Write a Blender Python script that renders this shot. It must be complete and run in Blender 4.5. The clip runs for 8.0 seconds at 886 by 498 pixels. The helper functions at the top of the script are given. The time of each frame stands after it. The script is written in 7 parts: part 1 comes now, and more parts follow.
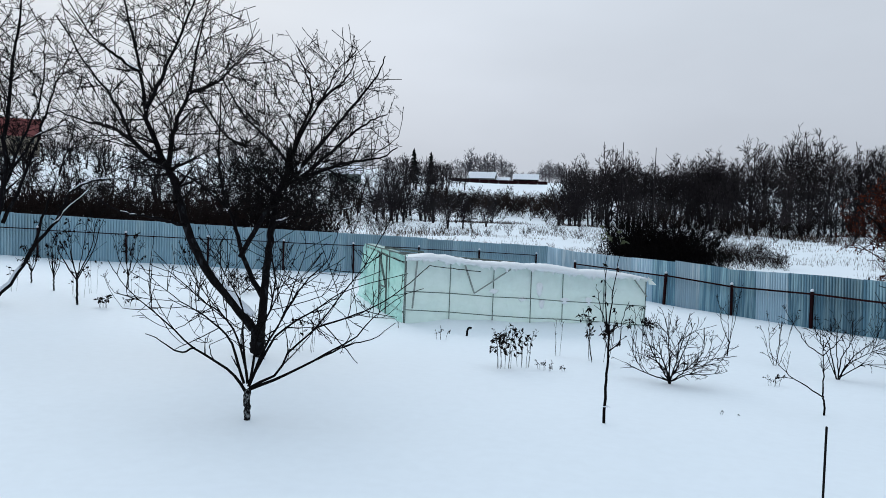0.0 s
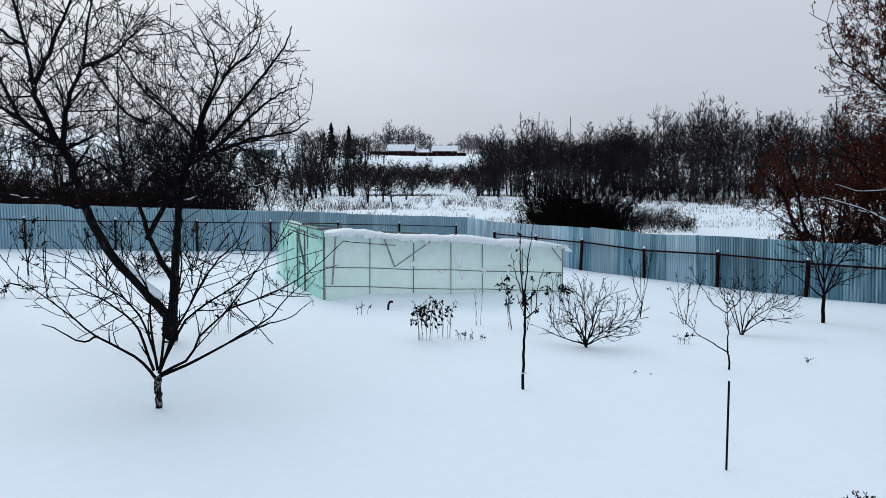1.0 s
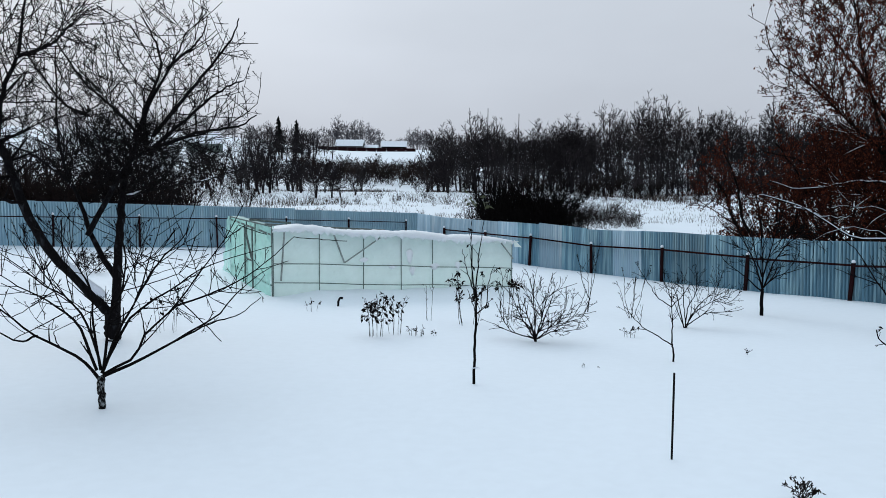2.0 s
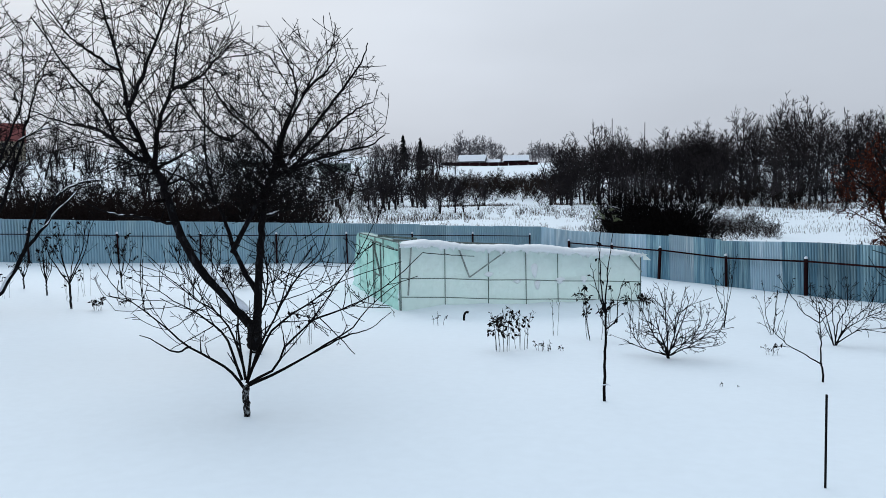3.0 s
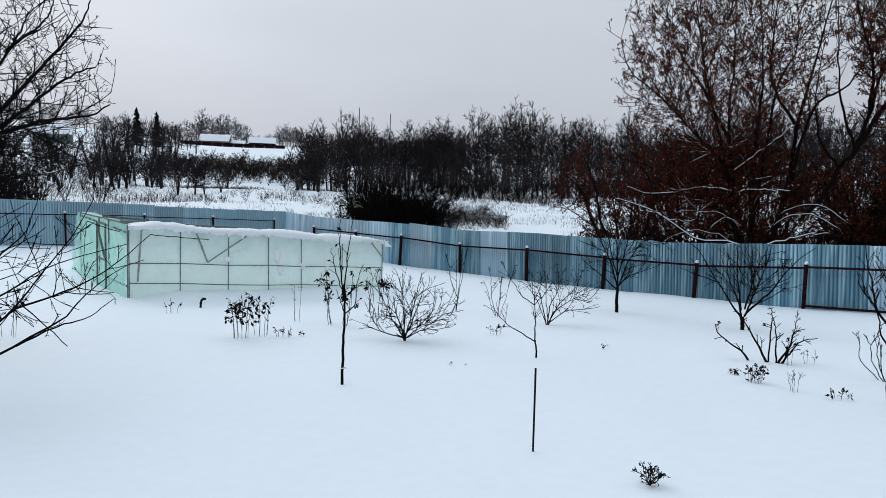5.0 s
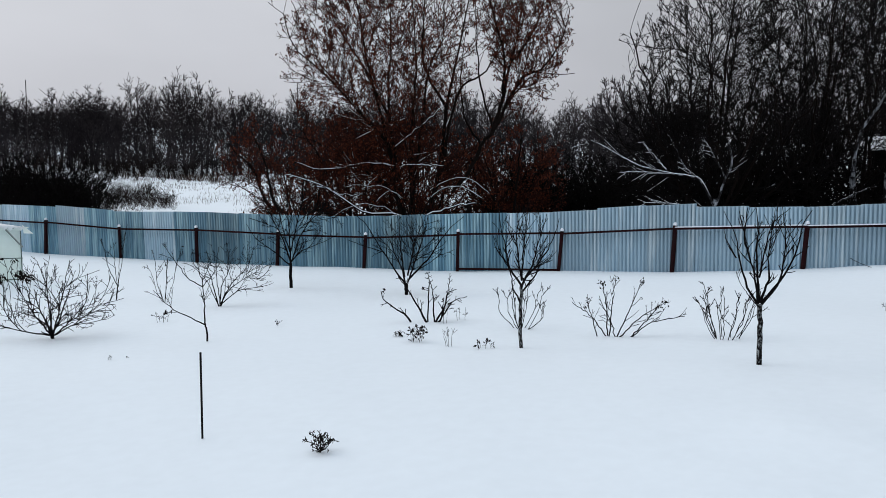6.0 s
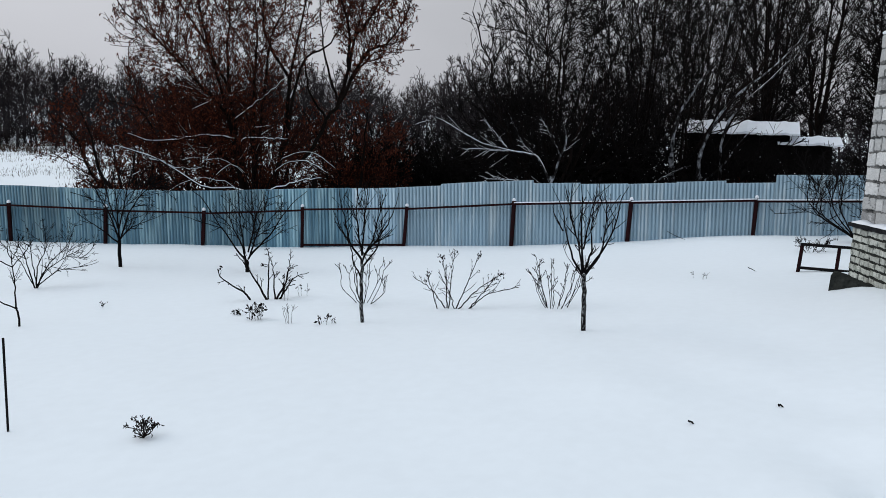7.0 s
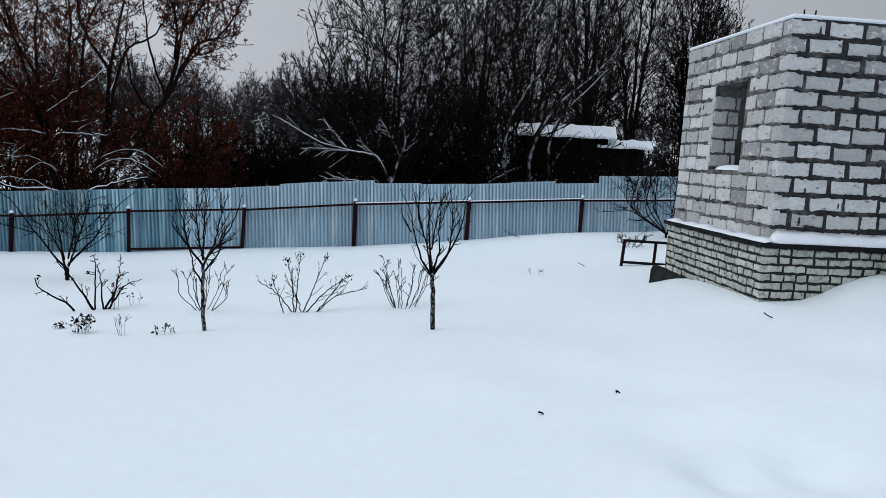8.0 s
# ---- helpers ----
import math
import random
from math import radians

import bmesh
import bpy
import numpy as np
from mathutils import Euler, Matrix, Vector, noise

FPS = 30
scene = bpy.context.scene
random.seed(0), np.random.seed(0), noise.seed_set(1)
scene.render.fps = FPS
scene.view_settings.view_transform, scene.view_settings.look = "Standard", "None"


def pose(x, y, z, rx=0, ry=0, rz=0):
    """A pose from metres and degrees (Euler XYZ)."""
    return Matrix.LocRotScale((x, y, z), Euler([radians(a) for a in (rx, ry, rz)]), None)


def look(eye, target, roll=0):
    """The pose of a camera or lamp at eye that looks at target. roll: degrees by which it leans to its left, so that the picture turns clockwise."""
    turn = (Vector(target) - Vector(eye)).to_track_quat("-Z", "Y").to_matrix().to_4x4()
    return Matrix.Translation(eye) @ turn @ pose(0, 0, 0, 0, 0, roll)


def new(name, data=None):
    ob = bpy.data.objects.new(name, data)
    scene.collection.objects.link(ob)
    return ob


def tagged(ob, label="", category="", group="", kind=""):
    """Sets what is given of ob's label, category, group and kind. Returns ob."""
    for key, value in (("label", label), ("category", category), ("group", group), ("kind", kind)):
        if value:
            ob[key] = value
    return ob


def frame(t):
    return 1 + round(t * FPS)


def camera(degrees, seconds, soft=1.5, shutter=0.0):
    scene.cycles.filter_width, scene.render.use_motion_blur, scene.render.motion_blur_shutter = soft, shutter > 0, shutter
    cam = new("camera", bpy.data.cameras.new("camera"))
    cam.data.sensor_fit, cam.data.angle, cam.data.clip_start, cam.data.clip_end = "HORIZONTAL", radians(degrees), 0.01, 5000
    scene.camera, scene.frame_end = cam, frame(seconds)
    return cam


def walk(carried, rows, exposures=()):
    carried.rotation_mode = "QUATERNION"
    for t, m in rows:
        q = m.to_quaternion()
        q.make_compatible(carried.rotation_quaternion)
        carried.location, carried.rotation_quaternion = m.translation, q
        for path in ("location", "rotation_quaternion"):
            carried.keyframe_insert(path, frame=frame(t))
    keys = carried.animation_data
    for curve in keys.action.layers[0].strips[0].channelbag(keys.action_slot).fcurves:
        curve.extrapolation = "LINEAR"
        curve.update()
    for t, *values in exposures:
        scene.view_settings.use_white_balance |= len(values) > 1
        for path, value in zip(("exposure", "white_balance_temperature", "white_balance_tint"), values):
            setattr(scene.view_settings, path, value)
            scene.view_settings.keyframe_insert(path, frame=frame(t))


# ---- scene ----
# A snowed-in orchard behind a sheet-metal fence, on an overcast winter day.
cam = camera(62.9, 8.0, soft=0.3)
PATH = [
    (0.0, look((-0.091, -0.041, 1.505), (-2.4633, 9.6574, 0.9473), 1.98)),
    (0.5, look((-0.052, -0.026, 1.494), (-2.1547, 9.7205, 0.7314), 0.90)),
    (1.0, look((-0.034, 0.031, 1.506), (-1.3401, 9.9038, 0.5989), 0.37)),
    (1.2, look((-0.042, 0.027, 1.494), (-0.9917, 9.9381, 0.5600), 0.60)),
    (2.3, look((-0.061, 0.020, 1.509), (-0.6650, 9.9554, 0.5490), 0.64)),
    (2.5, look((-0.079, 0.023, 1.509), (-0.9245, 9.9493, 0.6392), 0.61)),
    (3.0, look((-0.089, 0.006, 1.514), (-2.3754, 9.7115, 0.7495), -0.79)),
    (3.5, look((-0.056, 0.014, 1.513), (-1.9025, 9.8086, 0.7081), -0.28)),
    (4.0, look((-0.049, 0.032, 1.501), (-0.7929, 9.9587, 0.5458), 1.31)),
    (4.2, look((-0.066, 0.028, 1.504), (-0.5617, 9.9701, 0.5495), 1.71)),
    (5.3, look((-0.002, 0.024, 1.497), (2.6303, 9.6304, 0.6119), 1.99)),
    (5.5, look((0.020, 0.022, 1.492), (3.8641, 9.2096, 0.5938), 2.19)),
    (6.0, look((0.076, -0.004, 1.500), (5.3386, 8.4253, 0.3854), 1.50)),
    (6.5, look((0.118, -0.035, 1.493), (6.0318, 7.9411, 0.3079), 2.57)),
    (7.0, look((0.169, -0.076, 1.491), (7.0417, 7.0571, 0.1178), 2.51)),
    (7.5, look((0.156, -0.067, 1.501), (7.9818, 5.9688, -0.0246), 3.18)),
    (8.0, look((0.082, 0.021, 1.515), (8.3857, 5.4445, 0.2376), 3.14)),
]
EXPOSURES = [
    (0.0, -0.10, 6320, 8.0), (4.2, -0.10, 6320, 8.0), (5.5, -0.08, 6600, 10.5), (6.5, -0.08, 6800, 11.0), (7.2, -0.08, 6800, 11.0), (8.0, -0.10, 6540, 10.0),
]
walk(cam, PATH, EXPOSURES)

# ---- light: overcast sky, brighter overhead, and a very soft veiled sun ----
world = bpy.data.worlds.new("world")
scene.world = world
world.use_nodes = True
wn, wl = world.node_tree.nodes, world.node_tree.links
wn.clear()
w_out, w_bg = wn.new("ShaderNodeOutputWorld"), wn.new("ShaderNodeBackground")
w_sky = wn.new("ShaderNodeTexSky")
w_sky.sky_type, w_sky.sun_disc = "NISHITA", False
w_sky.sun_elevation, w_sky.sun_rotation = radians(30), radians(-37)
w_sky.dust_density, w_sky.air_density = 6.0, 1.0
w_tc, w_sep, w_ramp = wn.new("ShaderNodeTexCoord"), wn.new("ShaderNodeSeparateXYZ"), wn.new("ShaderNodeValToRGB")
w_noise, w_nmap = wn.new("ShaderNodeTexNoise"), wn.new("ShaderNodeMapping")
w_nmap.inputs["Scale"].default_value = (1.2, 1.2, 3.0)
w_noise.inputs["Scale"].default_value, w_noise.inputs["Detail"].default_value = 1.6, 4.0
w_ramp.color_ramp.elements[0].position, w_ramp.color_ramp.elements[0].color = 0.0, (0.555, 0.585, 0.658, 1)
w_ramp.color_ramp.elements[1].position, w_ramp.color_ramp.elements[1].color = 1.0, (1.04, 1.19, 1.33, 1)
w_mid = w_ramp.color_ramp.elements.new(0.35)
w_mid.color = (0.65, 0.695, 0.765, 1)
w_mix, w_cloud = wn.new("ShaderNodeMix"), wn.new("ShaderNodeMix")
w_mix.data_type = w_cloud.data_type = "RGBA"
w_cloud.blend_type = "MULTIPLY"
w_scale = wn.new("ShaderNodeVectorMath")
w_scale.operation = "SCALE"
w_scale.inputs["Scale"].default_value = 0.08
w_cr = wn.new("ShaderNodeMapRange")
w_cr.inputs["To Min"].default_value, w_cr.inputs["To Max"].default_value = 0.82, 1.16
wl.new(w_tc.outputs["Generated"], w_sep.inputs[0])
wl.new(w_sep.outputs["Z"], w_ramp.inputs[0])
wl.new(w_tc.outputs["Generated"], w_nmap.inputs[0])
wl.new(w_nmap.outputs[0], w_noise.inputs["Vector"])
wl.new(w_noise.outputs["Fac"], w_cr.inputs["Value"])
w_cloud.inputs[0].default_value = 1.0
wl.new(w_ramp.outputs[0], w_cloud.inputs[6])
wl.new(w_cr.outputs[0], w_cloud.inputs[7])
wl.new(w_sky.outputs[0], w_scale.inputs[0])
w_mix.inputs[0].default_value = 0.96
wl.new(w_scale.outputs[0], w_mix.inputs[6])
wl.new(w_cloud.outputs[2], w_mix.inputs[7])
w_norm, w_dot, w_glow, w_lit = (wn.new("ShaderNode" + k) for k in ("VectorMath", "VectorMath", "MapRange", "Mix"))
w_norm.operation, w_dot.operation = "NORMALIZE", "DOT_PRODUCT"
w_dot.inputs[1].default_value = (-0.51, 0.68, 0.53)
w_glow.inputs["From Min"].default_value, w_glow.inputs["From Max"].default_value = -0.9, 1.0
w_glow.inputs["To Min"].default_value, w_glow.inputs["To Max"].default_value = 0.50, 1.24
w_lit.data_type, w_lit.blend_type = "RGBA", "MULTIPLY"
w_lit.inputs[0].default_value = 1.0
wl.new(w_tc.outputs["Generated"], w_norm.inputs[0])
wl.new(w_norm.outputs[0], w_dot.inputs[0])
wl.new(w_dot.outputs["Value"], w_glow.inputs["Value"])
wl.new(w_mix.outputs[2], w_lit.inputs[6])
wl.new(w_glow.outputs[0], w_lit.inputs[7])
wl.new(w_lit.outputs[2], w_bg.inputs["Color"])
w_bg.inputs["Strength"].default_value = 0.96
wl.new(w_bg.outputs[0], w_out.inputs["Surface"])
sun = new("sun", bpy.data.lights.new("sun", "SUN"))
sun.data.energy, sun.data.angle, sun.data.color = 0.62, radians(40), (1.0, 0.97, 0.93)
sun.matrix_world = look((-30, 40, 31), (0, 0, 0))


# ---- materials ----
def material(name, color, rough=0.7, metal=0.0, dark=0.6, grain=30.0, stain=1.5, bump=0.15, bump_scale=60.0, per_object=0.0,
             tint=None, tint_at=0.55, tint_scale=3.0, stretch=(1, 1, 1), tint_soft=0.08):
    """Surface with fine grain, large stains, a second tint in patches, relief, and a shift of brightness from piece to piece."""
    m = bpy.data.materials.new(name)
    m.use_nodes = True
    nt = m.node_tree
    nodes, links = nt.nodes, nt.links
    bsdf = nodes["Principled BSDF"]
    bsdf.inputs["Roughness"].default_value, bsdf.inputs["Metallic"].default_value = rough, metal
    bsdf.inputs["Specular IOR Level"].default_value = 0.5 if rough < 0.75 else 0.06
    tc, mp = nodes.new("ShaderNodeTexCoord"), nodes.new("ShaderNodeMapping")
    mp.inputs["Scale"].default_value = stretch
    links.new(tc.outputs["Object"], mp.inputs[0])
    if per_object:
        piece, shift = nodes.new("ShaderNodeObjectInfo"), nodes.new("ShaderNodeVectorMath")
        shift.operation = "MULTIPLY"
        shift.inputs[1].default_value = (37.0, 53.0, 29.0)
        links.new(piece.outputs["Random"], shift.inputs[0])
        links.new(shift.outputs[0], mp.inputs["Location"])

    def noise_node(scale, detail=4.0):
        n = nodes.new("ShaderNodeTexNoise")
        n.inputs["Scale"].default_value, n.inputs["Detail"].default_value = scale, detail
        links.new(mp.outputs[0], n.inputs["Vector"])
        return n

    def mix(fac, a, b, blend="MIX"):
        x = nodes.new("ShaderNodeMix")
        x.data_type, x.blend_type = "RGBA", blend
        for socket, value in ((0, fac), (6, a), (7, b)):
            if isinstance(value, (int, float)):
                x.inputs[socket].default_value = value
            elif isinstance(value, tuple):
                x.inputs[socket].default_value = (*value, 1)
            else:
                links.new(value, x.inputs[socket])
        return x.outputs[2]

    def spread(value, a, b, lo, hi):
        r = nodes.new("ShaderNodeMapRange")
        for key, number in (("From Min", a), ("From Max", b), ("To Min", lo), ("To Max", hi)):
            r.inputs[key].default_value = number
        links.new(value, r.inputs["Value"])
        return r.outputs[0]

    out = color
    if tint:
        out = mix(spread(noise_node(tint_scale).outputs["Fac"], tint_at - tint_soft, tint_at + tint_soft, 0, 1), out, tint)
    g = spread(noise_node(grain, 6).outputs["Fac"], 0.3, 0.7, dark, 1.0)
    s = spread(noise_node(stain, 3).outputs["Fac"], 0.3, 0.7, 0.5 + dark / 2, 1.0)
    both = nodes.new("ShaderNodeMath")
    both.operation = "MULTIPLY"
    links.new(g, both.inputs[0]), links.new(s, both.inputs[1])
    shade = both.outputs[0]
    if per_object:
        oi, pm = nodes.new("ShaderNodeObjectInfo"), nodes.new("ShaderNodeMath")
        pm.operation = "MULTIPLY"
        links.new(spread(oi.outputs["Random"], 0, 1, 1 - per_object, 1 + per_object), pm.inputs[0])
        links.new(shade, pm.inputs[1])
        shade = pm.outputs[0]
    links.new(mix(1.0, out, shade, "MULTIPLY"), bsdf.inputs["Base Color"])
    if bump:
        b = nodes.new("ShaderNodeBump")
        b.inputs["Strength"].default_value, b.inputs["Distance"].default_value = bump, 0.02
        links.new(noise_node(bump_scale, 5).outputs["Fac"], b.inputs["Height"])
        links.new(b.outputs[0], bsdf.inputs["Normal"])
    return m


SNOW = material("snow", (0.80, 0.86, 0.92), 0.65, dark=0.97, grain=8, stain=0.25, bump=0.12, bump_scale=3.0)
SNOW_FRESH = material("fresh_snow", (0.89, 0.91, 0.94), 0.7, dark=0.96, grain=20, stain=3, bump=0.3, bump_scale=18)
SNOW_CAP = material("snow_cap", (0.82, 0.86, 0.93), 0.7, dark=0.93, grain=20, stain=3, bump=0.4, bump_scale=18)
ZINC = material("galvanised_sheet", (0.33, 0.49, 0.61), 0.5, metal=0.12, dark=0.82, grain=6, stain=1.2, bump=0.05, per_object=0.20,
                tint=(0.52, 0.66, 0.75), tint_at=0.60, tint_scale=2.4, stretch=(2.5, 2.5, 0.16), tint_soft=0.05)
ZINC_OLD = material("weathered_sheet", (0.10, 0.235, 0.33), 0.5, metal=0.25, dark=0.70, grain=6, stain=1.2, bump=0.05, per_object=0.30,
                    tint=(0.25, 0.43, 0.52), tint_at=0.53, tint_scale=2.4, stretch=(2.6, 2.6, 0.14), tint_soft=0.05)
ZINC_PALE = material("bright_galvanised_sheet", (0.27, 0.44, 0.55), 0.5, metal=0.12, dark=0.84, grain=6, stain=1.2, bump=0.05, per_object=0.16,
                     tint=(0.36, 0.53, 0.62), tint_at=0.58, tint_scale=1.6, stretch=(2.5, 2.5, 0.30))
RED_STEEL = material("red_oxide_paint", (0.026, 0.006, 0.008), 0.8, dark=0.5, grain=40, stain=5, per_object=0.15, tint=(0.02, 0.008, 0.01), tint_scale=6)
BARK = material("dark_bark", (0.0075, 0.006, 0.0065), 0.9, dark=0.4, grain=50, stain=6, bump=0.6, bump_scale=45, stretch=(1, 1, 0.4))
BARK_GREY = material("lichened_bark", (0.012, 0.010, 0.011), 0.9, dark=0.4, grain=60, stain=8, bump=0.7, bump_scale=40,
                     tint=(0.34, 0.36, 0.37), tint_at=0.56, tint_scale=60, stretch=(1, 1, 0.5))
BARK_BROWN = material("brown_bark", (0.012, 0.0075, 0.0065), 0.9, dark=0.4, grain=40, stain=4, bump=0.4, per_object=0.2)
BARK_FAR = material("grey_birch_bark", (0.024, 0.020, 0.023), 0.95, dark=0.5, grain=2, stain=0.08, bump=0, tint=(0.052, 0.045, 0.048), tint_at=0.55, tint_scale=0.22)
BARK_WILLOW = material("willow_twigs", (0.0075, 0.006, 0.006), 0.9, dark=0.5, grain=3, stain=0.3, bump=0)
BARK_DULL = material("dull_brown_twigs", (0.016, 0.0095, 0.0085), 0.9, dark=0.5, grain=3, stain=0.3, bump=0)
# Ridge-tree bark: the pale grey of distant haze is painted into the colour
BARK_HAZE = material("hazed_bark", (0.12, 0.115, 0.13), 0.95, dark=0.6, grain=2, stain=0.1, bump=0)
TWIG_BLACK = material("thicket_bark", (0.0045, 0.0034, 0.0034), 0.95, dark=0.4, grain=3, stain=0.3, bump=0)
BARK_SNOWY = material("snow_plastered_bark", (0.02, 0.018, 0.019), 0.9, dark=0.5, grain=30, stain=4, bump=0.4, tint=(0.50, 0.53, 0.58), tint_at=0.57, tint_scale=6, stretch=(1, 1, 0.5))
BARK_APPLE = material("apple_bark", (0.010, 0.0085, 0.010), 0.85, dark=0.4, grain=45, stain=5, bump=0.8, bump_scale=35, tint=(0.045, 0.048, 0.055), tint_at=0.66, tint_scale=16, stretch=(1, 1, 0.5))
BARK_RED = material("reddish_bark", (0.036, 0.010, 0.0065), 0.9, dark=0.5, grain=20, stain=1, bump=0)
BARK_BRUSH = material("brush_bark", (0.017, 0.012, 0.012), 0.95, dark=0.4, grain=2, stain=0.1, bump=0, tint=(0.040, 0.026, 0.022), tint_at=0.52, tint_scale=0.12)
LEAF_DRY = material("dry_leaf", (0.012, 0.009, 0.008), 0.8, dark=0.5, grain=20, stain=4, bump=0)
LEAF_RUST = material("rust_leaf", (0.14, 0.034, 0.017), 0.85, dark=0.4, grain=8, stain=0.8, bump=0)
LEAF_GREEN = material("faded_green_leaf", (0.07, 0.085, 0.03), 0.7, dark=0.5, grain=20, stain=4, bump=0)
NEEDLE = material("conifer_needles", (0.010, 0.013, 0.012), 0.9, dark=0.5, grain=3, stain=0.5, bump=0)
GRASS = material("dead_grass", (0.12, 0.088, 0.072), 0.95, dark=0.4, grain=1, stain=0.15, bump=0)
IRON = material("dark_iron", (0.012, 0.011, 0.012), 0.8, metal=0.0, dark=0.6, grain=50, stain=8)
WOOD = material("weathered_timber", (0.23, 0.275, 0.26), 0.85, dark=0.45, grain=40, stain=6, bump=0.4, stretch=(1, 1, 0.3))
WOOD_PALE = material("bleached_timber", (0.42, 0.455, 0.44), 0.85, dark=0.5, grain=40, stain=6, bump=0.4, stretch=(1, 1, 0.3))
WOOD_DARK = material("blackened_timber", (0.006, 0.005, 0.005), 0.9, dark=0.4, grain=20, stain=2, bump=0.4)
BLOCK = material("silicate_block", (0.57, 0.575, 0.58), 0.9, dark=0.74, grain=26, stain=5, bump=0.35, bump_scale=60, per_object=0.21,
                 tint=(0.24, 0.245, 0.25), tint_at=0.665, tint_scale=11, stretch=(1, 1, 1.8), tint_soft=0.03)
BLOCK_GREY = material("mortar_filmed_block", (0.36, 0.365, 0.37), 0.92, dark=0.7, grain=24, stain=6, bump=0.5, bump_scale=45, per_object=0.2,
                      tint=(0.60, 0.605, 0.61), tint_at=0.58, tint_scale=9, stretch=(1, 1, 1.8), tint_soft=0.04)
BRICK = material("silicate_brick", (0.58, 0.60, 0.56), 0.9, dark=0.65, grain=30, stain=8, bump=0.6, bump_scale=50, per_object=0.16,
                 tint=(0.30, 0.32, 0.28), tint_at=0.60, tint_scale=14)
MORTAR = material("mortar", (0.21, 0.212, 0.21), 0.95, dark=0.6, grain=30, stain=6, bump=0.9, bump_scale=28, tint=(0.060, 0.062, 0.065), tint_at=0.54, tint_scale=5)
# Side-wall mortar: a darker copy, with that wall's shade put into the colour
MORTAR_SHADE = material("shaded_mortar", (0.050, 0.052, 0.055), 0.95, dark=0.5, grain=30, stain=6, bump=0.9, bump_scale=28, tint=(0.15, 0.152, 0.155), tint_at=0.60, tint_scale=5)
MORTAR_DARK = material("plinth_mortar", (0.042, 0.045, 0.042), 0.95, dark=0.5, grain=30, stain=6, bump=0.9, bump_scale=28)
FELT = material("roofing_felt", (0.018, 0.019, 0.022), 0.8, dark=0.5, grain=40, stain=6, bump=0.6)
ROOF_RED = material("red_metal_roof", (0.20, 0.035, 0.035), 0.7, dark=0.7, grain=4, stain=1, bump=0)
PLASTER = material("pale_plaster", (0.34, 0.30, 0.24), 0.9, dark=0.7, grain=3, stain=0.5, bump=0)
GLASS_DARK = material("far_window_glass", (0.03, 0.035, 0.045), 0.15, dark=0.8, grain=2, stain=1, bump=0)


def film_material(name, color, clear):
    """Cloudy polythene film: part see-through, part milky."""
    m = bpy.data.materials.new(name)
    m.use_nodes = True
    nodes, links = m.node_tree.nodes, m.node_tree.links
    nodes.clear()
    out, mixer, see, milk = (nodes.new("ShaderNode" + k) for k in ("OutputMaterial", "MixShader", "BsdfTransparent", "MixShader"))
    dif, trl, glo, gmix = (nodes.new("ShaderNode" + k) for k in ("BsdfDiffuse", "BsdfTranslucent", "BsdfGlossy", "MixShader"))
    tc, n1, n2, rng_, crease = (nodes.new("ShaderNode" + k) for k in ("TexCoord", "TexNoise", "TexNoise", "MapRange", "Bump"))
    dif.inputs["Color"].default_value = trl.inputs["Color"].default_value = (*color, 1)
    see.inputs["Color"].default_value = (0.80, 0.95, 0.88, 1)
    glo.inputs["Roughness"].default_value = 0.25
    n1.inputs["Scale"].default_value, n2.inputs["Scale"].default_value = 1.7, 7.0
    n1.inputs["Detail"].default_value = n2.inputs["Detail"].default_value = 5.0
    rng_.inputs["From Min"].default_value, rng_.inputs["From Max"].default_value = 0.3, 0.7
    rng_.inputs["To Min"].default_value, rng_.inputs["To Max"].default_value = max(0, 1 - clear - 0.12), min(1, 1 - clear + 0.12)
    crease.inputs["Strength"].default_value, crease.inputs["Distance"].default_value = 0.5, 0.03
    links.new(tc.outputs["Object"], n1.inputs["Vector"]), links.new(tc.outputs["Object"], n2.inputs["Vector"])
    links.new(n1.outputs["Fac"], rng_.inputs["Value"])
    links.new(n2.outputs["Fac"], crease.inputs["Height"])
    for sh in (dif, trl, glo):
        links.new(crease.outputs[0], sh.inputs["Normal"])
    milk.inputs[0].default_value = 0.42
    links.new(dif.outputs[0], milk.inputs[1]), links.new(trl.outputs[0], milk.inputs[2])
    gmix.inputs[0].default_value = 0.06
    links.new(milk.outputs[0], gmix.inputs[1]), links.new(glo.outputs[0], gmix.inputs[2])
    links.new(rng_.outputs[0], mixer.inputs[0])
    links.new(see.outputs[0], mixer.inputs[1]), links.new(gmix.outputs[0], mixer.inputs[2])
    links.new(mixer.outputs[0], out.inputs["Surface"])
    return m


FILM = film_material("cloudy_film", (0.90, 0.95, 0.935), 0.07)
FILM_ROOF = film_material("roof_film", (0.90, 0.965, 0.945), 0.62)
FILM_GREEN = film_material("green_film", (0.58, 0.91, 0.83), 0.42)


# ---- mesh helpers ----
def mesh_of(name, verts, quads, mat, smooth=False):
    """A mesh from numpy arrays of places and of four-cornered faces."""
    me = bpy.data.meshes.new(name)
    verts, quads = np.asarray(verts, dtype=np.float32).reshape(-1, 3), np.asarray(quads, dtype=np.int32).reshape(-1, 4)
    me.vertices.add(len(verts)), me.loops.add(quads.size), me.polygons.add(len(quads))
    me.vertices.foreach_set("co", verts.ravel())
    me.loops.foreach_set("vertex_index", quads.ravel())
    me.polygons.foreach_set("loop_start", np.arange(0, quads.size, 4, dtype=np.int32))
    me.update(calc_edges=True)
    if smooth:
        me.polygons.foreach_set("use_smooth", np.ones(len(quads), dtype=bool))
    me.materials.append(mat)
    return me


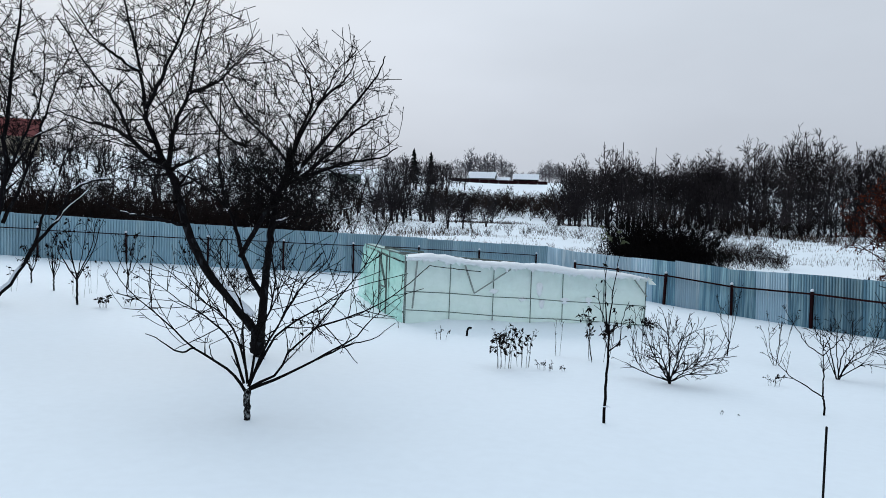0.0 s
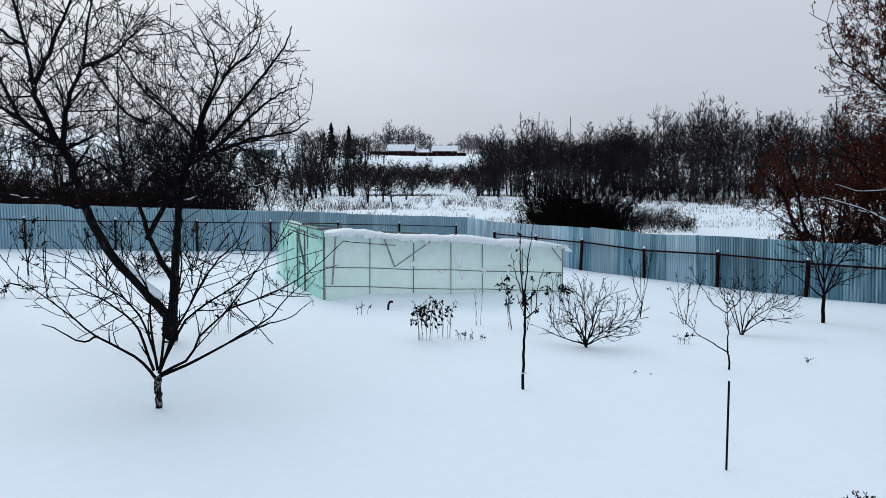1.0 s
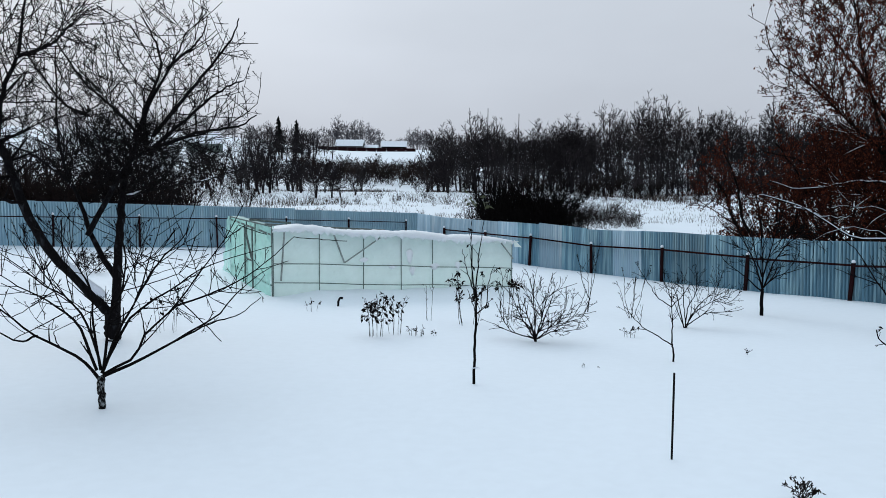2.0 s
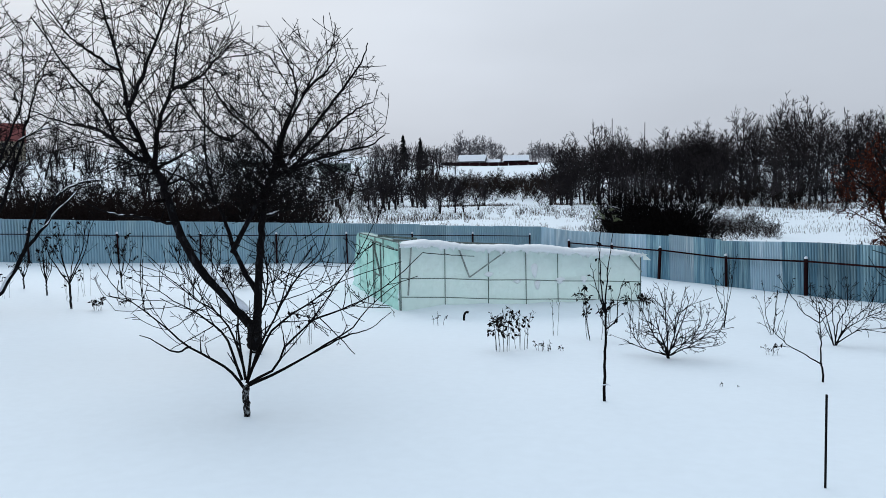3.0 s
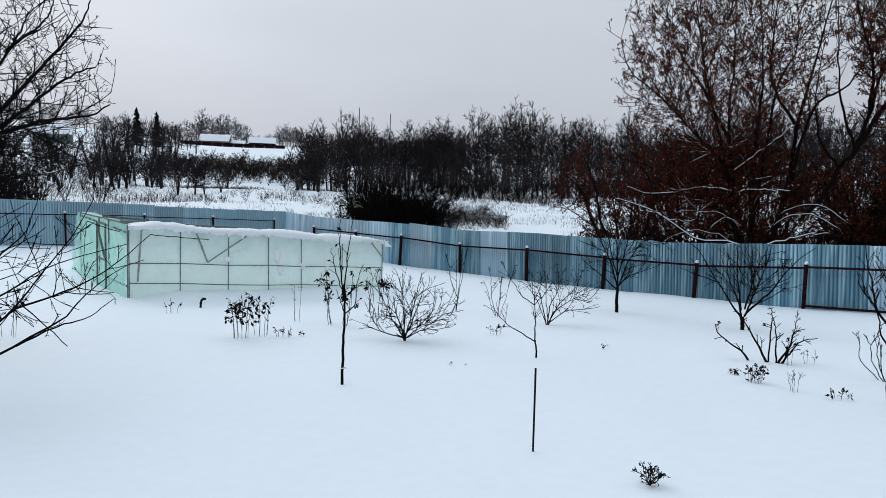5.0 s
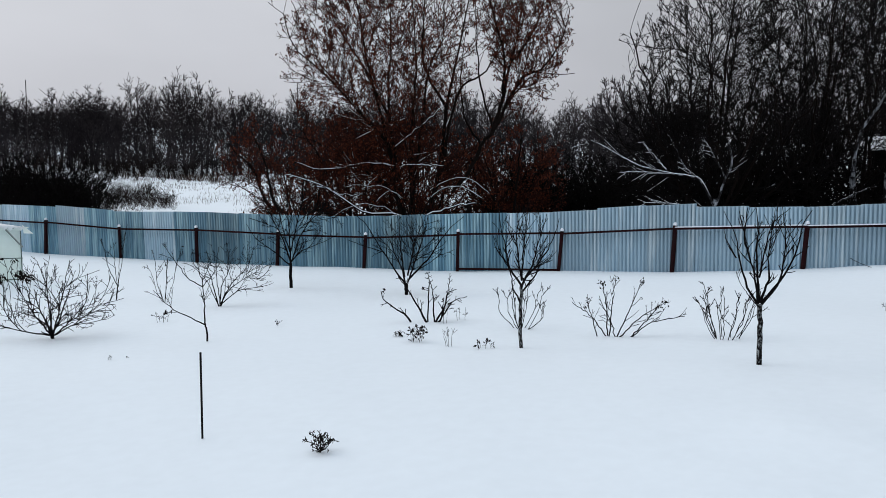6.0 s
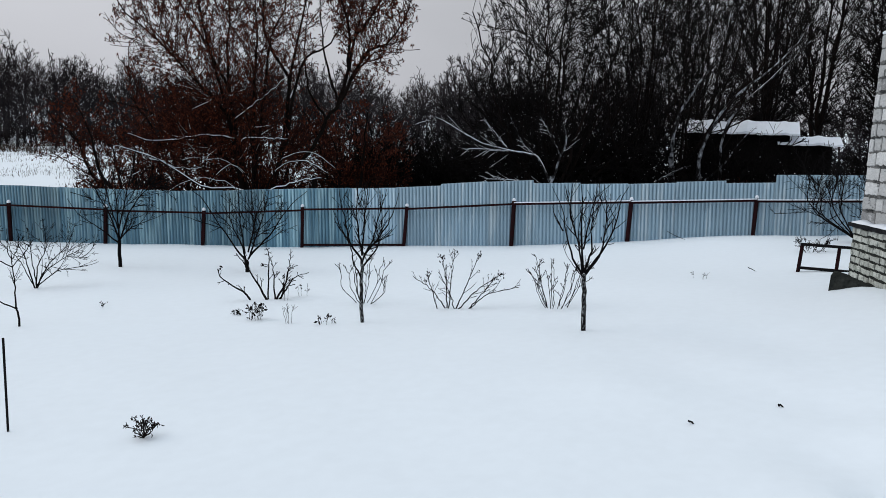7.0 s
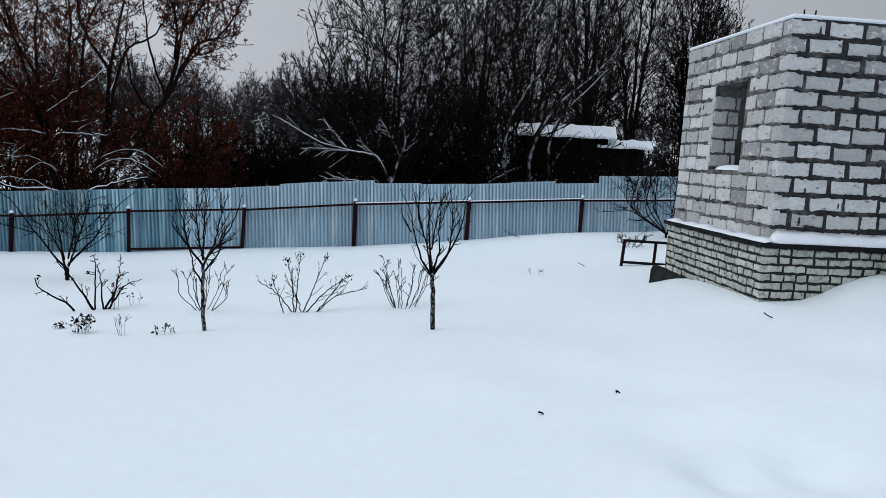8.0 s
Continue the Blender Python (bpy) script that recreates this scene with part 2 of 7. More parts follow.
def empty(name, place=(0, 0, 0), turn=0.0):
    ob = new(name)
    ob.empty_display_size = 0.2
    ob.matrix_basis = Matrix.Translation(place) @ Matrix.Rotation(turn, 4, "Z")
    return ob


def child(name, me, parent, label="", m=None):
    ob = new(name, me)
    ob.parent = parent
    if m is not None:
        ob.matrix_basis = m
    if label:
        tagged(ob, label)
    return ob


def part(name, bm, mat, parent, label=""):
    me = bpy.data.meshes.new(name)
    bm.to_mesh(me)
    bm.free()
    me.materials.append(mat)
    return child(name, me, parent, label)


def box(bm, lo, hi, bevel=0.0, m=None):
    """A box between two corners, with bevelled edges, added to bm."""
    lo, hi = Vector(lo), Vector(hi)
    made = bmesh.ops.create_cube(bm, size=1.0)["verts"]
    bmesh.ops.scale(bm, vec=hi - lo, verts=made)
    bmesh.ops.translate(bm, vec=(lo + hi) / 2, verts=made)
    if bevel:
        edges = list({e for v in made for e in v.link_edges})
        made = list({v for f in bmesh.ops.bevel(bm, geom=edges, offset=bevel, segments=1, affect="EDGES", profile=0.5)["faces"] for v in f.verts} | {v for v in made if v.is_valid})
    if m is not None:
        bmesh.ops.transform(bm, matrix=m, verts=made)
    return bm


def beam(bm, a, b, w, h=None, bevel=0.004):
    """A squared bar from a to b, added to bm."""
    a, b = Vector(a), Vector(b)
    d = b - a
    m = Matrix.Translation(a) @ d.to_track_quat("Z", "Y" if abs(d.z) < 0.9 * d.length else "X").to_matrix().to_4x4()
    return box(bm, (-w / 2, -(h or w) / 2, 0), (w / 2, (h or w) / 2, d.length), bevel, m)


def tubes(P, R, sides=3):
    """Tapered tubes along many polylines at once: P is (lines, points, 3), R is (lines, points)."""
    P, R = np.asarray(P, float), np.asarray(R, float)
    N, n = P.shape[:2]
    T = np.gradient(P, axis=1)
    T /= np.linalg.norm(T, axis=2, keepdims=True) + 1e-9
    ref = np.where(np.abs(T.mean(1)[:, 2:3]) > 0.8, np.array([[1.0, 0.2, 0.0]]), np.array([[0.1, 0.2, 1.0]]))[:, None, :]
    A = np.cross(T, ref)
    A /= np.linalg.norm(A, axis=2, keepdims=True) + 1e-9
    B = np.cross(T, A)
    ang = np.arange(sides) * 2 * np.pi / sides
    V = P[:, :, None] + R[:, :, None, None] * (np.cos(ang)[:, None] * A[:, :, None] + np.sin(ang)[:, None] * B[:, :, None])
    k = np.arange(sides)
    i = (np.arange(N)[:, None, None] * n + np.arange(n - 1)[None, :, None]) * sides
    Q = np.stack([i + k, i + (k + 1) % sides, i + sides + (k + 1) % sides, i + sides + k], axis=-1)
    return V.reshape(-1, 3), Q.reshape(-1, 4)


def ribbons(P, R):
    """Single strips for the finest far twigs: P is (lines, 2, 3), R is (lines, 2)."""
    d = P[:, 1] - P[:, 0]
    side = np.cross(d, np.random.default_rng(len(P)).normal(size=d.shape))
    side /= np.linalg.norm(side, axis=1, keepdims=True) + 1e-9
    V = np.stack([P[:, 0] - side * R[:, :1], P[:, 0] + side * R[:, :1], P[:, 1] + side * R[:, 1:], P[:, 1] - side * R[:, 1:]], axis=1)
    return V.reshape(-1, 3), np.arange(len(P) * 4).reshape(-1, 4)


def joined(pieces):
    V, Q, at = [], [], 0
    for v, q in pieces:
        V.append(v), Q.append(q + at)
        at += len(v)
    return np.concatenate(V), np.concatenate(Q)


def unit(v):
    return v / (np.linalg.norm(v, axis=-1, keepdims=True) + 1e-9)


def limb(points, r0, r1, n=12, rng=None, wig=0.02):
    """A smooth limb through a few points (Catmull-Rom), with a slight crookedness."""
    p = np.array(points, float)
    p = np.vstack([2 * p[0] - p[1], p, 2 * p[-1] - p[-2]])
    s = np.linspace(0, len(p) - 3 - 1e-6, n)
    i = s.astype(int)
    t = (s - i)[:, None]
    a, b, c, d = p[i], p[i + 1], p[i + 2], p[i + 3]
    q = 0.5 * (2 * b + (c - a) * t + (2 * a - 5 * b + 4 * c - d) * t**2 + (3 * b - a - 3 * c + d) * t**3)
    if rng is not None:
        q[1:] += rng.normal(0, wig, (n - 1, 3))
    return q, r1 + (r0 - r1) * np.linspace(1, 0, n) ** 1.3


def spawn(rng, P, R, per, lo, hi, length, angle, up, wig, n, rk=0.6, tip=0.003, fall=0.4, flat=1.0):
    """Side shoots on every line of P: per shoots each, between lo and hi of its length, length as a share of the parent's."""
    N, m = P.shape[:2]
    own = np.linalg.norm(np.diff(P, axis=1), axis=2).sum(1)
    idx = np.repeat(np.arange(N), per)
    M = len(idx)
    u = rng.uniform(lo, hi, M)
    s = u * (m - 1) * 0.999
    i = s.astype(int)
    t = (s - i)[:, None]
    base = P[idx, i] * (1 - t) + P[idx, i + 1] * t
    r = R[idx, i] * (1 - t[:, 0]) + R[idx, i + 1] * t[:, 0]
    tan = unit(P[idx, i + 1] - P[idx, i])
    perp = rng.normal(size=(M, 3))
    perp[:, 2] *= flat
    perp = unit(perp - (perp * tan).sum(1, keepdims=True) * tan)
    a = np.radians(angle) * rng.uniform(0.6, 1.35, M)[:, None]
    d = np.cos(a) * tan + np.sin(a) * perp
    d[:, 2] += up
    d = unit(d)
    L = own[idx] * length * (1 + 0.15 * (fall > 0.5) - fall * u) * rng.uniform(0.5, 1.3, M)
    Q = np.zeros((M, n, 3))
    Q[:, 0] = base
    for k in range(1, n):
        d = d + rng.normal(0, wig, (M, 3))
        d[:, 2] += up * 0.4
        d = unit(d)
        Q[:, k] = Q[:, k - 1] + d * (L / (n - 1))[:, None]
    r0 = np.maximum(r * rk, tip)
    return Q, np.linspace(r0, np.full(M, tip), n, axis=1)


def in_crown(rng, hulls, count, rim=0.45):
    """Points strewn through a crown made of ellipsoids (centre, half sizes), and the foot of the ellipsoid of each."""
    hulls = np.asarray(hulls, float)
    size = hulls[:, 3:].prod(1)
    pick = hulls[rng.choice(len(hulls), count, p=size / size.sum())]
    out = unit(rng.normal(size=(count, 3))) * rng.uniform(0, 1, (count, 1)) ** rim * np.exp(rng.normal(0, 0.10, (count, 1)))
    return pick[:, :3] + out * pick[:, 3:], pick[:, :3] - [0, 0, 0.9] * pick[:, 3:]


def grow(rng, lines, hulls, passes, rise=0.12, turn=1.5):
    """Fill a crown pass by pass: each shoot leaves the nearest limb that points its way and bends towards a spot of the crown.
    lines: list of (P, R). passes: (count, points, reach, rk, tip). Returns the new lines, one (P, R) for each pass."""
    def knots(P, R):
        T = unit(np.gradient(P, axis=1))
        return P[:, 1:].reshape(-1, 3), T[:, 1:].reshape(-1, 3), R[:, 1:].reshape(-1)

    node, tan, rad = (np.concatenate(k) for k in zip(*(knots(P, R) for P, R in lines)))
    made = []
    for k, (count, pts, reach, rk, tip) in enumerate(passes):
        goal, heart = in_crown(rng, hulls, count, 0.45 if k == 0 else 0.33)
        spoke = unit(goal - heart)
        base = np.zeros(count, int)
        for a in range(0, count, 400):
            g = goal[a:a + 400]
            far = np.sqrt(np.maximum((g**2).sum(1)[:, None] + (node**2).sum(1)[None] - 2 * g @ node.T, 1e-6))
            ahead = (g @ tan.T - (node * tan).sum(1)[None]) / far
            outward = ((g * spoke[a:a + 400]).sum(1)[:, None] - spoke[a:a + 400] @ node.T) / far
            base[a:a + 400] = np.argmin(far * (1 + turn * (1 - ahead) + 0.6 * turn * (1 - outward)) + 0.25 * reach * (far < 0.12 * reach), axis=1)
        b, t = node[base], tan[base]
        way = goal - b
        dist = np.linalg.norm(way, axis=1, keepdims=True) + 1e-6
        way = way / dist
        dist = np.clip(dist, reach * 0.4, reach * rng.uniform(0.6, 1.1, (count, 1)))
        first = unit(0.27 * turn * t + way)
        end = b + unit(way + [0, 0, rise]) * dist
        ctrl = b + first * dist * 0.5
        u = np.linspace(0, 1, pts)[None, :, None]
        Q = b[:, None] * (1 - u) ** 2 + 2 * ctrl[:, None] * u * (1 - u) + end[:, None] * u**2
        Q[:, 1:-1] += rng.normal(0, 0.005, (count, pts - 2, 3)) * dist[:, None] if pts > 2 else 0
        r0 = np.maximum(rad[base] * rk, tip)
        S = np.linspace(r0, np.full(count, tip), pts, axis=1)
        made.append((Q, S))
        new_node, new_tan, new_rad = knots(Q, S)
        node, tan, rad = np.concatenate([node, new_node]), np.concatenate([tan, new_tan]), np.concatenate([rad, new_rad])
    return made


def leaf_quads(rng, places, size, droop=0.5):
    """Small folded, pointed leaves at the given places."""
    M = len(places)
    d = rng.normal(size=(M, 3))
    d[:, 2] -= droop
    d = unit(d)
    w = unit(np.cross(d, rng.normal(size=(M, 3))))
    nrm = np.cross(d, w)
    s = (size * rng.uniform(0.6, 1.3, M))[:, None]
    V = np.stack([places, places + d * s * 0.5 + w * s * 0.24 + nrm * s * 0.12, places + d * s, places + d * s * 0.5 - w * s * 0.24 + nrm * s * 0.12], axis=1)
    return V.reshape(-1, 3), np.arange(M * 4).reshape(-1, 4)


def snow_on(rng, P, R, share, lift=0.5, thick=0.8):
    """Uneven caps of snow along the upper side of limbs, none where a limb stands steep."""
    P, R = np.asarray(P), np.asarray(R)
    T = np.abs(unit(np.gradient(P, axis=1))[:, :, 2])
    wave = rng.uniform(0, 1, R.shape)
    wave[:, 1:-1] = (wave[:, :-2] + wave[:, 1:-1] + wave[:, 2:]) / 3
    much = np.clip((share * 1.5 * np.clip(1.05 - T, 0, 1) ** 0.6 - wave) * 3.0 + 0.5, 0, 1)
    much[:, 0] *= 0.3
    much[:, -1] *= 0.3
    keep = much.max(1) > 0.25
    if not keep.any():
        return []
    P, R, much = P[keep].copy(), R[keep], much[keep]
    P[:, :, 2] += R * lift * much + 0.002
    return [tubes(P, R * np.maximum(0.2, thick * much), 6)]


# ---- the lie of the land ----
def smooth(a, b, t):
    if a > b:
        return 1 - smooth(b, a, t)
    t = min(1.0, max(0.0, (t - a) / (b - a)))
    return t * t * (3 - 2 * t)


MOUNDS = ((-2.0, 18.0, -0.17, 4.0), (9.75, 0.25, 0.40, 0.78), (16.8, 7.2, 0.16, 1.8), (9.0, 2.0, 0.08, 1.6), (8.0, -0.1, 0.13, 0.9), (6.2, 2.5, 0.05, 0.5), (5.5, 1.5, -0.05, 0.35),
          (6.9, 1.5, 0.06, 0.6), (6.0, 0.5, 0.08, 0.8), (4.6, 1.2, -0.05, 0.3), (4.12, 0.72, -0.12, 0.22), (4.45, 0.36, -0.13, 0.25), (4.3, 0.55, 0.04, 0.2), (5.0, 2.9, 0.035, 0.5),
          (7.4, 2.6, -0.035, 0.45), (3.9, 0.9, 0.05, 0.3), (5.2, 0.7, 0.05, 0.4),
          (8.83, 1.52, 0.09, 0.42), (9.38, 1.95, 0.10, 0.45), (9.93, 2.39, 0.11, 0.45), (10.47, 2.83, 0.12, 0.45))


def ground_z(x, y):
    d = math.hypot(x, y)
    k = min(1.0, 34 / max(d, 1e-6))
    u, v = x * k, y * k
    z = -0.0889 + 0.00481 * u - 0.08982 * v + (0.11438 * u * u - 0.10788 * u * v + 0.12871 * v * v) / 100
    if v < 0:
        z += 0.0898 * v
    for mx, my, h, r in MOUNDS:
        z += h * math.exp(-((x - mx) ** 2 + (y - my) ** 2) / r**2)
    s, o = (x + 4.9) * 0.8515 + (y - 16.1) * 0.5244, (y - 16.1) * 0.8515 - (x + 4.9) * 0.5244
    if -0.5 < s < 7.5 and -4 < o < 3:
        z += 0.19 * smooth(0.1, 1.2, s) * smooth(7.4, 5.0, s) * math.exp(-(o / 0.8) ** 2)
    w = smooth(34, 75, d)
    far = -2.2 + 1.6 * smooth(55, 125, d) + 18.4 * smooth(120, 430, d) + 6.5 * smooth(70, 170, -x)
    return z * (1 - w) + w * far


def undulation(x, y):
    d = math.hypot(x, y)
    z = 0.05 * noise.noise((x * 0.35, y * 0.35, 1.0)) + 0.018 * noise.noise((x * 1.1, y * 1.1, 4.0)) + 0.007 * noise.noise((x * 2.6, y * 2.6, 9.0))
    if d > 45:
        z += smooth(45, 90, d) * 0.5 * noise.noise((x * 0.06, y * 0.06, 2.0))
    return z


def land(x, y):
    return ground_z(x, y) + undulation(x, y)


def build_ground():
    rings = [0.0] + [0.4 * 1.037**k for k in range(228)]
    seg = 240
    V, Q = [], []
    for r in rings:
        for s in range(seg):
            a = 2 * math.pi * s / seg
            x, y = r * math.sin(a), r * math.cos(a)
            V.append((x, y, land(x, y)))
    for i in range(len(rings) - 1):
        for s in range(seg):
            Q.append((i * seg + s, (i + 1) * seg + s, (i + 1) * seg + (s + 1) % seg, i * seg + (s + 1) % seg))
    ob = new("ground", mesh_of("ground", V, np.array(Q)[:, ::-1], SNOW, True))
    tagged(ob, "deep fresh snow over a gently falling garden and field", "snow ground", kind="structure")


build_ground()


# ---- sheet-metal fence round the garden ----
RIB = 0.0885


SHEET_MESHES = {}


def sheet_mesh(slope, mat, rake=0.0):
    """Ribbed steel sheet of thirteen ribs, thin but closed, its foot and head cut to the fence's slope and its ribs a little out of plumb (rake); one mesh for each slope."""
    key = (round(slope / 0.015), mat.name, rake)
    if key in SHEET_MESHES:
        return SHEET_MESHES[key]
    slope = key[0] * 0.015
    prof = []
    for k in range(13):
        x = k * RIB
        prof += [(x, 0.0), (x + 0.050, 0.0), (x + 0.056, 0.034), (x + 0.082, 0.034)]
    prof.append((13 * RIB + 0.009, 0.0))
    V, Q = [], []
    for x, y in prof:
        a, b = x - rake, x + rake
        V += [(a, y, slope * a), (b, y, slope * b + 2.0), (a, y + 0.0015, slope * a), (b, y + 0.0015, slope * b + 2.0)]
    for k in range(len(prof) - 1):
        a, b = 4 * k, 4 * k + 4
        Q += [(a, b, b + 1, a + 1), (a + 2, a + 3, b + 3, b + 2), (a + 1, b + 1, b + 3, a + 3)]
    SHEET_MESHES[key] = mesh_of("metal_sheet", V, Q, mat)
    return SHEET_MESHES[key]


def snow_knob_mesh(r, h):
    bm = bmesh.new()
    bmesh.ops.create_icosphere(bm, subdivisions=2, radius=1.0)
    for v in bm.verts:
        v.co = Vector((v.co.x * r, v.co.y * r, max(v.co.z, -0.25) * h)) * (1 + 0.12 * noise.noise(v.co * 2.0))
    me = bpy.data.meshes.new("snow_knob")
    bm.to_mesh(me)
    bm.free()
    me.materials.append(SNOW_CAP)
    me.polygons.foreach_set("use_smooth", np.ones(len(me.polygons), dtype=bool))
    return me


KNOB = snow_knob_mesh(0.050, 0.064)


def build_fence(name, label, start, step, tops, first, last, lows=(), snowy_rails=(), seed=1, lean=0.02, old=(0, 0), sheet_from=None, rise=((0, 0.5), (20, 0.5)), new_sheet=None, nudge=(), stout=0.082, rake=0.0):
    """Posts at even steps with a rail near their tops and ribbed sheets behind them. tops: height of the post tops, by post."""
    rng = random.Random(seed)
    root = empty(name)
    tagged(root, label, "metal fence", kind="structure")
    sx, sy = step
    span = math.hypot(sx, sy)
    ux, uy = sx / span, sy / span
    ox, oy = -uy, ux
    if ox * start[0] + oy * start[1] < 0:
        ox, oy = -ox, -oy

    def top(i):
        i = min(max(i, 0), len(tops) - 1)
        k = min(int(i), len(tops) - 2)
        return tops[k] + (tops[k + 1] - tops[k]) * (i - k)

    def spot(i, out=0.0):
        return start[0] + sx * i + ox * out, start[1] + sy * i + oy * out

    def at(i):
        return i + (nudge[i] if i < len(nudge) else 0.0)

    for i in range(first, last + 1):
        x, y = spot(at(i))
        zt, zb = top(i), ground_z(x, y) - 0.25
        bm = bmesh.new()
        tx, ty = rng.uniform(-lean, lean), rng.uniform(-lean, lean)
        beam(bm, (x - tx, y - ty, zb), (x + tx, y + ty, zt), stout, bevel=0.008)
        post = part("post", bm, RED_STEEL, root, "dark red painted steel post")
        child("snow_knob", KNOB, post, "small cap of snow", pose(x + tx, y + ty, zt + 0.02, 0, 0, rng.uniform(0, 360)))
    for i in range(first, last):
        (x0, y0), (x1, y1) = spot(at(i), -0.05), spot(at(i + 1), -0.05)
        drop0, drop1 = rng.uniform(0.05, 0.09), rng.uniform(0.04, 0.08)
        bm = bmesh.new()
        beam(bm, (x0, y0, top(i) - drop0), (x1, y1, top(i + 1) - drop1), stout * 0.55, stout * 0.6)
        rail = part("rail", bm, RED_STEEL, root)
        if i in snowy_rails:
            bm = bmesh.new()
            beam(bm, (x0, y0, top(i) - drop0 + 0.037), (x1, y1, top(i + 1) - drop1 + 0.037), 0.045, 0.028, 0.012)
            part("snow_strip", bm, SNOW_CAP, rail, "thin strip of snow on the rail")
        if i in lows:
            bm = bmesh.new()
            g0, g1 = ground_z(x0, y0) + 0.05, ground_z(x1, y1) + 0.05
            beam(bm, (x0, y0, g0), (x1, y1, g1), 0.05, 0.05)
            part("bottom_rail", bm, RED_STEEL, root)
    begin = first if sheet_from is None else sheet_from
    count = int(math.ceil((last - begin) * span / 1.15))
    jump = 0.0
    for k in range(count):
        i = begin + k * 1.15 / span
        mid = i + 0.575 / span
        if rng.random() < 0.3:
            jump = rng.choice((-0.02, 0.0, 0.0, 0.02, 0.04))
        x, y = spot(i, 0.05 + 0.002 * (k % 2))
        slope = (top(i + 1.15 / span) - top(i)) / 1.15
        me = sheet_mesh(slope, ZINC_OLD if old[0] <= mid < old[1] and rng.random() < 0.88 else new_sheet or ZINC, rake)
        lift = float(np.interp(mid, [r[0] for r in rise], [r[1] for r in rise]))
        z = top(i) + lift + jump - 2.0
        child("metal_sheet", me, root, m=Matrix(((ux, ox, 0, x), (uy, oy, 0, y), (0, 0, 1, z), (0, 0, 0, 1))))
    return root


RIGHT_TOPS = (-0.45, -0.56, -0.56, -0.53, -0.60, -0.48, -0.46, -0.40, -0.17, -0.01, 0.27, 0.44, 0.63, 0.74, 0.84, 0.92, 1.0, 1.05)
build_fence("fence_east", "weathered blue-grey ribbed steel fence on red posts", (-3.663, 33.04), (1.768, -2.1395), RIGHT_TOPS, 1, 17, rake=-0.05,
            nudge=(0, 0, 0, -0.07, 0.01, 0.04, 0.04, 0.03, 0.0, -0.026, -0.046, -0.022, 0.038), lows=(8,), snowy_rails=(10, 11, 12, 13, 14), seed=4, lean=0.025, old=(2.8, 8.6), sheet_from=0.19, rise=((1, 0.44), (7, 0.50), (9.2, 0.47), (9.25, 0.52), (10.05, 0.50), (10.1, 0.43), (12.1, 0.37), (12.2, 0.56), (17, 0.60)))
LEFT_TOPS = (0.95, 0.82, 0.68, 0.52, 0.38, 0.25, 0.15, 0.05, -0.03, -0.12, -0.22, -0.36)
build_fence("fence_north", "pale blue-grey ribbed steel fence in snow", (-28.31, 14.08), (2.239, 1.628), LEFT_TOPS, 0, 11, seed=9, lean=0.015, rise=((0, 0.52), (11, 0.32)), new_sheet=ZINC_PALE, stout=0.055)


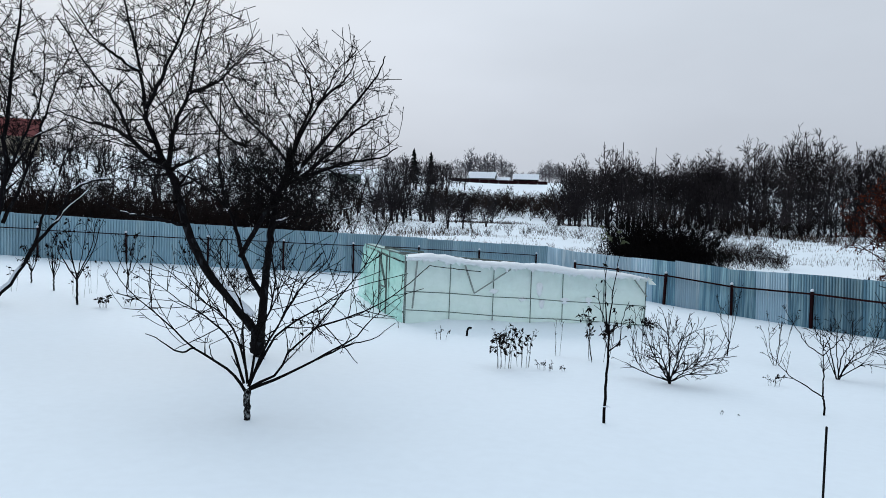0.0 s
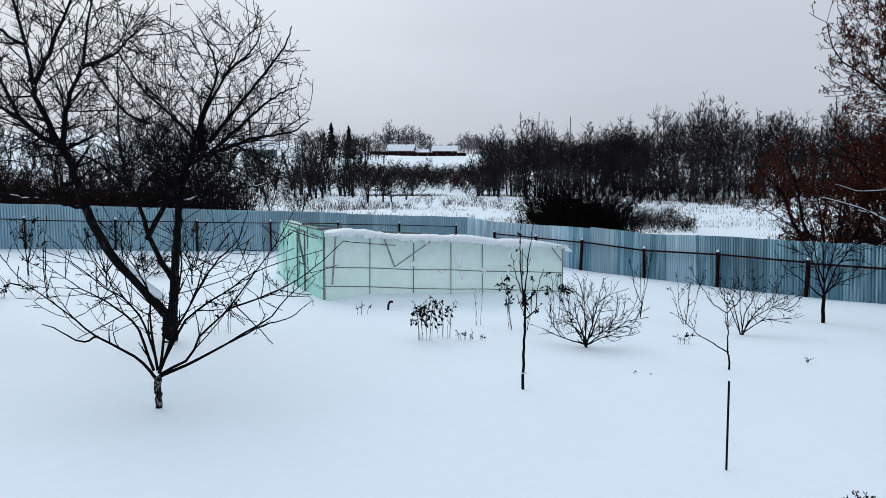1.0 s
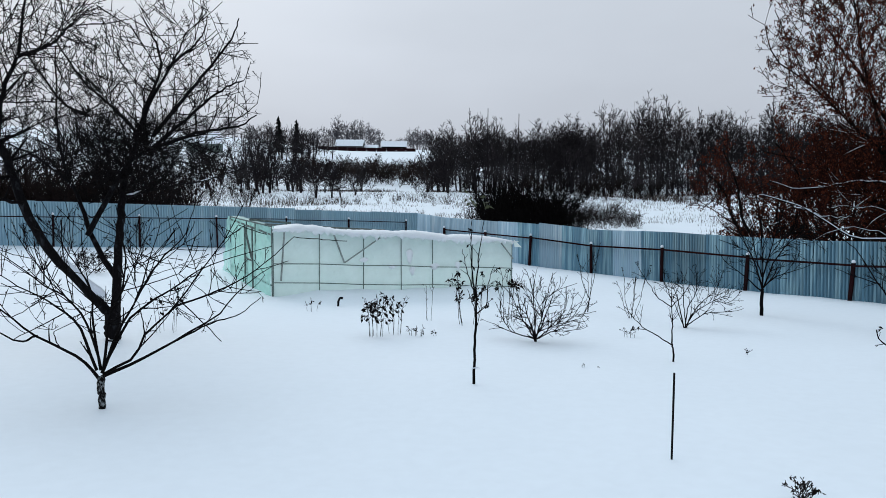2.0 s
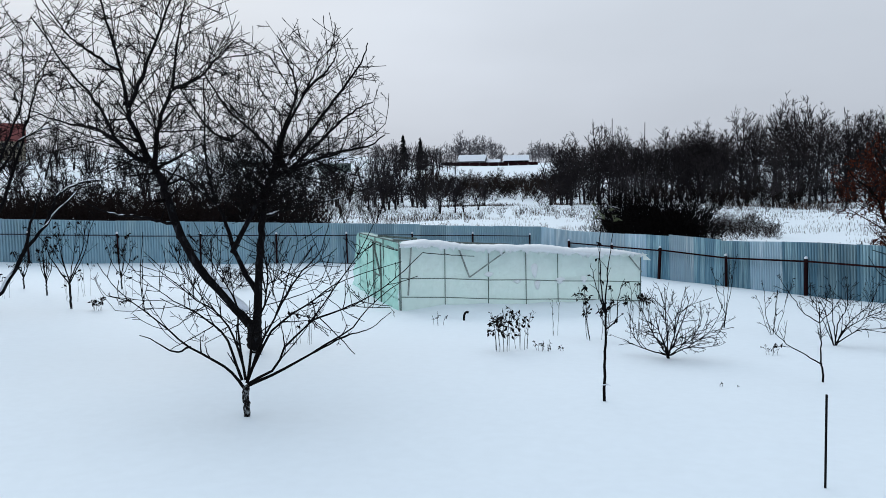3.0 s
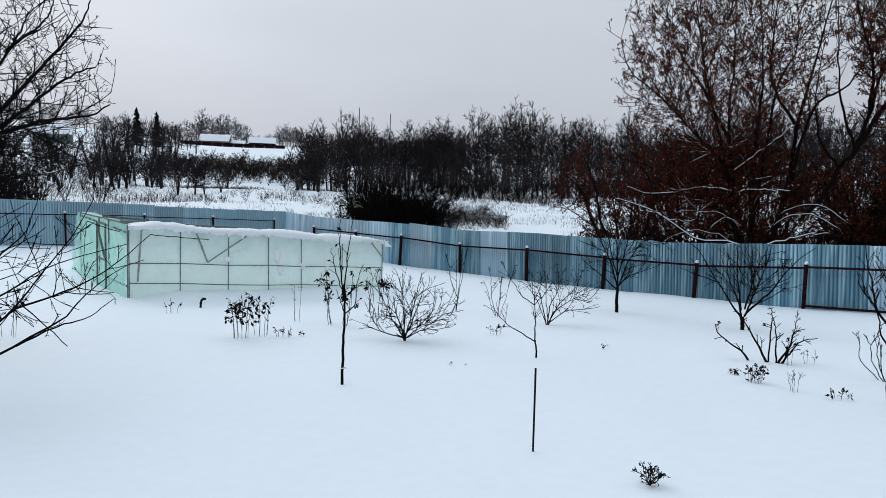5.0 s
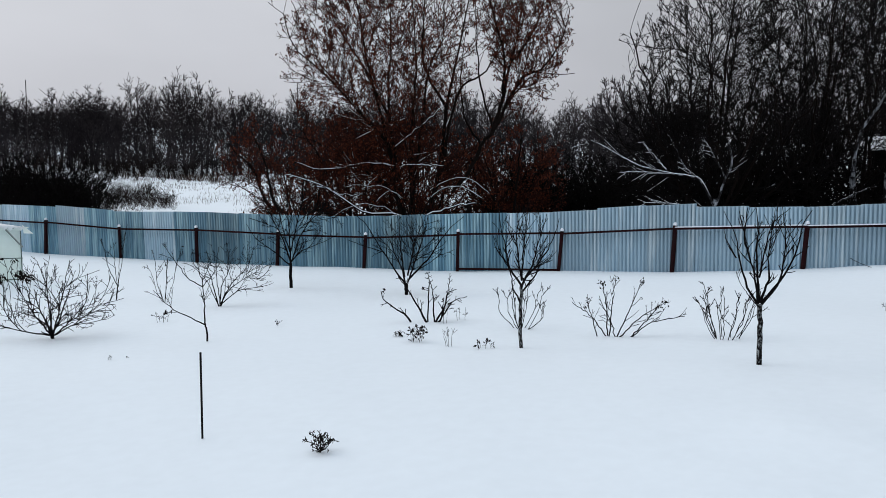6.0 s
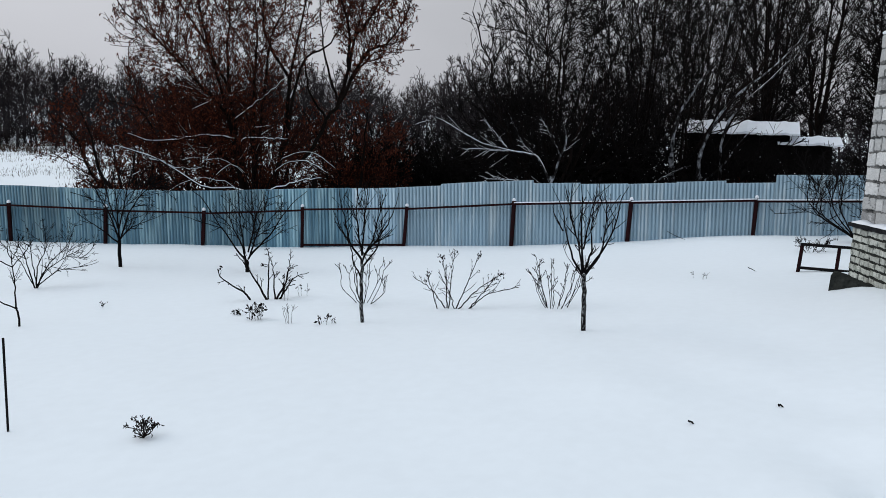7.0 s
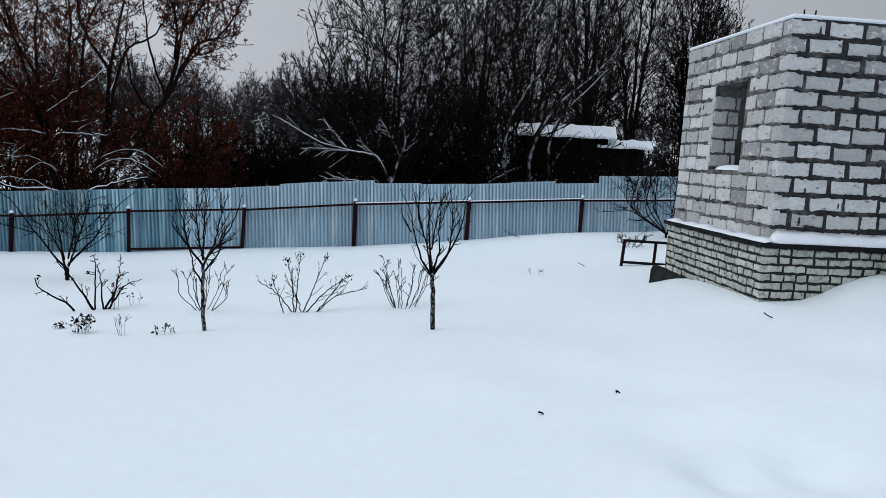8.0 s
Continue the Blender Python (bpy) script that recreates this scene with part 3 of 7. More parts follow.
# ---- greenhouse of polythene film on a timber frame ----
def build_greenhouse():
    A, B = Vector((-4.9, 16.1, 0)), Vector((0.62, 19.5, 0))
    d = (B - A).normalized()
    n = Vector((-d.y, d.x, 0))
    L, W = (B - A).length, 4.4
    root = empty("greenhouse", (A.x, A.y, 0), math.atan2(d.y, d.x))
    tagged(root, "sagging pale green film greenhouse with snow on its eave", "greenhouse")
    rng = random.Random(12)

    def eave(s):
        return 0.33 - 0.076 * s + 0.02 * math.sin(s * 2.3)

    def roof(s, v):
        return eave(s) + 0.03 + v * (0.06 - 1.15 * smooth(0.2, 1.8, s)) - 0.10 * math.sin(math.pi * v) * smooth(0.2, 1.8, s)

    def mid(s):
        return -0.44 - 0.064 * s

    def low(s):
        return -0.88 - 0.072 * s

    posts = (0.0, 1.08, 2.19, 3.21, 4.09, 5.24, L)
    for s in posts:
        bm = bmesh.new()
        beam(bm, (s, 0, -2.1), (s + rng.uniform(-0.03, 0.03), 0, eave(s) - 0.02), 0.017, 0.025)
        part("frame_post", bm, WOOD, root, "weathered timber post")
    for name, fz in (("eave_rail", eave), ("middle_rail", mid), ("lower_rail", low)):
        line = np.array([(s, -0.03, fz(s) + rng.uniform(-0.012, 0.012)) for s in posts])
        v, q = tubes(line[None], np.full((1, len(posts)), 0.012), 6)
        child(name, mesh_of(name, v, q, WOOD), root)
    for a, b in (((1.40, 0.26), (1.69, -0.50)), ((1.69, -0.50), (2.73, 0.15)), ((0.25, 0.32), (0.16, -0.85)), ((6.0, -0.06), (6.48, -0.6))):
        bm = bmesh.new()
        beam(bm, (a[0], -0.045, a[1]), (b[0], -0.045, b[1]), 0.038, 0.025)
        part("brace", bm, WOOD_PALE, root, "slanting grey timber brace")

    def film(name, corner, span_u, span_v, nu, nv, mat, puff, seed, label):
        """A creased sheet of film: corner(u, v) gives its plane, puff its bulges."""
        bm = bmesh.new()
        grid = [[bm.verts.new(corner(i / nu * span_u, j / nv * span_v, puff * noise.noise((i * 0.55 + seed, j * 0.7, seed)))) for j in range(nv + 1)] for i in range(nu + 1)]
        for i in range(nu):
            for j in range(nv):
                bm.faces.new((grid[i][j], grid[i + 1][j], grid[i + 1][j + 1], grid[i][j + 1]))
        for f in bm.faces:
            f.smooth = True
        ob = part(name, bm, mat, root, label)
        return ob

    film("front_film", lambda u, v, p: (u, 0.03 + p, -2.1 + v * (eave(u) + 2.1)), L, 1.0, 52, 16, FILM, 0.035, 3, "cloudy white-green film")
    film("end_film", lambda u, v, p: (p - 0.12 * (1 - v), u * (1.12 + 0.14 * (1 - v)), -2.1 + v * 2.5), W, 1.0, 44, 18, FILM_GREEN, 0.10, 7, "clearer green film, creased and draped")
    film("far_end_film", lambda u, v, p: (L + p, u, -2.2 + v * (roof(L, u / W) + 2.2)), W, 1.0, 20, 8, FILM, 0.04, 11, "cloudy film")
    film("rear_film", lambda u, v, p: (u, W + p, -2.1 + v * (roof(u, 1.0) + 2.1)), L, 1.0, 30, 8, FILM, 0.03, 15, "cloudy film")
    film("roof_film", lambda u, v, p: (u, v * W, roof(u, v) + p), L, 1.0, 40, 12, FILM_ROOF, 0.04, 19, "sagging roof film")

    # end wall frame with its door
    for s in (0.0, 1.55, 2.45, W):
        bm = bmesh.new()
        beam(bm, (-0.03, s, -2.1), (-0.03, s, 0.38), 0.026, 0.026)
        part("end_post", bm, WOOD, root)
    for z in (-0.95, 0.40):
        bm = bmesh.new()
        beam(bm, (-0.035, 0, z), (-0.035, W, z), 0.03, 0.03)
        part("end_rail", bm, WOOD, root)
    door = bmesh.new()
    for y in (1.6, 2.4):
        beam(door, (-0.09, y, -1.5), (-0.09, y, 0.30), 0.04, 0.03)
    for z in (-1.4, -0.55, 0.28):
        beam(door, (-0.09, 1.6, z), (-0.09, 2.4, z), 0.04, 0.03)
    beam(door, (-0.10, 1.62, -0.5), (-0.10, 2.38, 0.25), 0.05, 0.03)
    part("door", door, WOOD, root, "narrow timber-framed door")
    # rafters and poles under and over the roof
    for s in (0.0, 1.6, 3.2, 4.8, L):
        bm = bmesh.new()
        beam(bm, (s, 0.05, roof(s, 0) - 0.16), (s, W - 0.05, roof(s, 1) - 0.10), 0.04, 0.04)
        part("rafter", bm, WOOD, root)
    for a, b in (((-0.1, 0.30, 0.43), (2.9, 0.36, 0.22)), ((-0.15, 1.6, 0.47), (0.9, 1.7, 0.36))):
        bm = bmesh.new()
        beam(bm, a, b, 0.05, 0.05)
        part("roof_pole", bm, WOOD, root)
    # blanket of snow drooping over the eave
    cols, V, Q = 220, [], []
    for k in range(cols + 1):
        s = -0.03 + (L + 0.06) * k / cols
        big, fine = noise.noise((s * 0.9, 3.0, 0.0)), noise.noise((s * 4.5, 8.0, 0.0))
        end = min(1.0, 0.25 + 8 * min(k, cols - k) / cols)
        hang = 0.05 + 0.05 * big + 0.06 * fine + 0.08 * noise.noise((s * 13, 1.0, 5.0)) + 0.04 * noise.noise((s * 27, 6.0, 5.0))
        up = (0.115 + 0.06 * big + 0.018 * fine + 0.012 * noise.noise((s * 9, 4.0, 2.0))) * end
        z = eave(s)
        V += [(s, -0.02, z - hang * 0.6), (s, -0.07 - 0.02 * fine, z - hang), (s, -0.105 - 0.02 * big, z + 0.03), (s, -0.09, z + up * 0.6), (s, -0.03, z + up * 0.95),
              (s, 0.10, z + up * 1.12), (s, 0.30, roof(s, 0.07) + up * 0.8), (s, 0.55 + 0.2 * big, roof(s, 0.13) + 0.03), (s, 0.62 + 0.2 * big, roof(s, 0.14) - 0.03)]
    for k in range(cols):
        for c in range(8):
            a = k * 9 + c
            Q.append((a, a + 9, a + 10, a + 1))
    child("eave_snow", mesh_of("eave_snow", V, Q, SNOW_FRESH, True), root, "thick uneven blanket of snow drooping over the eave")
    # tatters of film hanging under the snow
    x = 0.3
    while x < L - 0.1:
        bm = bmesh.new()
        w, h = rng.uniform(0.12, 0.5), rng.uniform(0.03, 0.14)
        pts = [(x, -0.07, eave(x) + 0.03), (x + w, -0.07, eave(x + w) + 0.03), (x + w * 0.75, -0.08, eave(x) - h * 0.6), (x + w * 0.3, -0.08, eave(x) - h)]
        a = [bm.verts.new(p) for p in pts]
        b = [bm.verts.new((p[0], p[1] - 0.006, p[2])) for p in pts]
        bm.faces.new(a), bm.faces.new(b[::-1])
        for k in range(4):
            bm.faces.new((a[k], b[k], b[(k + 1) % 4], a[(k + 1) % 4]))
        part("torn_film", bm, FILM, root, "torn edge of grey film")
        x += w + rng.uniform(0.0, 0.5)
    # snow caught in torn pockets of the front film
    for cx, cz, w, h in ((3.42, -0.42, 0.13, 0.20), (3.50, -0.78, 0.11, 0.13), (4.12, -0.70, 0.2, 0.08), (4.8, -0.72, 0.12, 0.11), (2.2, -0.46, 0.16, 0.07), (2.95, -0.66, 0.14, 0.06)):
        bm = bmesh.new()
        bmesh.ops.create_icosphere(bm, subdivisions=2, radius=1.0)
        for vv in bm.verts:
            k = 1 + 0.35 * noise.noise(vv.co * 1.7 + Vector((cx * 5, 0, 0)))
            vv.co = Vector((cx + vv.co.x * w * k * (0.7 + 0.3 * vv.co.z), -0.01 + vv.co.y * 0.035, cz + vv.co.z * h * k))
        part("snow_pocket", bm, SNOW_FRESH, root, "snow caught in the torn film")
    bm = bmesh.new()
    a = [bm.verts.new(p) for p in ((L, -0.05, -0.08), (L + 0.26, -0.06, -0.30), (L + 0.03, -0.05, -0.28))]
    b = [bm.verts.new(v.co + Vector((0, -0.01, 0))) for v in a]
    bm.faces.new(a), bm.faces.new(b[::-1])
    for k in range(3):
        bm.faces.new((a[k], b[k], b[(k + 1) % 3], a[(k + 1) % 3]))
    part("film_flap", bm, FILM, root, "loose flap of white film")
    return root


build_greenhouse()


# ---- unfinished block outbuilding ----
CX, CY = 8.91, 1.41
ALONG = Vector((0.7804, 0.6253, 0))      # from the near corner along the windowed wall
ACROSS = Vector((0.6253, -0.7804, 0))    # from the near corner along the other wall
ZB, COURSE = 0.7285, 0.1915


def wall_pose(s, d, z, axis):
    """Pose of a piece whose x runs along the wall and whose y points out of it."""
    if axis == 0:
        o = Vector((CX, CY, 0)) + ALONG * s - ACROSS * d
        ex, ey = ALONG, -ACROSS
    else:
        o = Vector((CX, CY, 0)) + ACROSS * s - ALONG * d
        ex, ey = ACROSS, -ALONG
    return Matrix(((ex.x, ey.x, 0, o.x), (ex.y, ey.y, 0, o.y), (0, 0, 1, z), (0, 0, 0, 1)))


def piece_mesh(name, w, h, depth, mat, seed, chip):
    """One block or brick with a ragged, worn outline: x along the wall, y outwards, z up."""
    rng = random.Random(seed)
    nx = 9 if w > 0.3 else 5 if w > 0.15 else 2
    rim = [(w * k / nx, 0.0) for k in range(nx)] + [(w, 0.0), (w, h * 0.5)] + [(w * (1 - k / nx), h) for k in range(nx)] + [(0.0, h), (0.0, h * 0.5)]
    bm = bmesh.new()
    back, mid, face = [], [], []
    for x, z in rim:
        x, z = x + rng.uniform(-1, 0.6) * chip * (1 if x > w / 2 else -1) * 0.6, z + rng.uniform(-1, 0.7) * chip * (1 if z > h / 2 else -1) * 0.8
        inx, inz = chip * rng.uniform(0.4, 1.0), chip * rng.uniform(0.4, 1.0)
        back.append(bm.verts.new((x, -depth, z)))
        mid.append(bm.verts.new((x, -chip * rng.uniform(0.5, 1.2), z)))
        face.append(bm.verts.new((x + (inx if x < w / 2 else -inx), rng.uniform(-0.10, 0.05) * chip, z + (inz if z < h / 2 else -inz))))
    n = len(rim)
    for k in range(n):
        m = (k + 1) % n
        bm.faces.new((back[k], back[m], mid[m], mid[k]))
        bm.faces.new((mid[k], mid[m], face[m], face[k]))
    bm.faces.new(face)
    bmesh.ops.recalc_face_normals(bm, faces=bm.faces)
    me = bpy.data.meshes.new(name)
    bm.to_mesh(me)
    bm.free()
    me.materials.append(mat)
    return me


def build_outbuilding():
    root = empty("block_outbuilding")
    tagged(root, "unfinished roofless white block outbuilding on a brick plinth", "building")
    rng = random.Random(3)
    wins = ((0.87, 1.70, 1.53, 2.62),)
    LEN_A, LEN_B, TOP, TH = 2.66, 2.6, ZB + 13 * COURSE, 0.36

    def wall(name, axis, length, holes, back, joints=MORTAR):
        """Mortar core of a wall, with openings cut through its whole thickness."""
        bm = bmesh.new()
        xs = sorted({0.013, length - 0.013, *(h for o in holes for h in o[:2])})
        zs = sorted({ZB, TOP - 0.012, *(h for o in holes for h in o[2:])})
        for a, b in zip(xs[:-1], xs[1:]):
            for c, e in zip(zs[:-1], zs[1:]):
                if any(o[0] <= a and b <= o[1] and o[2] <= c and e <= o[3] for o in holes):
                    continue
                box(bm, (a, -TH, c), (b, -0.012, e))
        bmesh.ops.remove_doubles(bm, verts=bm.verts, dist=0.0005)
        ob = part(name, bm, joints, root, "grey mortar joints and wall core")
        ob.matrix_basis = wall_pose(0, back, 0, axis)
        return ob

    front = wall("windowed_wall", 0, LEN_A, wins, 0.0)
    side = wall("side_wall", 1, LEN_B, (), 0.0, MORTAR_SHADE)
    far = wall("far_wall", 1, LEN_B, (), -(LEN_A - TH))
    rear = wall("rear_wall", 0, LEN_A, (), -(LEN_B - TH))
    blocks = {}
    for w in (0.39, 0.19, 0.29):
        blocks[w] = [piece_mesh("block", w, 0.168, 0.10, BLOCK, 10 * k + int(w * 100), 0.015) for k in range(9)]
    filmed = {w: [piece_mesh("block", w, 0.168, 0.10, BLOCK_GREY, 500 + 10 * k + int(w * 100), 0.015) for k in range(4)] for w in blocks}

    def lay(parent, axis, length, holes, gap, high=1.0):
        for c in range(13):
            z = ZB + c * COURSE + 0.011
            x = 0.004
            first = True
            while x < length - 0.06:
                w = 0.39
                if first and c % 2 == (0 if axis == 0 else 1):
                    w = 0.19
                elif rng.random() < 0.10:
                    w = rng.choice((0.19, 0.29))
                first = False
                stop = length
                for o in holes:
                    if z + 0.17 > o[2] + 0.02 and z < o[3] - 0.05:
                        if x < o[0] - 0.05:
                            stop = min(stop, o[0])
                        elif x < o[1] - 0.02:
                            x = o[1] + 0.003
                            stop = length
                room = stop - x
                if room < 0.10:
                    x = stop + 0.001 if stop < length else length
                    if stop == length:
                        break
                    continue
                if w > room - 0.02:
                    w = room - 0.004
                key = min(blocks, key=lambda q: abs(q - w))
                grey = (c * 7 + int(x * 10) * 5) % 11 < (4 if c > 8 else 1)
                ob = child("block", rng.choice((filmed if grey else blocks)[key]), parent)
                jig = rng.uniform(-0.006, 0.004)
                local = Matrix.Translation((x, jig, z + rng.uniform(-0.009, 0.009) - parent.matrix_basis.translation.z)) @ Matrix.Rotation(rng.uniform(-0.02, 0.02), 4, "Y")
                ob.matrix_basis = local @ Matrix.Diagonal((w / key, 1, high, 1))
                x += w + rng.uniform(*gap)

    lay(front, 0, LEN_A, wins, (0.010, 0.030))
    lay(side, 1, LEN_B, (), (0.025, 0.055), 0.90)

    def smears(parent, length, holes, count, mat, seed, hi):
        """Mortar squeezed out of the joints and smeared over the edges of the blocks, in ragged flat lumps."""
        r = random.Random(seed)
        bm = bmesh.new()
        for k in range(count):
            c = r.randrange(0, 13)
            cx, cz = r.uniform(0.03, length - 0.03), ZB + c * COURSE + r.uniform(-0.012, 0.02)
            w, h = r.uniform(0.03, 0.16), r.uniform(0.008, hi)
            if r.random() < 0.07:
                w, h, cz = r.uniform(0.008, 0.02), r.uniform(0.03, 0.08), cz + r.uniform(0.04, 0.1)
            if any(o[0] - w < cx < o[1] + w and o[2] - h < cz < o[3] + h for o in holes) or not w < cx < length - w or cz > TOP - 0.04 or cz < ZB + 0.03:
                continue
            n = 11
            rim = [(cx + w * math.cos(a) * k1, cz + h * math.sin(a) * k1) for a, k1 in ((2 * math.pi * q / n, r.uniform(0.55, 1.15)) for q in range(n))]
            top = bm.verts.new((cx, 0.012, cz))
            mid = [bm.verts.new((cx + (x - cx) * 0.7, 0.009, cz + (z - cz) * 0.7)) for x, z in rim]
            low = [bm.verts.new((x, -0.012, z)) for x, z in rim]
            for q in range(n):
                bm.faces.new((top, mid[q], mid[(q + 1) % n]))
                bm.faces.new((mid[q], low[q], low[(q + 1) % n], mid[(q + 1) % n]))
        bmesh.ops.recalc_face_normals(bm, faces=bm.faces)
        ob = part("mortar_smear", bm, mat, parent, "ragged mortar smeared over the block edges")
        tagged(ob, kind="stuff")

    smears(front, LEN_A, wins, 190, MORTAR, 21, 0.034)
    smears(side, LEN_B, (), 230, MORTAR_SHADE, 22, 0.032)
    for c in range(5):
        z = 1.53 + c * COURSE + 0.03
        for k, w in enumerate((0.19, 0.14) if c % 2 else (0.29, 0.05)):
            key = min(blocks, key=lambda q: abs(q - w))
            ob = child("block", blocks[key][(c + k) % 6], front)
            x0 = 0.01 + k * (0.205 if c % 2 else 0.305)
            ob.matrix_basis = Matrix(((0, -1, 0, 1.692), (-1, 0, 0, -x0), (0, 0, 1, z), (0, 0, 0, 1))) @ Matrix.Diagonal((w / key, 1, 1, 1))
    for c in range(13):
        for k in range(4):
            ob = child("block", blocks[0.39][(c + k) % 6], rear)
            ob.matrix_basis = Matrix(((1, 0, 0, 0.38 + k * 0.415 - (c % 2) * 0.2), (0, 1, 0, 0.088), (0, 0, 1, ZB + c * COURSE + 0.016), (0, 0, 0, 1)))
    # the plinth of smaller bricks
    PB, PH = -0.35, 0.70
    bm = bmesh.new()
    box(bm, (-0.05, -LEN_B - 0.08, PB), (LEN_A - 0.02, 0.07, PH - 0.005))
    plinth = part("plinth", bm, MORTAR_DARK, root, "brick plinth with dark joints")
    plinth.matrix_basis = wall_pose(0, 0, 0, 0)
    bricks = {w: [piece_mesh("brick", w, 0.073, 0.06, BRICK, 7 * k + int(w * 100), 0.011) for k in range(8)] for w in (0.25, 0.12, 0.18)}
    for axis, length in ((0, LEN_A + 0.04), (1, 1.42)):
        for c in range(10):
            z = PH - 0.094 - c * 0.098
            x, first = -0.058 - 0.02 * axis, True
            while x < length - 0.10:
                w = 0.25
                if first and c % 2 == axis:
                    w = rng.choice((0.12, 0.18))
                elif rng.random() < (0.62 if axis == 0 else 0.45):
                    w = rng.choice((0.12, 0.12, 0.14, 0.18))
                first = False
                w = min(w, length - 0.055 - x)
                if w < 0.05:
                    break
                key = min(bricks, key=lambda q: abs(q - w))
                ob = child("brick", rng.choice(bricks[key]), plinth)
                place = wall_pose(x, 0.062 + 0.02 * (1 - axis) + rng.uniform(-0.005, 0.004), z + rng.uniform(-0.003, 0.003), axis)
                ob.matrix_basis = wall_pose(0, 0, 0, 0).inverted() @ place @ Matrix.Rotation(rng.uniform(-0.02, 0.02), 4, "Y") @ Matrix.Diagonal((w / key, 1, rng.uniform(0.93, 1.08), 1))
                x += w + rng.uniform(0.014, 0.030)
    # low wing of the plinth beside the side wall
    bm = bmesh.new()
    box(bm, (1.36, 0.0, PB), (2.6, 0.75, PH - 0.01))
    wing = part("plinth_wing", bm, MORTAR_DARK, root, "projecting brick plinth of a porch")
    wing.matrix_basis = wall_pose(0, 0, 0, 1)
    for c in range(8):
        for k in range(3):
            ob = child("brick", bricks[0.25][c % 3], wing)
            ob.matrix_basis = Matrix(((0, -1, 0, 1.352), (1, 0, 0, 0.01 + k * 0.262 - (c % 2) * 0.10), (0, 0, 1, PH - 0.094 - c * 0.098), (0, 0, 0, 1)))
    # felt on the ledge, with snow over it
    for axis, a, b in ((0, -0.10, LEN_A + 0.01), (1, -0.005, 2.6)):
        out = 0.03 * (1 - axis)
        bm = bmesh.new()
        n = 40
        for k in range(n):
            s0, s1 = a + (b - a) * k / n, a + (b - a) * (k + 1) / n
            j = 0.012 * noise.noise((s0 * 4, axis * 9, 2))
            box(bm, (s0, -0.02, PH - 0.006 + j * 0.7), (s1 + 0.004, 0.108 + out + j, PH + 0.046 + j * 0.4))
        felt = part("felt_strip", bm, FELT, root, "ragged black felt strip")
        felt.matrix_basis = wall_pose(0, 0, 0, axis)
        s = np.linspace(a, b, 60)
        h = (0.022 + 0.060 * axis + 0.007 * np.sin(s * 5) + 0.006 * np.sin(s * 13 + 1)) * np.clip(np.minimum(s - a, b - s) / 0.06, 0.1, 1)
        V, Q = [], []
        for k in range(60):
            V += [(s[k], 0.092 + out, PH + 0.040), (s[k], 0.088 + out, PH + 0.042 + h[k] * 0.7), (s[k], 0.05 + out * 0.6, PH + 0.05 + h[k]), (s[k], 0.0, PH + 0.06 + h[k] * 1.4), (s[k], -0.01, PH + 0.03)]
        for k in range(59):
            for c in range(4):
                Q.append((5 * k + c, 5 * k + 5 + c, 5 * k + 6 + c, 5 * k + 1 + c))
        ledge = child("ledge_snow", mesh_of("ledge_snow", V, Q, SNOW_CAP, True), root, "snow lying on the plinth ledge")
        ledge.matrix_basis = wall_pose(0, 0, 0, axis)
    # snow on the wall heads and the sill, broken bars standing out of the top course
    for axis, back, length in ((0, 0.0, LEN_A), (1, 0.0, LEN_B), (1, -(LEN_A - TH), LEN_B), (0, -(LEN_B - TH), LEN_A)):
        bm = bmesh.new()
        box(bm, (-0.005, -TH + 0.01, TOP - 0.008), (length + 0.005, 0.008, TOP + 0.030), 0.014)
        cap = part("wall_head_snow", bm, SNOW_CAP, root, "thin snow on the wall head")
        cap.matrix_basis = wall_pose(0, back + (0.003 if axis else 0), (0.003 if axis else 0), axis)
    bm = bmesh.new()
    bmesh.ops.create_uvsphere(bm, u_segments=16, v_segments=8, radius=1.0)
    for v in bm.verts:
        v.co = Vector((1.285 + v.co.x * 0.40, -0.16 + v.co.y * 0.17, 1.53 + max(v.co.z, 0) * 0.07))
    sill = part("sill_snow", bm, SNOW_CAP, root, "snow heaped on the window sill")
    sill.matrix_basis = wall_pose(0, 0, 0, 0)
    for axis, s, back, h in ((0, 0.05, 0.15, 0.05), (1, 0.30, 0.1, 0.06), (0, 1.35, 0.2, 0.04)):
        bm = bmesh.new()
        beam(bm, (s, -back, TOP - 0.03), (s + 0.01, -back, TOP + 0.045 + h), 0.014, bevel=0.002)
        bar = part("steel_bar", bm, IRON, root, "short rusty steel bar")
        bar.matrix_basis = wall_pose(0, 0, 0, axis)
    return root


build_outbuilding()


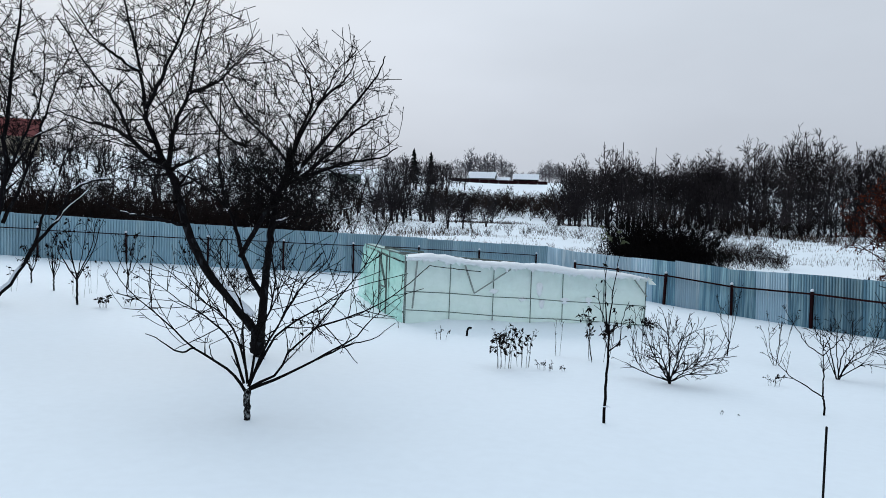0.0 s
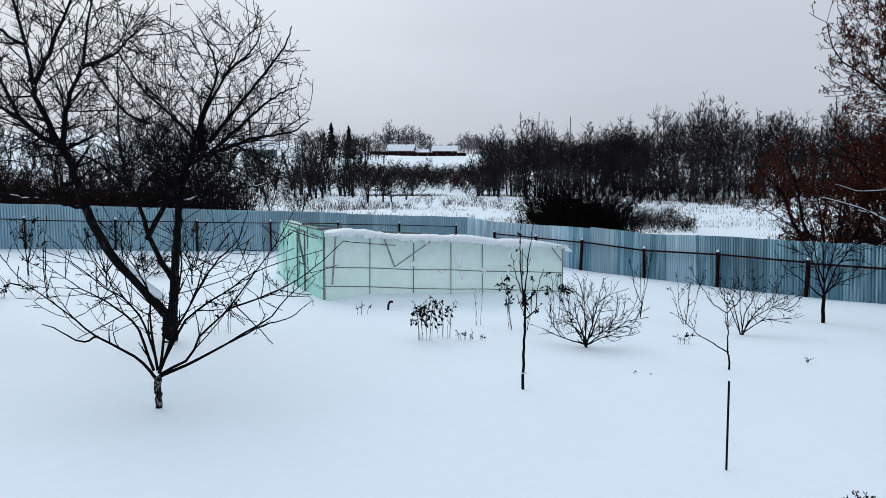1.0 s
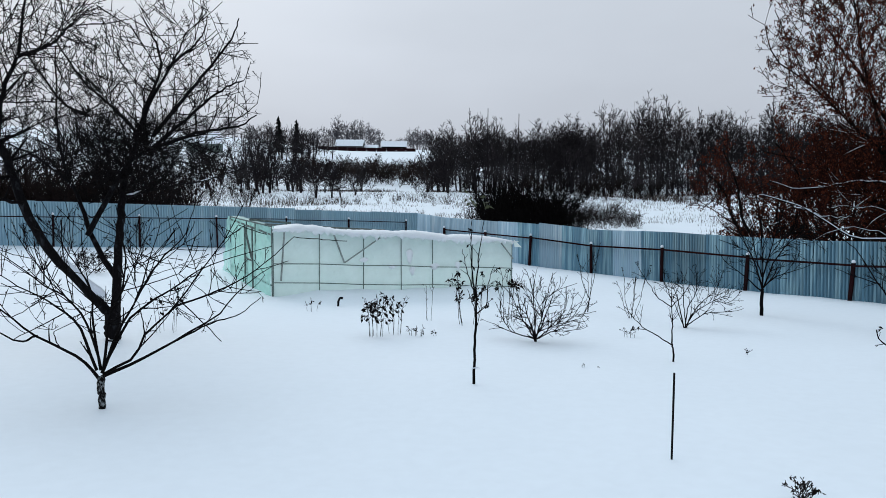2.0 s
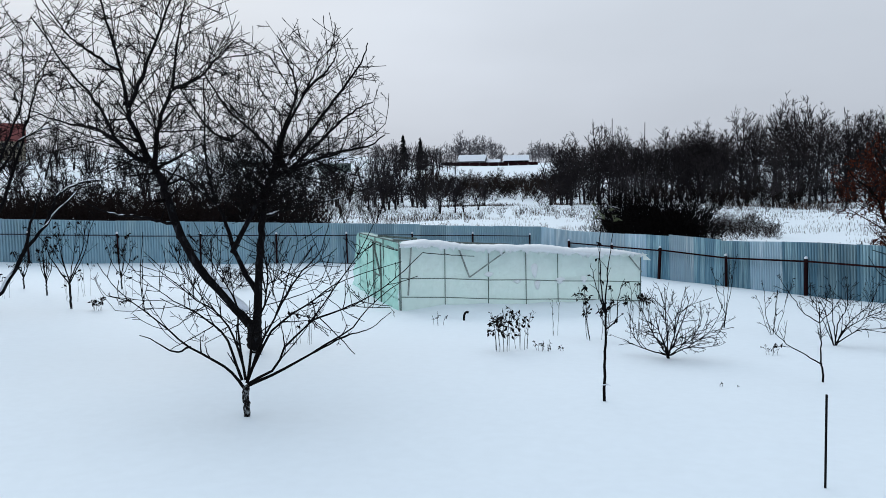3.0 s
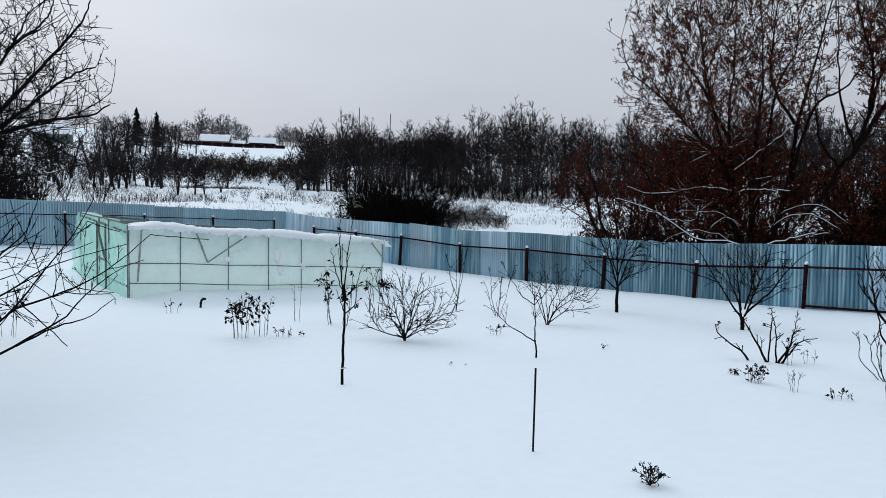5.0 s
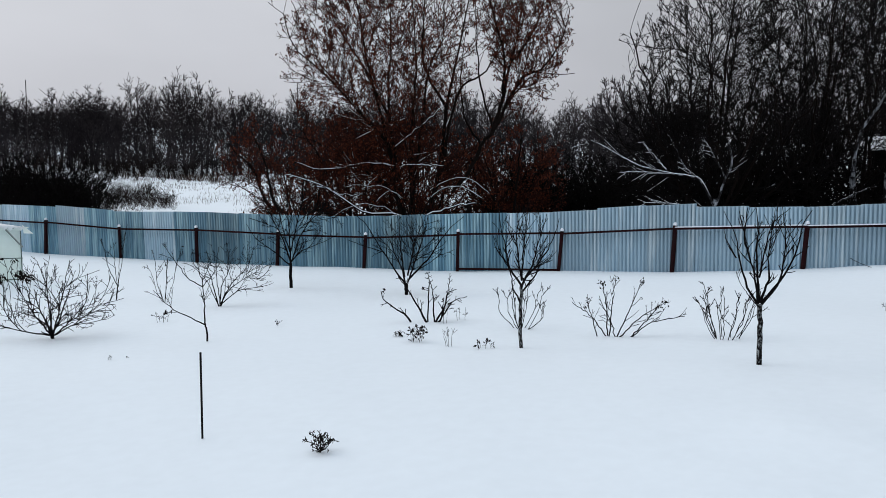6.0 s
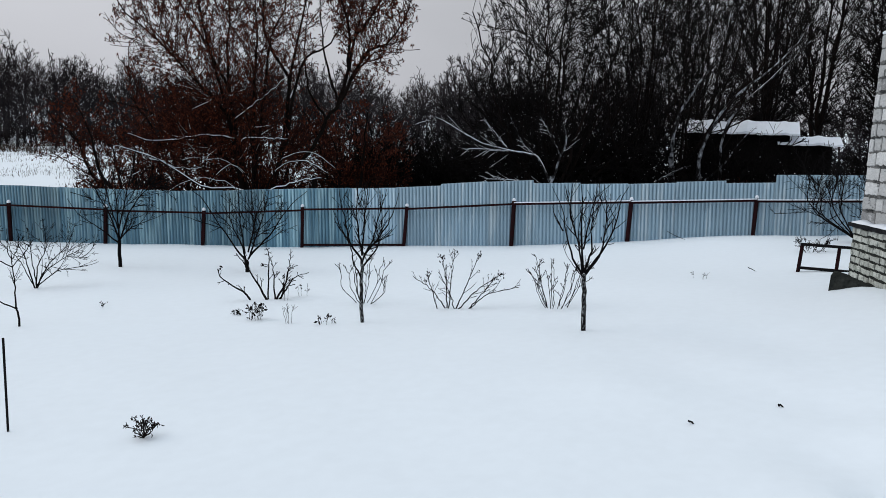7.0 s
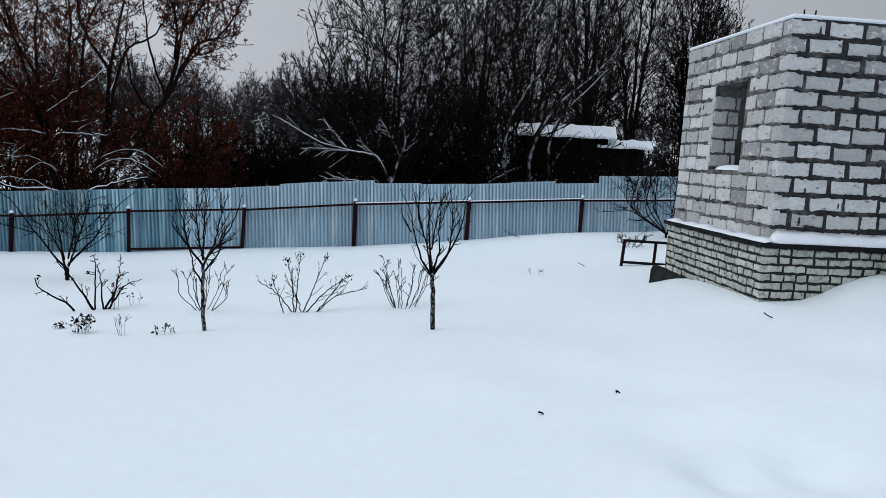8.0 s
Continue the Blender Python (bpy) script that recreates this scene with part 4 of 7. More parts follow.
def build_rail_frame():
    """Dark metal handrail frame with a pale board, half sunk in snow beside the outbuilding."""
    root = empty("handrail_frame")
    tagged(root, "low dark iron handrail frame standing in snow", "handrail")
    a, b = Vector((12.62, 4.38, 0)), Vector((12.95, 3.55, 0))
    z0, z1 = -0.30, 0.19
    for p, q in (((a, z0), (a + Vector((0.06, -0.01, 0)), z1)), ((a.lerp(b, 0.62), z0), (a.lerp(b, 0.62) + Vector((0.05, 0, 0)), z1))):
        bm = bmesh.new()
        beam(bm, (p[0].x, p[0].y, p[1]), (q[0].x, q[0].y, q[1]), 0.045)
        part("upright", bm, RED_STEEL, root)
    for z, e in ((z1, 1.35), (-0.20, 0.95)):
        bm = bmesh.new()
        c = a.lerp(b, e)
        beam(bm, (a.x, a.y, z), (c.x, c.y, z + 0.01), 0.045)
        part("rail", bm, IRON, root)
    rng = random.Random(8)
    bm = bmesh.new()
    rows = []
    for k in range(9):
        u = k / 8
        h = 0.20 * (1 - u) ** 0.8 - 0.02
        ring = [(-0.03, -0.10, -0.25), (-0.03, -0.09, h * 0.8), (0, -0.02, h), (0, 0.07, h * 0.92), (0.03, 0.10, -0.25)]
        rows.append([bm.verts.new((u * 0.66 + dx + rng.uniform(-0.02, 0.02), dy + rng.uniform(-0.02, 0.02), dz + rng.uniform(-0.03, 0.02))) for dx, dy, dz in ring])
    for k in range(8):
        for c in range(4):
            bm.faces.new((rows[k][c], rows[k + 1][c], rows[k + 1][c + 1], rows[k][c + 1]))
    bm.faces.new(rows[0]), bm.faces.new(rows[-1][::-1])
    bmesh.ops.recalc_face_normals(bm, faces=bm.faces)
    me = bpy.data.meshes.new("timber_baulk")
    bm.to_mesh(me)
    bm.free()
    me.materials.append(MORTAR_DARK)
    ob = new("timber_baulk", me)
    ob.matrix_basis = Matrix.Translation((10.28, 3.10, land(10.28, 3.10) + 0.06)) @ Matrix.Rotation(radians(-75), 4, "Z")
    tagged(ob, "dark rough board slanting out of snow by the plinth", "timber")


build_rail_frame()


def build_stick():
    x, y = 1.32, 5.25
    bm = bmesh.new()
    beam(bm, (x + 0.004, y, land(x, y) - 0.25), (x - 0.006, y, 0.13), 0.014, bevel=0.003)
    me = bpy.data.meshes.new("steel_stake")
    bm.to_mesh(me)
    bm.free()
    me.materials.append(IRON)
    tagged(new("steel_stake", me), "thin straight dark steel stake standing in snow", "stake")


build_stick()


# ---- barn behind the fence and the far village ----
def gable_house(name, label, place, turn, size, wall_h, roof_h, wall_mat, roof_mat, windows=0, eave=0.35, chimney=False, category="house"):
    """Walls, a pitched roof with thickness and overhang, windows with frames; x along the ridge."""
    root = empty(name, place, turn)
    tagged(root, label, category)
    lx, ly = size[0] / 2, size[1] / 2
    bm = bmesh.new()
    prof = [(-ly, -1.5), (ly, -1.5), (ly, wall_h), (0, wall_h + roof_h), (-ly, wall_h)]
    a = [bm.verts.new((-lx, y, z)) for y, z in prof]
    b = [bm.verts.new((lx, y, z)) for y, z in prof]
    bm.faces.new(a), bm.faces.new(b[::-1])
    for k in range(5):
        bm.faces.new((a[k], b[k], b[(k + 1) % 5], a[(k + 1) % 5]))
    part("wall", bm, wall_mat, root)
    for side in (-1, 1):
        bm = bmesh.new()
        k = roof_h / ly
        n = 26
        rows = []
        for i in range(n + 1):
            x = -lx - eave + (2 * lx + 2 * eave) * i / n
            sag = 0.05 * noise.noise((x * 1.4, side, 3.0)) + 0.03 * noise.noise((x * 4, side, 7.0))
            top = [(x, 0, wall_h + roof_h + 0.10 + sag), (x, side * (ly + eave + sag * 1.5), wall_h - eave * k + 0.10 + sag)]
            rows.append([bm.verts.new(p) for p in (*top, (x, top[1][1], top[1][2] + 0.08 + sag), (x, 0, top[0][2] + 0.08 + sag))])
        for i in range(n):
            for c in range(4):
                bm.faces.new((rows[i][c], rows[i + 1][c], rows[i + 1][(c + 1) % 4], rows[i][(c + 1) % 4]))
        bm.faces.new(rows[0]), bm.faces.new(rows[-1][::-1])
        bmesh.ops.recalc_face_normals(bm, faces=bm.faces)
        part("roof", bm, roof_mat, root, "pitched roof under snow" if roof_mat is SNOW_CAP else "")
    for i in range(windows):
        x = -lx + 2 * lx * (i + 0.5) / windows
        for side in (-1,):
            bm = bmesh.new()
            box(bm, (x - 0.5, side * (ly + 0.06) - 0.03, wall_h - 1.9), (x + 0.5, side * (ly + 0.06) + 0.03, wall_h - 0.7))
            w = part("window", bm, WOOD, root)
            bm = bmesh.new()
            box(bm, (x - 0.4, side * (ly + 0.10) - 0.01, wall_h - 1.8), (x + 0.4, side * (ly + 0.10) + 0.01, wall_h - 0.8))
            part("pane", bm, GLASS_DARK, w)
    if chimney:
        bm = bmesh.new()
        box(bm, (lx * 0.3, -0.3, wall_h + roof_h * 0.6), (lx * 0.3 + 0.6, 0.3, wall_h + roof_h + 0.9))
        part("chimney", bm, MORTAR, root)
    return root


gable_house("barn", "black timber barn with a snow-covered roof", (31.95, 14.45, -0.6), radians(-67), (4.1, 3.2), 3.22, 0.46, WOOD_DARK, SNOW_CAP, category="barn")
gable_house("lean_to_shed", "low dark shed with snow on its roof", (32.8, 11.75, -0.4), radians(-68), (1.7, 2.4), 2.62, 0.26, WOOD_DARK, SNOW_CAP, category="shed")
gable_house("village_house", "long low house with a snowy roof on the hill", (-67.0, 350.0, 14.3), radians(0), (13, 9), 2.6, 3.0, MORTAR, SNOW_CAP, 4, chimney=True)
gable_house("village_house", "dark low house with a snowy roof on the hill", (-47.0, 360.0, 14.6), radians(4), (12, 8), 2.6, 2.6, WOOD_DARK, SNOW_CAP, 3)
gable_house("village_shed", "small shed with a snowy roof on the hill", (-57.0, 352.0, 14.6), radians(0), (6, 5), 1.6, 1.4, MORTAR, SNOW_CAP, category="shed")
gable_house("village_house", "red-roofed tall house with pale walls on the slope", (-178.0, 178.0, 14.0), radians(42), (18, 10), 4.6, 5.2, PLASTER, ROOF_RED, 5, chimney=True)
for hx, hy, hz, w in ((-150, 215, 10.0, 11), (-128, 240, 11.0, 10), (-104, 262, 10.5, 12), (-118, 300, 14.0, 10)):
    gable_house("village_house", "grey house with a snowy roof among trees", (hx, hy, hz), radians(25), (w, 8), 3.0, 2.6, WOOD, SNOW_CAP, 3)


def build_far_fence():
    root = empty("village_fence")
    tagged(root, "long dark red fence below the far houses", "fence")
    for k in range(10):
        x = -80 + k * 4.6
        y = 338 + 0.1 * k
        bm = bmesh.new()
        box(bm, (x, y - 0.05, ground_z(x, y) - 1.6), (x + 4.4, y + 0.05, ground_z(x, y) + 1.5))
        part("panel", bm, RED_STEEL, root)


build_far_fence()


# ---- trees and shrubs ----
def sight_frame(x, y):
    d = math.hypot(x, y)
    return np.array([[y / d, -x / d, 0.0], [x / d, y / d, 0.0], [0.0, 0.0, 1.0]])


GROUPS = {"sapling": "saplings in the garden", "currant_bush": "bare bushes in the garden", "young_pear_tree": "young trees by the fence", "young_cherry_tree": "young trees in the row",
          "raspberry_canes": "withered canes", "dry_herb": "withered plants in the snow", "dry_phlox": "withered plants in the snow", "dry_stalk": "withered plants in the snow",
          "maple_tree": "maples behind the fence", "willow_tree": "willows behind the fence", "alder_tree": "alders behind the barn", "leaning_trunk": "leaning trunks"}


def tree_from_limbs(name, label, category, x, y, limbs, levels, seed, bark=BARK, twig=BARK, leaves=None, snow=0.0, group="", sides=7, sink=0.12, n=14, wig=0.005, z=None, tip_leaves=None, trunk_bark=None, fine=False, snow_from=0, crown=None, rise=0.12, dust=0.0):
    """A bare tree: main limbs given by a few turns (sideways, away, up), then level after level of shoots.
    levels: (per, lo, hi, length, angle, up, wig, points, rk, tip). leaves: (material, share, size, droop)."""
    rng = np.random.default_rng(seed)
    root = empty(name, (x, y, land(x, y) if z is None else z))
    tagged(root, label, category, group or GROUPS.get(name, ""))
    fr = sight_frame(x, y)
    P, R = [], []
    for k, (r0, r1, pts) in enumerate(limbs):
        q = np.array(pts, float)
        if k == 0:
            q[0, 2] -= sink
        p, r = limb(q @ fr, r0, r1, n, rng, wig)
        P.append(p), R.append(r)
    P, R = np.array(P), np.array(R)
    stem = limbs[0][2][0][2] <= limbs[-1][2][0][2] - 0.04
    for k in range(len(P)):
        v, q = tubes(P[k:k + 1], R[k:k + 1], sides)
        part_name = "trunk" if k == 0 and stem else "limb" if stem else "stem"
        child(part_name, mesh_of(part_name, v, q, (trunk_bark or bark) if k == 0 else bark, True), root)
    pieces, tips = [], []
    cp, cr = P, R
    first = (P[:0], R[:0])
    if crown:
        hulls = np.array([(*(np.array(h[:3]) @ fr), h[3], h[4], h[5]) for h in crown[0]], float)
        made = grow(rng, [(P[1:], R[1:]) if stem and len(P) > 1 else (P, R)], hulls, crown[1], rise, crown[2] if len(crown) > 2 else 1.5)
        first = made[0]
        for cp, cr in made:
            pieces.append(ribbons(cp, cr) if fine and cp.shape[1] == 2 else tubes(cp, cr, 4 if cp.shape[1] > 4 else 3))
            tips.append(cp)
    for k, (per, lo, hi, length, angle, up, wg, pts, rk, tip) in enumerate(levels):
        src_p, src_r = (cp[1:], cr[1:]) if (k == 0 and not crown and len(cp) > 1 and stem) else (cp, cr)
        cp, cr = spawn(rng, src_p, src_r, per, lo, hi, length, angle, up, wg, pts, rk, tip, 0.75 if k == 0 and not crown else 0.4)
        pieces.append(ribbons(cp, cr) if fine and pts == 2 else tubes(cp, cr, 4 if k == 0 else 3))
        tips.append(cp)
        if snow and k == 0 and not crown:
            first = (cp, cr)
    if pieces:
        v, q = joined(pieces)
        tagged(child("crown", mesh_of("crown", v, q, twig), root), kind="stuff")
    if leaves:
        mat, share, size, droop = leaves
        ends = np.concatenate([t[:, t.shape[1] // 2:].reshape(-1, 3) for t in tips[-2:]])
        ends = ends[rng.random(len(ends)) < share]
        if len(ends):
            v, q = leaf_quads(rng, ends, size, droop)
            tagged(child("leaves", mesh_of("leaves", v, q, mat), root, "few withered leaves"), kind="stuff")
    if tip_leaves:
        mat, count, size, which, what, told = tip_leaves
        spots = np.concatenate([P[k][-1] + rng.normal(0, size * 0.5, (count, 3)) for k in which])
        v, q = leaf_quads(rng, spots, size, 0.8)
        tagged(child(what, mesh_of(what, v, q, mat), root, told), kind="stuff")
    if dust:
        spots = np.concatenate([t[:, t.shape[1] // 3:].reshape(-1, 3) for t in tips])
        spots = spots[rng.random(len(spots)) < dust]
        v, q = leaf_quads(rng, spots + [0, 0, 0.01], 0.05, 0.0)
        tagged(child("twig_snow", mesh_of("twig_snow", v, q, SNOW_CAP), root, "specks of snow caught on the twigs"), kind="stuff")
    if snow:
        caps = snow_on(rng, P[snow_from:], R[snow_from:], snow, 0.55, 0.8 if snow < 0.6 else 0.95)
        if pieces and snow >= 0.85:
            skip = 0 if crown else max(0, snow_from - 1) * levels[0][0]
            caps += snow_on(rng, first[0][skip:], first[1][skip:], snow * 0.6, 0.6, 0.85)
        if caps:
            v, q = joined(caps)
            tagged(child("branch_snow", mesh_of("branch_snow", v, q, SNOW_CAP, True), root, "snow lying along the branches"), kind="stuff")
    return root


def fan(rng, count, height, spread, stem, r0, r1, lean=0.0, vase=0.6, depth=0.9, foot=0.0):
    """Limbs of a young fruit tree or shrub: a stem (where stem > 0) and shoots that rise in a vase."""
    out = []
    if stem > 0:
        out.append((r0, r0 * 0.8, [(0, 0, 0), (lean * 0.3, 0, stem * 0.5), (lean * 0.5, 0, stem)]))
    for k in range(count):
        a = 2 * math.pi * (k + rng.uniform(-0.3, 0.3)) / count
        w = rng.uniform(0.55, 1.0) * spread / 2
        h = stem + (height - stem) * rng.uniform(0.65, 1.0)
        x, d = math.cos(a) * w, math.sin(a) * w * depth
        vase_k = vase * rng.uniform(0.7, 1.1)
        b = lean * 0.5
        z0 = stem * rng.uniform(0.8, 1.0)
        out.append((r0 * rng.uniform(0.38, 0.58), r1, [(b * (z0 / max(stem, 0.01) if stem else 1) + x * foot, d * foot, z0 - (0 if stem else 0.08)), (b + x * vase_k, d * vase_k, z0 + (h - z0) * 0.4), (b + x * (0.45 + 0.5 * vase_k), d * (0.45 + 0.5 * vase_k), z0 + (h - z0) * 0.75), (b + x, d, h)]))
    return out


def dome(rng, count, reach, r0, r1, low=12, high=85, stem=0.05, tall=1.0):
    """Straight limbs that radiate from one foot into a dome."""
    out = [(r0, r0 * 0.8, [(0, 0, 0), (0, 0, stem * 0.5), (0, 0, stem)])]
    for k in range(count):
        a = 2.4 * k + rng.uniform(-0.3, 0.3)
        e = math.radians(low + (high - low) * rng.random() ** 1.2)
        ln = reach * rng.uniform(0.75, 1.05)
        x, d, u = math.cos(a) * math.cos(e) * ln, math.sin(a) * math.cos(e) * ln, math.sin(e) * ln * tall
        bend = rng.uniform(0.02, 0.10) * ln
        out.append((r0 * rng.uniform(0.35, 0.55), r1, [(0, 0, stem * rng.uniform(0.5, 1.0)), (x * 0.4, d * 0.4, stem + u * 0.36 - bend * 0.5), (x * 0.75, d * 0.75, stem + u * 0.72 - bend * 0.3), (x, d, stem + u)]))
    return out


# old apple tree with a forked trunk
apple_limbs = []
apple_limbs.append((0.112, 0.1, [(0.02, 0, -0.0), (0.03, 0, 0.14), (0.02, 0, 0.31)]))
apple_limbs.append((0.068, 0.05, [(-0.04, 0.0, 0.25), (-0.27, -0.05, 0.57), (-0.71, -0.1, 1.13), (-0.94, -0.15, 1.64), (-1.07, -0.2, 2.11), (-1.15, -0.25, 2.39), (-1.22, -0.3, 2.55)]))
apple_limbs.append((0.048, 0.01, [(-1.23, 0.0, 2.51), (-1.31, -0.13, 2.7), (-1.49, -0.27, 3.14), (-1.51, -0.4, 3.35), (-1.58, -0.53, 3.92), (-1.66, -0.67, 4.33), (-1.79, -0.8, 4.93)]))
apple_limbs.append((0.0336, 0.008, [(-1.49, -0.5, 3.3), (-1.36, -0.3, 3.68), (-1.17, -0.1, 4.23), (-0.93, 0.1, 4.97), (-0.84, 0.3, 5.44)]))
apple_limbs.append((0.0384, 0.008, [(-1.22, -0.3, 2.55), (-1.15, -0.12, 3.18), (-0.95, 0.05, 3.77), (-0.9, 0.22, 4.36), (-0.72, 0.4, 5.24)]))
apple_limbs.append((0.028, 0.007, [(-0.98, -0.1, 3.62), (-0.61, 0.23, 3.86), (-0.39, 0.57, 4.19), (-0.19, 0.9, 4.52)]))
apple_limbs.append((0.0336, 0.008, [(-1.23, -0.3, 2.56), (-1.57, -0.52, 2.79), (-1.82, -0.75, 3.32), (-2.05, -0.97, 3.66), (-2.41, -1.2, 4.3)]))
apple_limbs.append((0.024, 0.007, [(-1.61, -0.5, 2.85), (-1.86, -0.87, 3.02), (-2.09, -1.23, 3.04), (-2.37, -1.6, 3.14)]))
apple_limbs.append((0.024, 0.007, [(-1.54, -0.6, 3.77), (-1.91, -0.47, 4.02), (-2.21, -0.33, 4.28), (-2.51, -0.2, 4.72)]))
apple_limbs.append((0.0256, 0.007, [(-0.97, -0.3, 1.76), (-1.38, -0.6, 1.87), (-1.72, -0.9, 1.94), (-2.02, -1.2, 2.14)]))
apple_limbs.append((0.068, 0.05, [(0.06, 0.0, 0.18), (0.11, 0.1, 0.76), (0.16, 0.2, 1.35), (0.21, 0.3, 1.82)]))
apple_limbs.append((0.044, 0.01, [(0.1, 0.1, 0.68), (-0.19, 0.32, 1.23), (-0.34, 0.54, 1.75), (-0.53, 0.76, 2.26), (-0.61, 0.98, 2.97), (-0.6, 1.2, 3.97)]))
apple_limbs.append((0.044, 0.01, [(0.21, 0.3, 1.82), (0.28, 0.34, 2.26), (0.42, 0.38, 2.68), (0.16, 0.42, 3.04), (-0.25, 0.46, 3.44), (-0.55, 0.5, 3.95)]))
apple_limbs.append((0.032, 0.008, [(0.42, 0.4, 2.67), (0.58, 0.53, 3.18), (0.79, 0.65, 3.73), (0.68, 0.78, 4.22), (0.55, 0.9, 4.47)]))
apple_limbs.append((0.032, 0.008, [(0.39, 0.4, 2.64), (0.58, 0.2, 3.11), (0.92, -0.0, 3.74), (1.06, -0.2, 4.09)]))
apple_limbs.append((0.04, 0.008, [(-0.25, 0.3, 1.29), (0.27, 0.1, 2.25), (0.66, -0.1, 2.57), (1.23, -0.3, 3.1), (1.53, -0.5, 3.35), (1.74, -0.7, 3.44)]))
apple_limbs.append((0.0304, 0.008, [(0.54, -0.1, 2.48), (1.23, -0.4, 2.74), (1.64, -0.7, 2.81), (1.86, -1.0, 2.95)]))
apple_limbs.append((0.0304, 0.008, [(0.61, 0.0, 2.67), (1.2, -0.1, 3.43), (1.63, -0.2, 4.0), (1.76, -0.3, 4.33)]))
apple_limbs.append((0.0272, 0.007, [(0.21, 0.3, 1.82), (0.73, 0.7, 1.95), (1.4, 1.1, 2.06), (2.13, 1.5, 2.28)]))
apple_limbs.append((0.0256, 0.007, [(-0.43, 0.5, 2.01), (-0.95, 0.83, 2.42), (-1.52, 1.17, 2.67), (-2.07, 1.5, 2.84)]))
apple_limbs.append((0.024, 0.007, [(-0.16, 0.5, 2.96), (-0.5, 0.8, 3.14), (-0.86, 1.1, 3.67), (-1.14, 1.4, 4.23)]))
apple_limbs.append((0.024, 0.007, [(0.83, 0.3, 3.64), (1.19, 0.53, 4.0), (1.39, 0.77, 4.25), (1.52, 1.0, 4.58)]))
apple_tree = tree_from_limbs("apple_tree", "old forked apple tree with bare dark crown, snow in its crotches", "tree", -5.27, 9.65, apple_limbs,
    ((5, 0.10, 0.97, 0.32, 66, 0.05, 0.03, 2, 0.9, 0.0036),),
    21, BARK_APPLE, BARK, None, 0.30, sides=9, n=22, wig=0.007, z=-0.62, fine=True, rise=0.16,
    crown=(((-1.35, -0.1, 4.05, 1.35, 1.3, 1.7), (0.76, 0.0, 3.35, 1.34, 1.25, 1.2), *4 * [(0.25, 0.2, 2.4, 1.1, 1.1, 0.55)], (-1.6, -0.3, 2.75, 1.0, 1.0, 0.75), (-0.35, 0.3, 3.5, 0.8, 1.0, 1.1)),
           ((150, 9, 2.0, 0.32, 0.0054), (820, 6, 1.15, 0.42, 0.0046), (2300, 4, 0.62, 0.62, 0.0040)), 0.45))
fork_line = np.array([(-0.05, -0.02, 0.46), (-0.14, -0.03, 0.54), (-0.28, -0.05, 0.67), (-0.43, -0.07, 0.86), (-0.59, -0.08, 1.05), (-0.71, -0.10, 1.19)]) @ sight_frame(-5.27, 9.65)
v, q = tubes(fork_line[None], np.array([[0.04, 0.066, 0.060, 0.044, 0.028, 0.005]]), 10)
child("fork_snow", mesh_of("fork_snow", v, q, SNOW_CAP, True), apple_tree, "snow packed into the fork of the trunk")
# low spreading young tree in front of it
young_apple_limbs = []
young_apple_limbs.append((0.0302, 0.034, [(0.0, 0, -0.01), (-0.0, 0, 0.14), (0.0, 0, 0.26)]))
young_apple_limbs.append((0.0158, 0.0036, [(-0.02, 0.0, 0.25), (-0.13, -0.08, 0.42), (-0.32, -0.17, 0.59), (-0.51, -0.25, 0.75), (-0.67, -0.33, 0.94), (-0.89, -0.42, 1.15), (-1.08, -0.5, 1.24)]))
young_apple_limbs.append((0.0101, 0.0036, [(-0.47, -0.1, 0.69), (-0.62, -0.2, 0.68), (-0.75, -0.3, 0.8), (-0.86, -0.4, 0.88)]))
young_apple_limbs.append((0.0144, 0.0036, [(-0.03, 0.0, 0.32), (-0.16, 0.12, 0.71), (-0.37, 0.25, 0.9), (-0.62, 0.38, 1.04), (-0.83, 0.5, 1.19)]))
young_apple_limbs.append((0.0130, 0.0036, [(-0.0, 0.0, 0.34), (-0.07, -0.15, 0.7), (-0.22, -0.3, 1.01), (-0.43, -0.45, 1.2), (-0.65, -0.6, 1.44)]))
young_apple_limbs.append((0.0130, 0.0036, [(0.0, 0.0, 0.32), (-0.05, 0.2, 0.71), (-0.06, 0.4, 1.01), (-0.22, 0.6, 1.27), (-0.38, 0.8, 1.54)]))
young_apple_limbs.append((0.0158, 0.0036, [(0.01, 0.0, 0.29), (0.16, 0.12, 0.64), (0.32, 0.25, 0.9), (0.44, 0.38, 1.2), (0.57, 0.5, 1.58)]))
young_apple_limbs.append((0.0144, 0.0036, [(0.02, 0.0, 0.31), (0.08, -0.17, 0.78), (0.19, -0.35, 1.12), (0.21, -0.52, 1.44), (0.12, -0.7, 1.69)]))
young_apple_limbs.append((0.0173, 0.0036, [(0.01, 0.0, 0.26), (0.32, 0.06, 0.36), (0.65, 0.12, 0.51), (1.03, 0.18, 0.71), (1.26, 0.24, 0.93), (1.59, 0.3, 1.15)]))
young_apple_limbs.append((0.0144, 0.0036, [(0.02, 0.0, 0.28), (0.25, -0.07, 0.42), (0.39, -0.13, 0.66), (0.61, -0.2, 0.88), (0.77, -0.27, 1.12), (1.02, -0.33, 1.46), (1.18, -0.4, 1.79)]))
young_apple_limbs.append((0.0144, 0.0036, [(0.03, 0.0, 0.36), (0.28, 0.2, 0.75), (0.67, 0.4, 0.97), (1.02, 0.6, 1.14), (1.7, 0.8, 1.3)]))
young_apple_limbs.append((0.0115, 0.0036, [(0.32, 0.3, 0.89), (0.56, 0.5, 1.23), (0.81, 0.7, 1.45), (0.94, 0.9, 1.78)]))
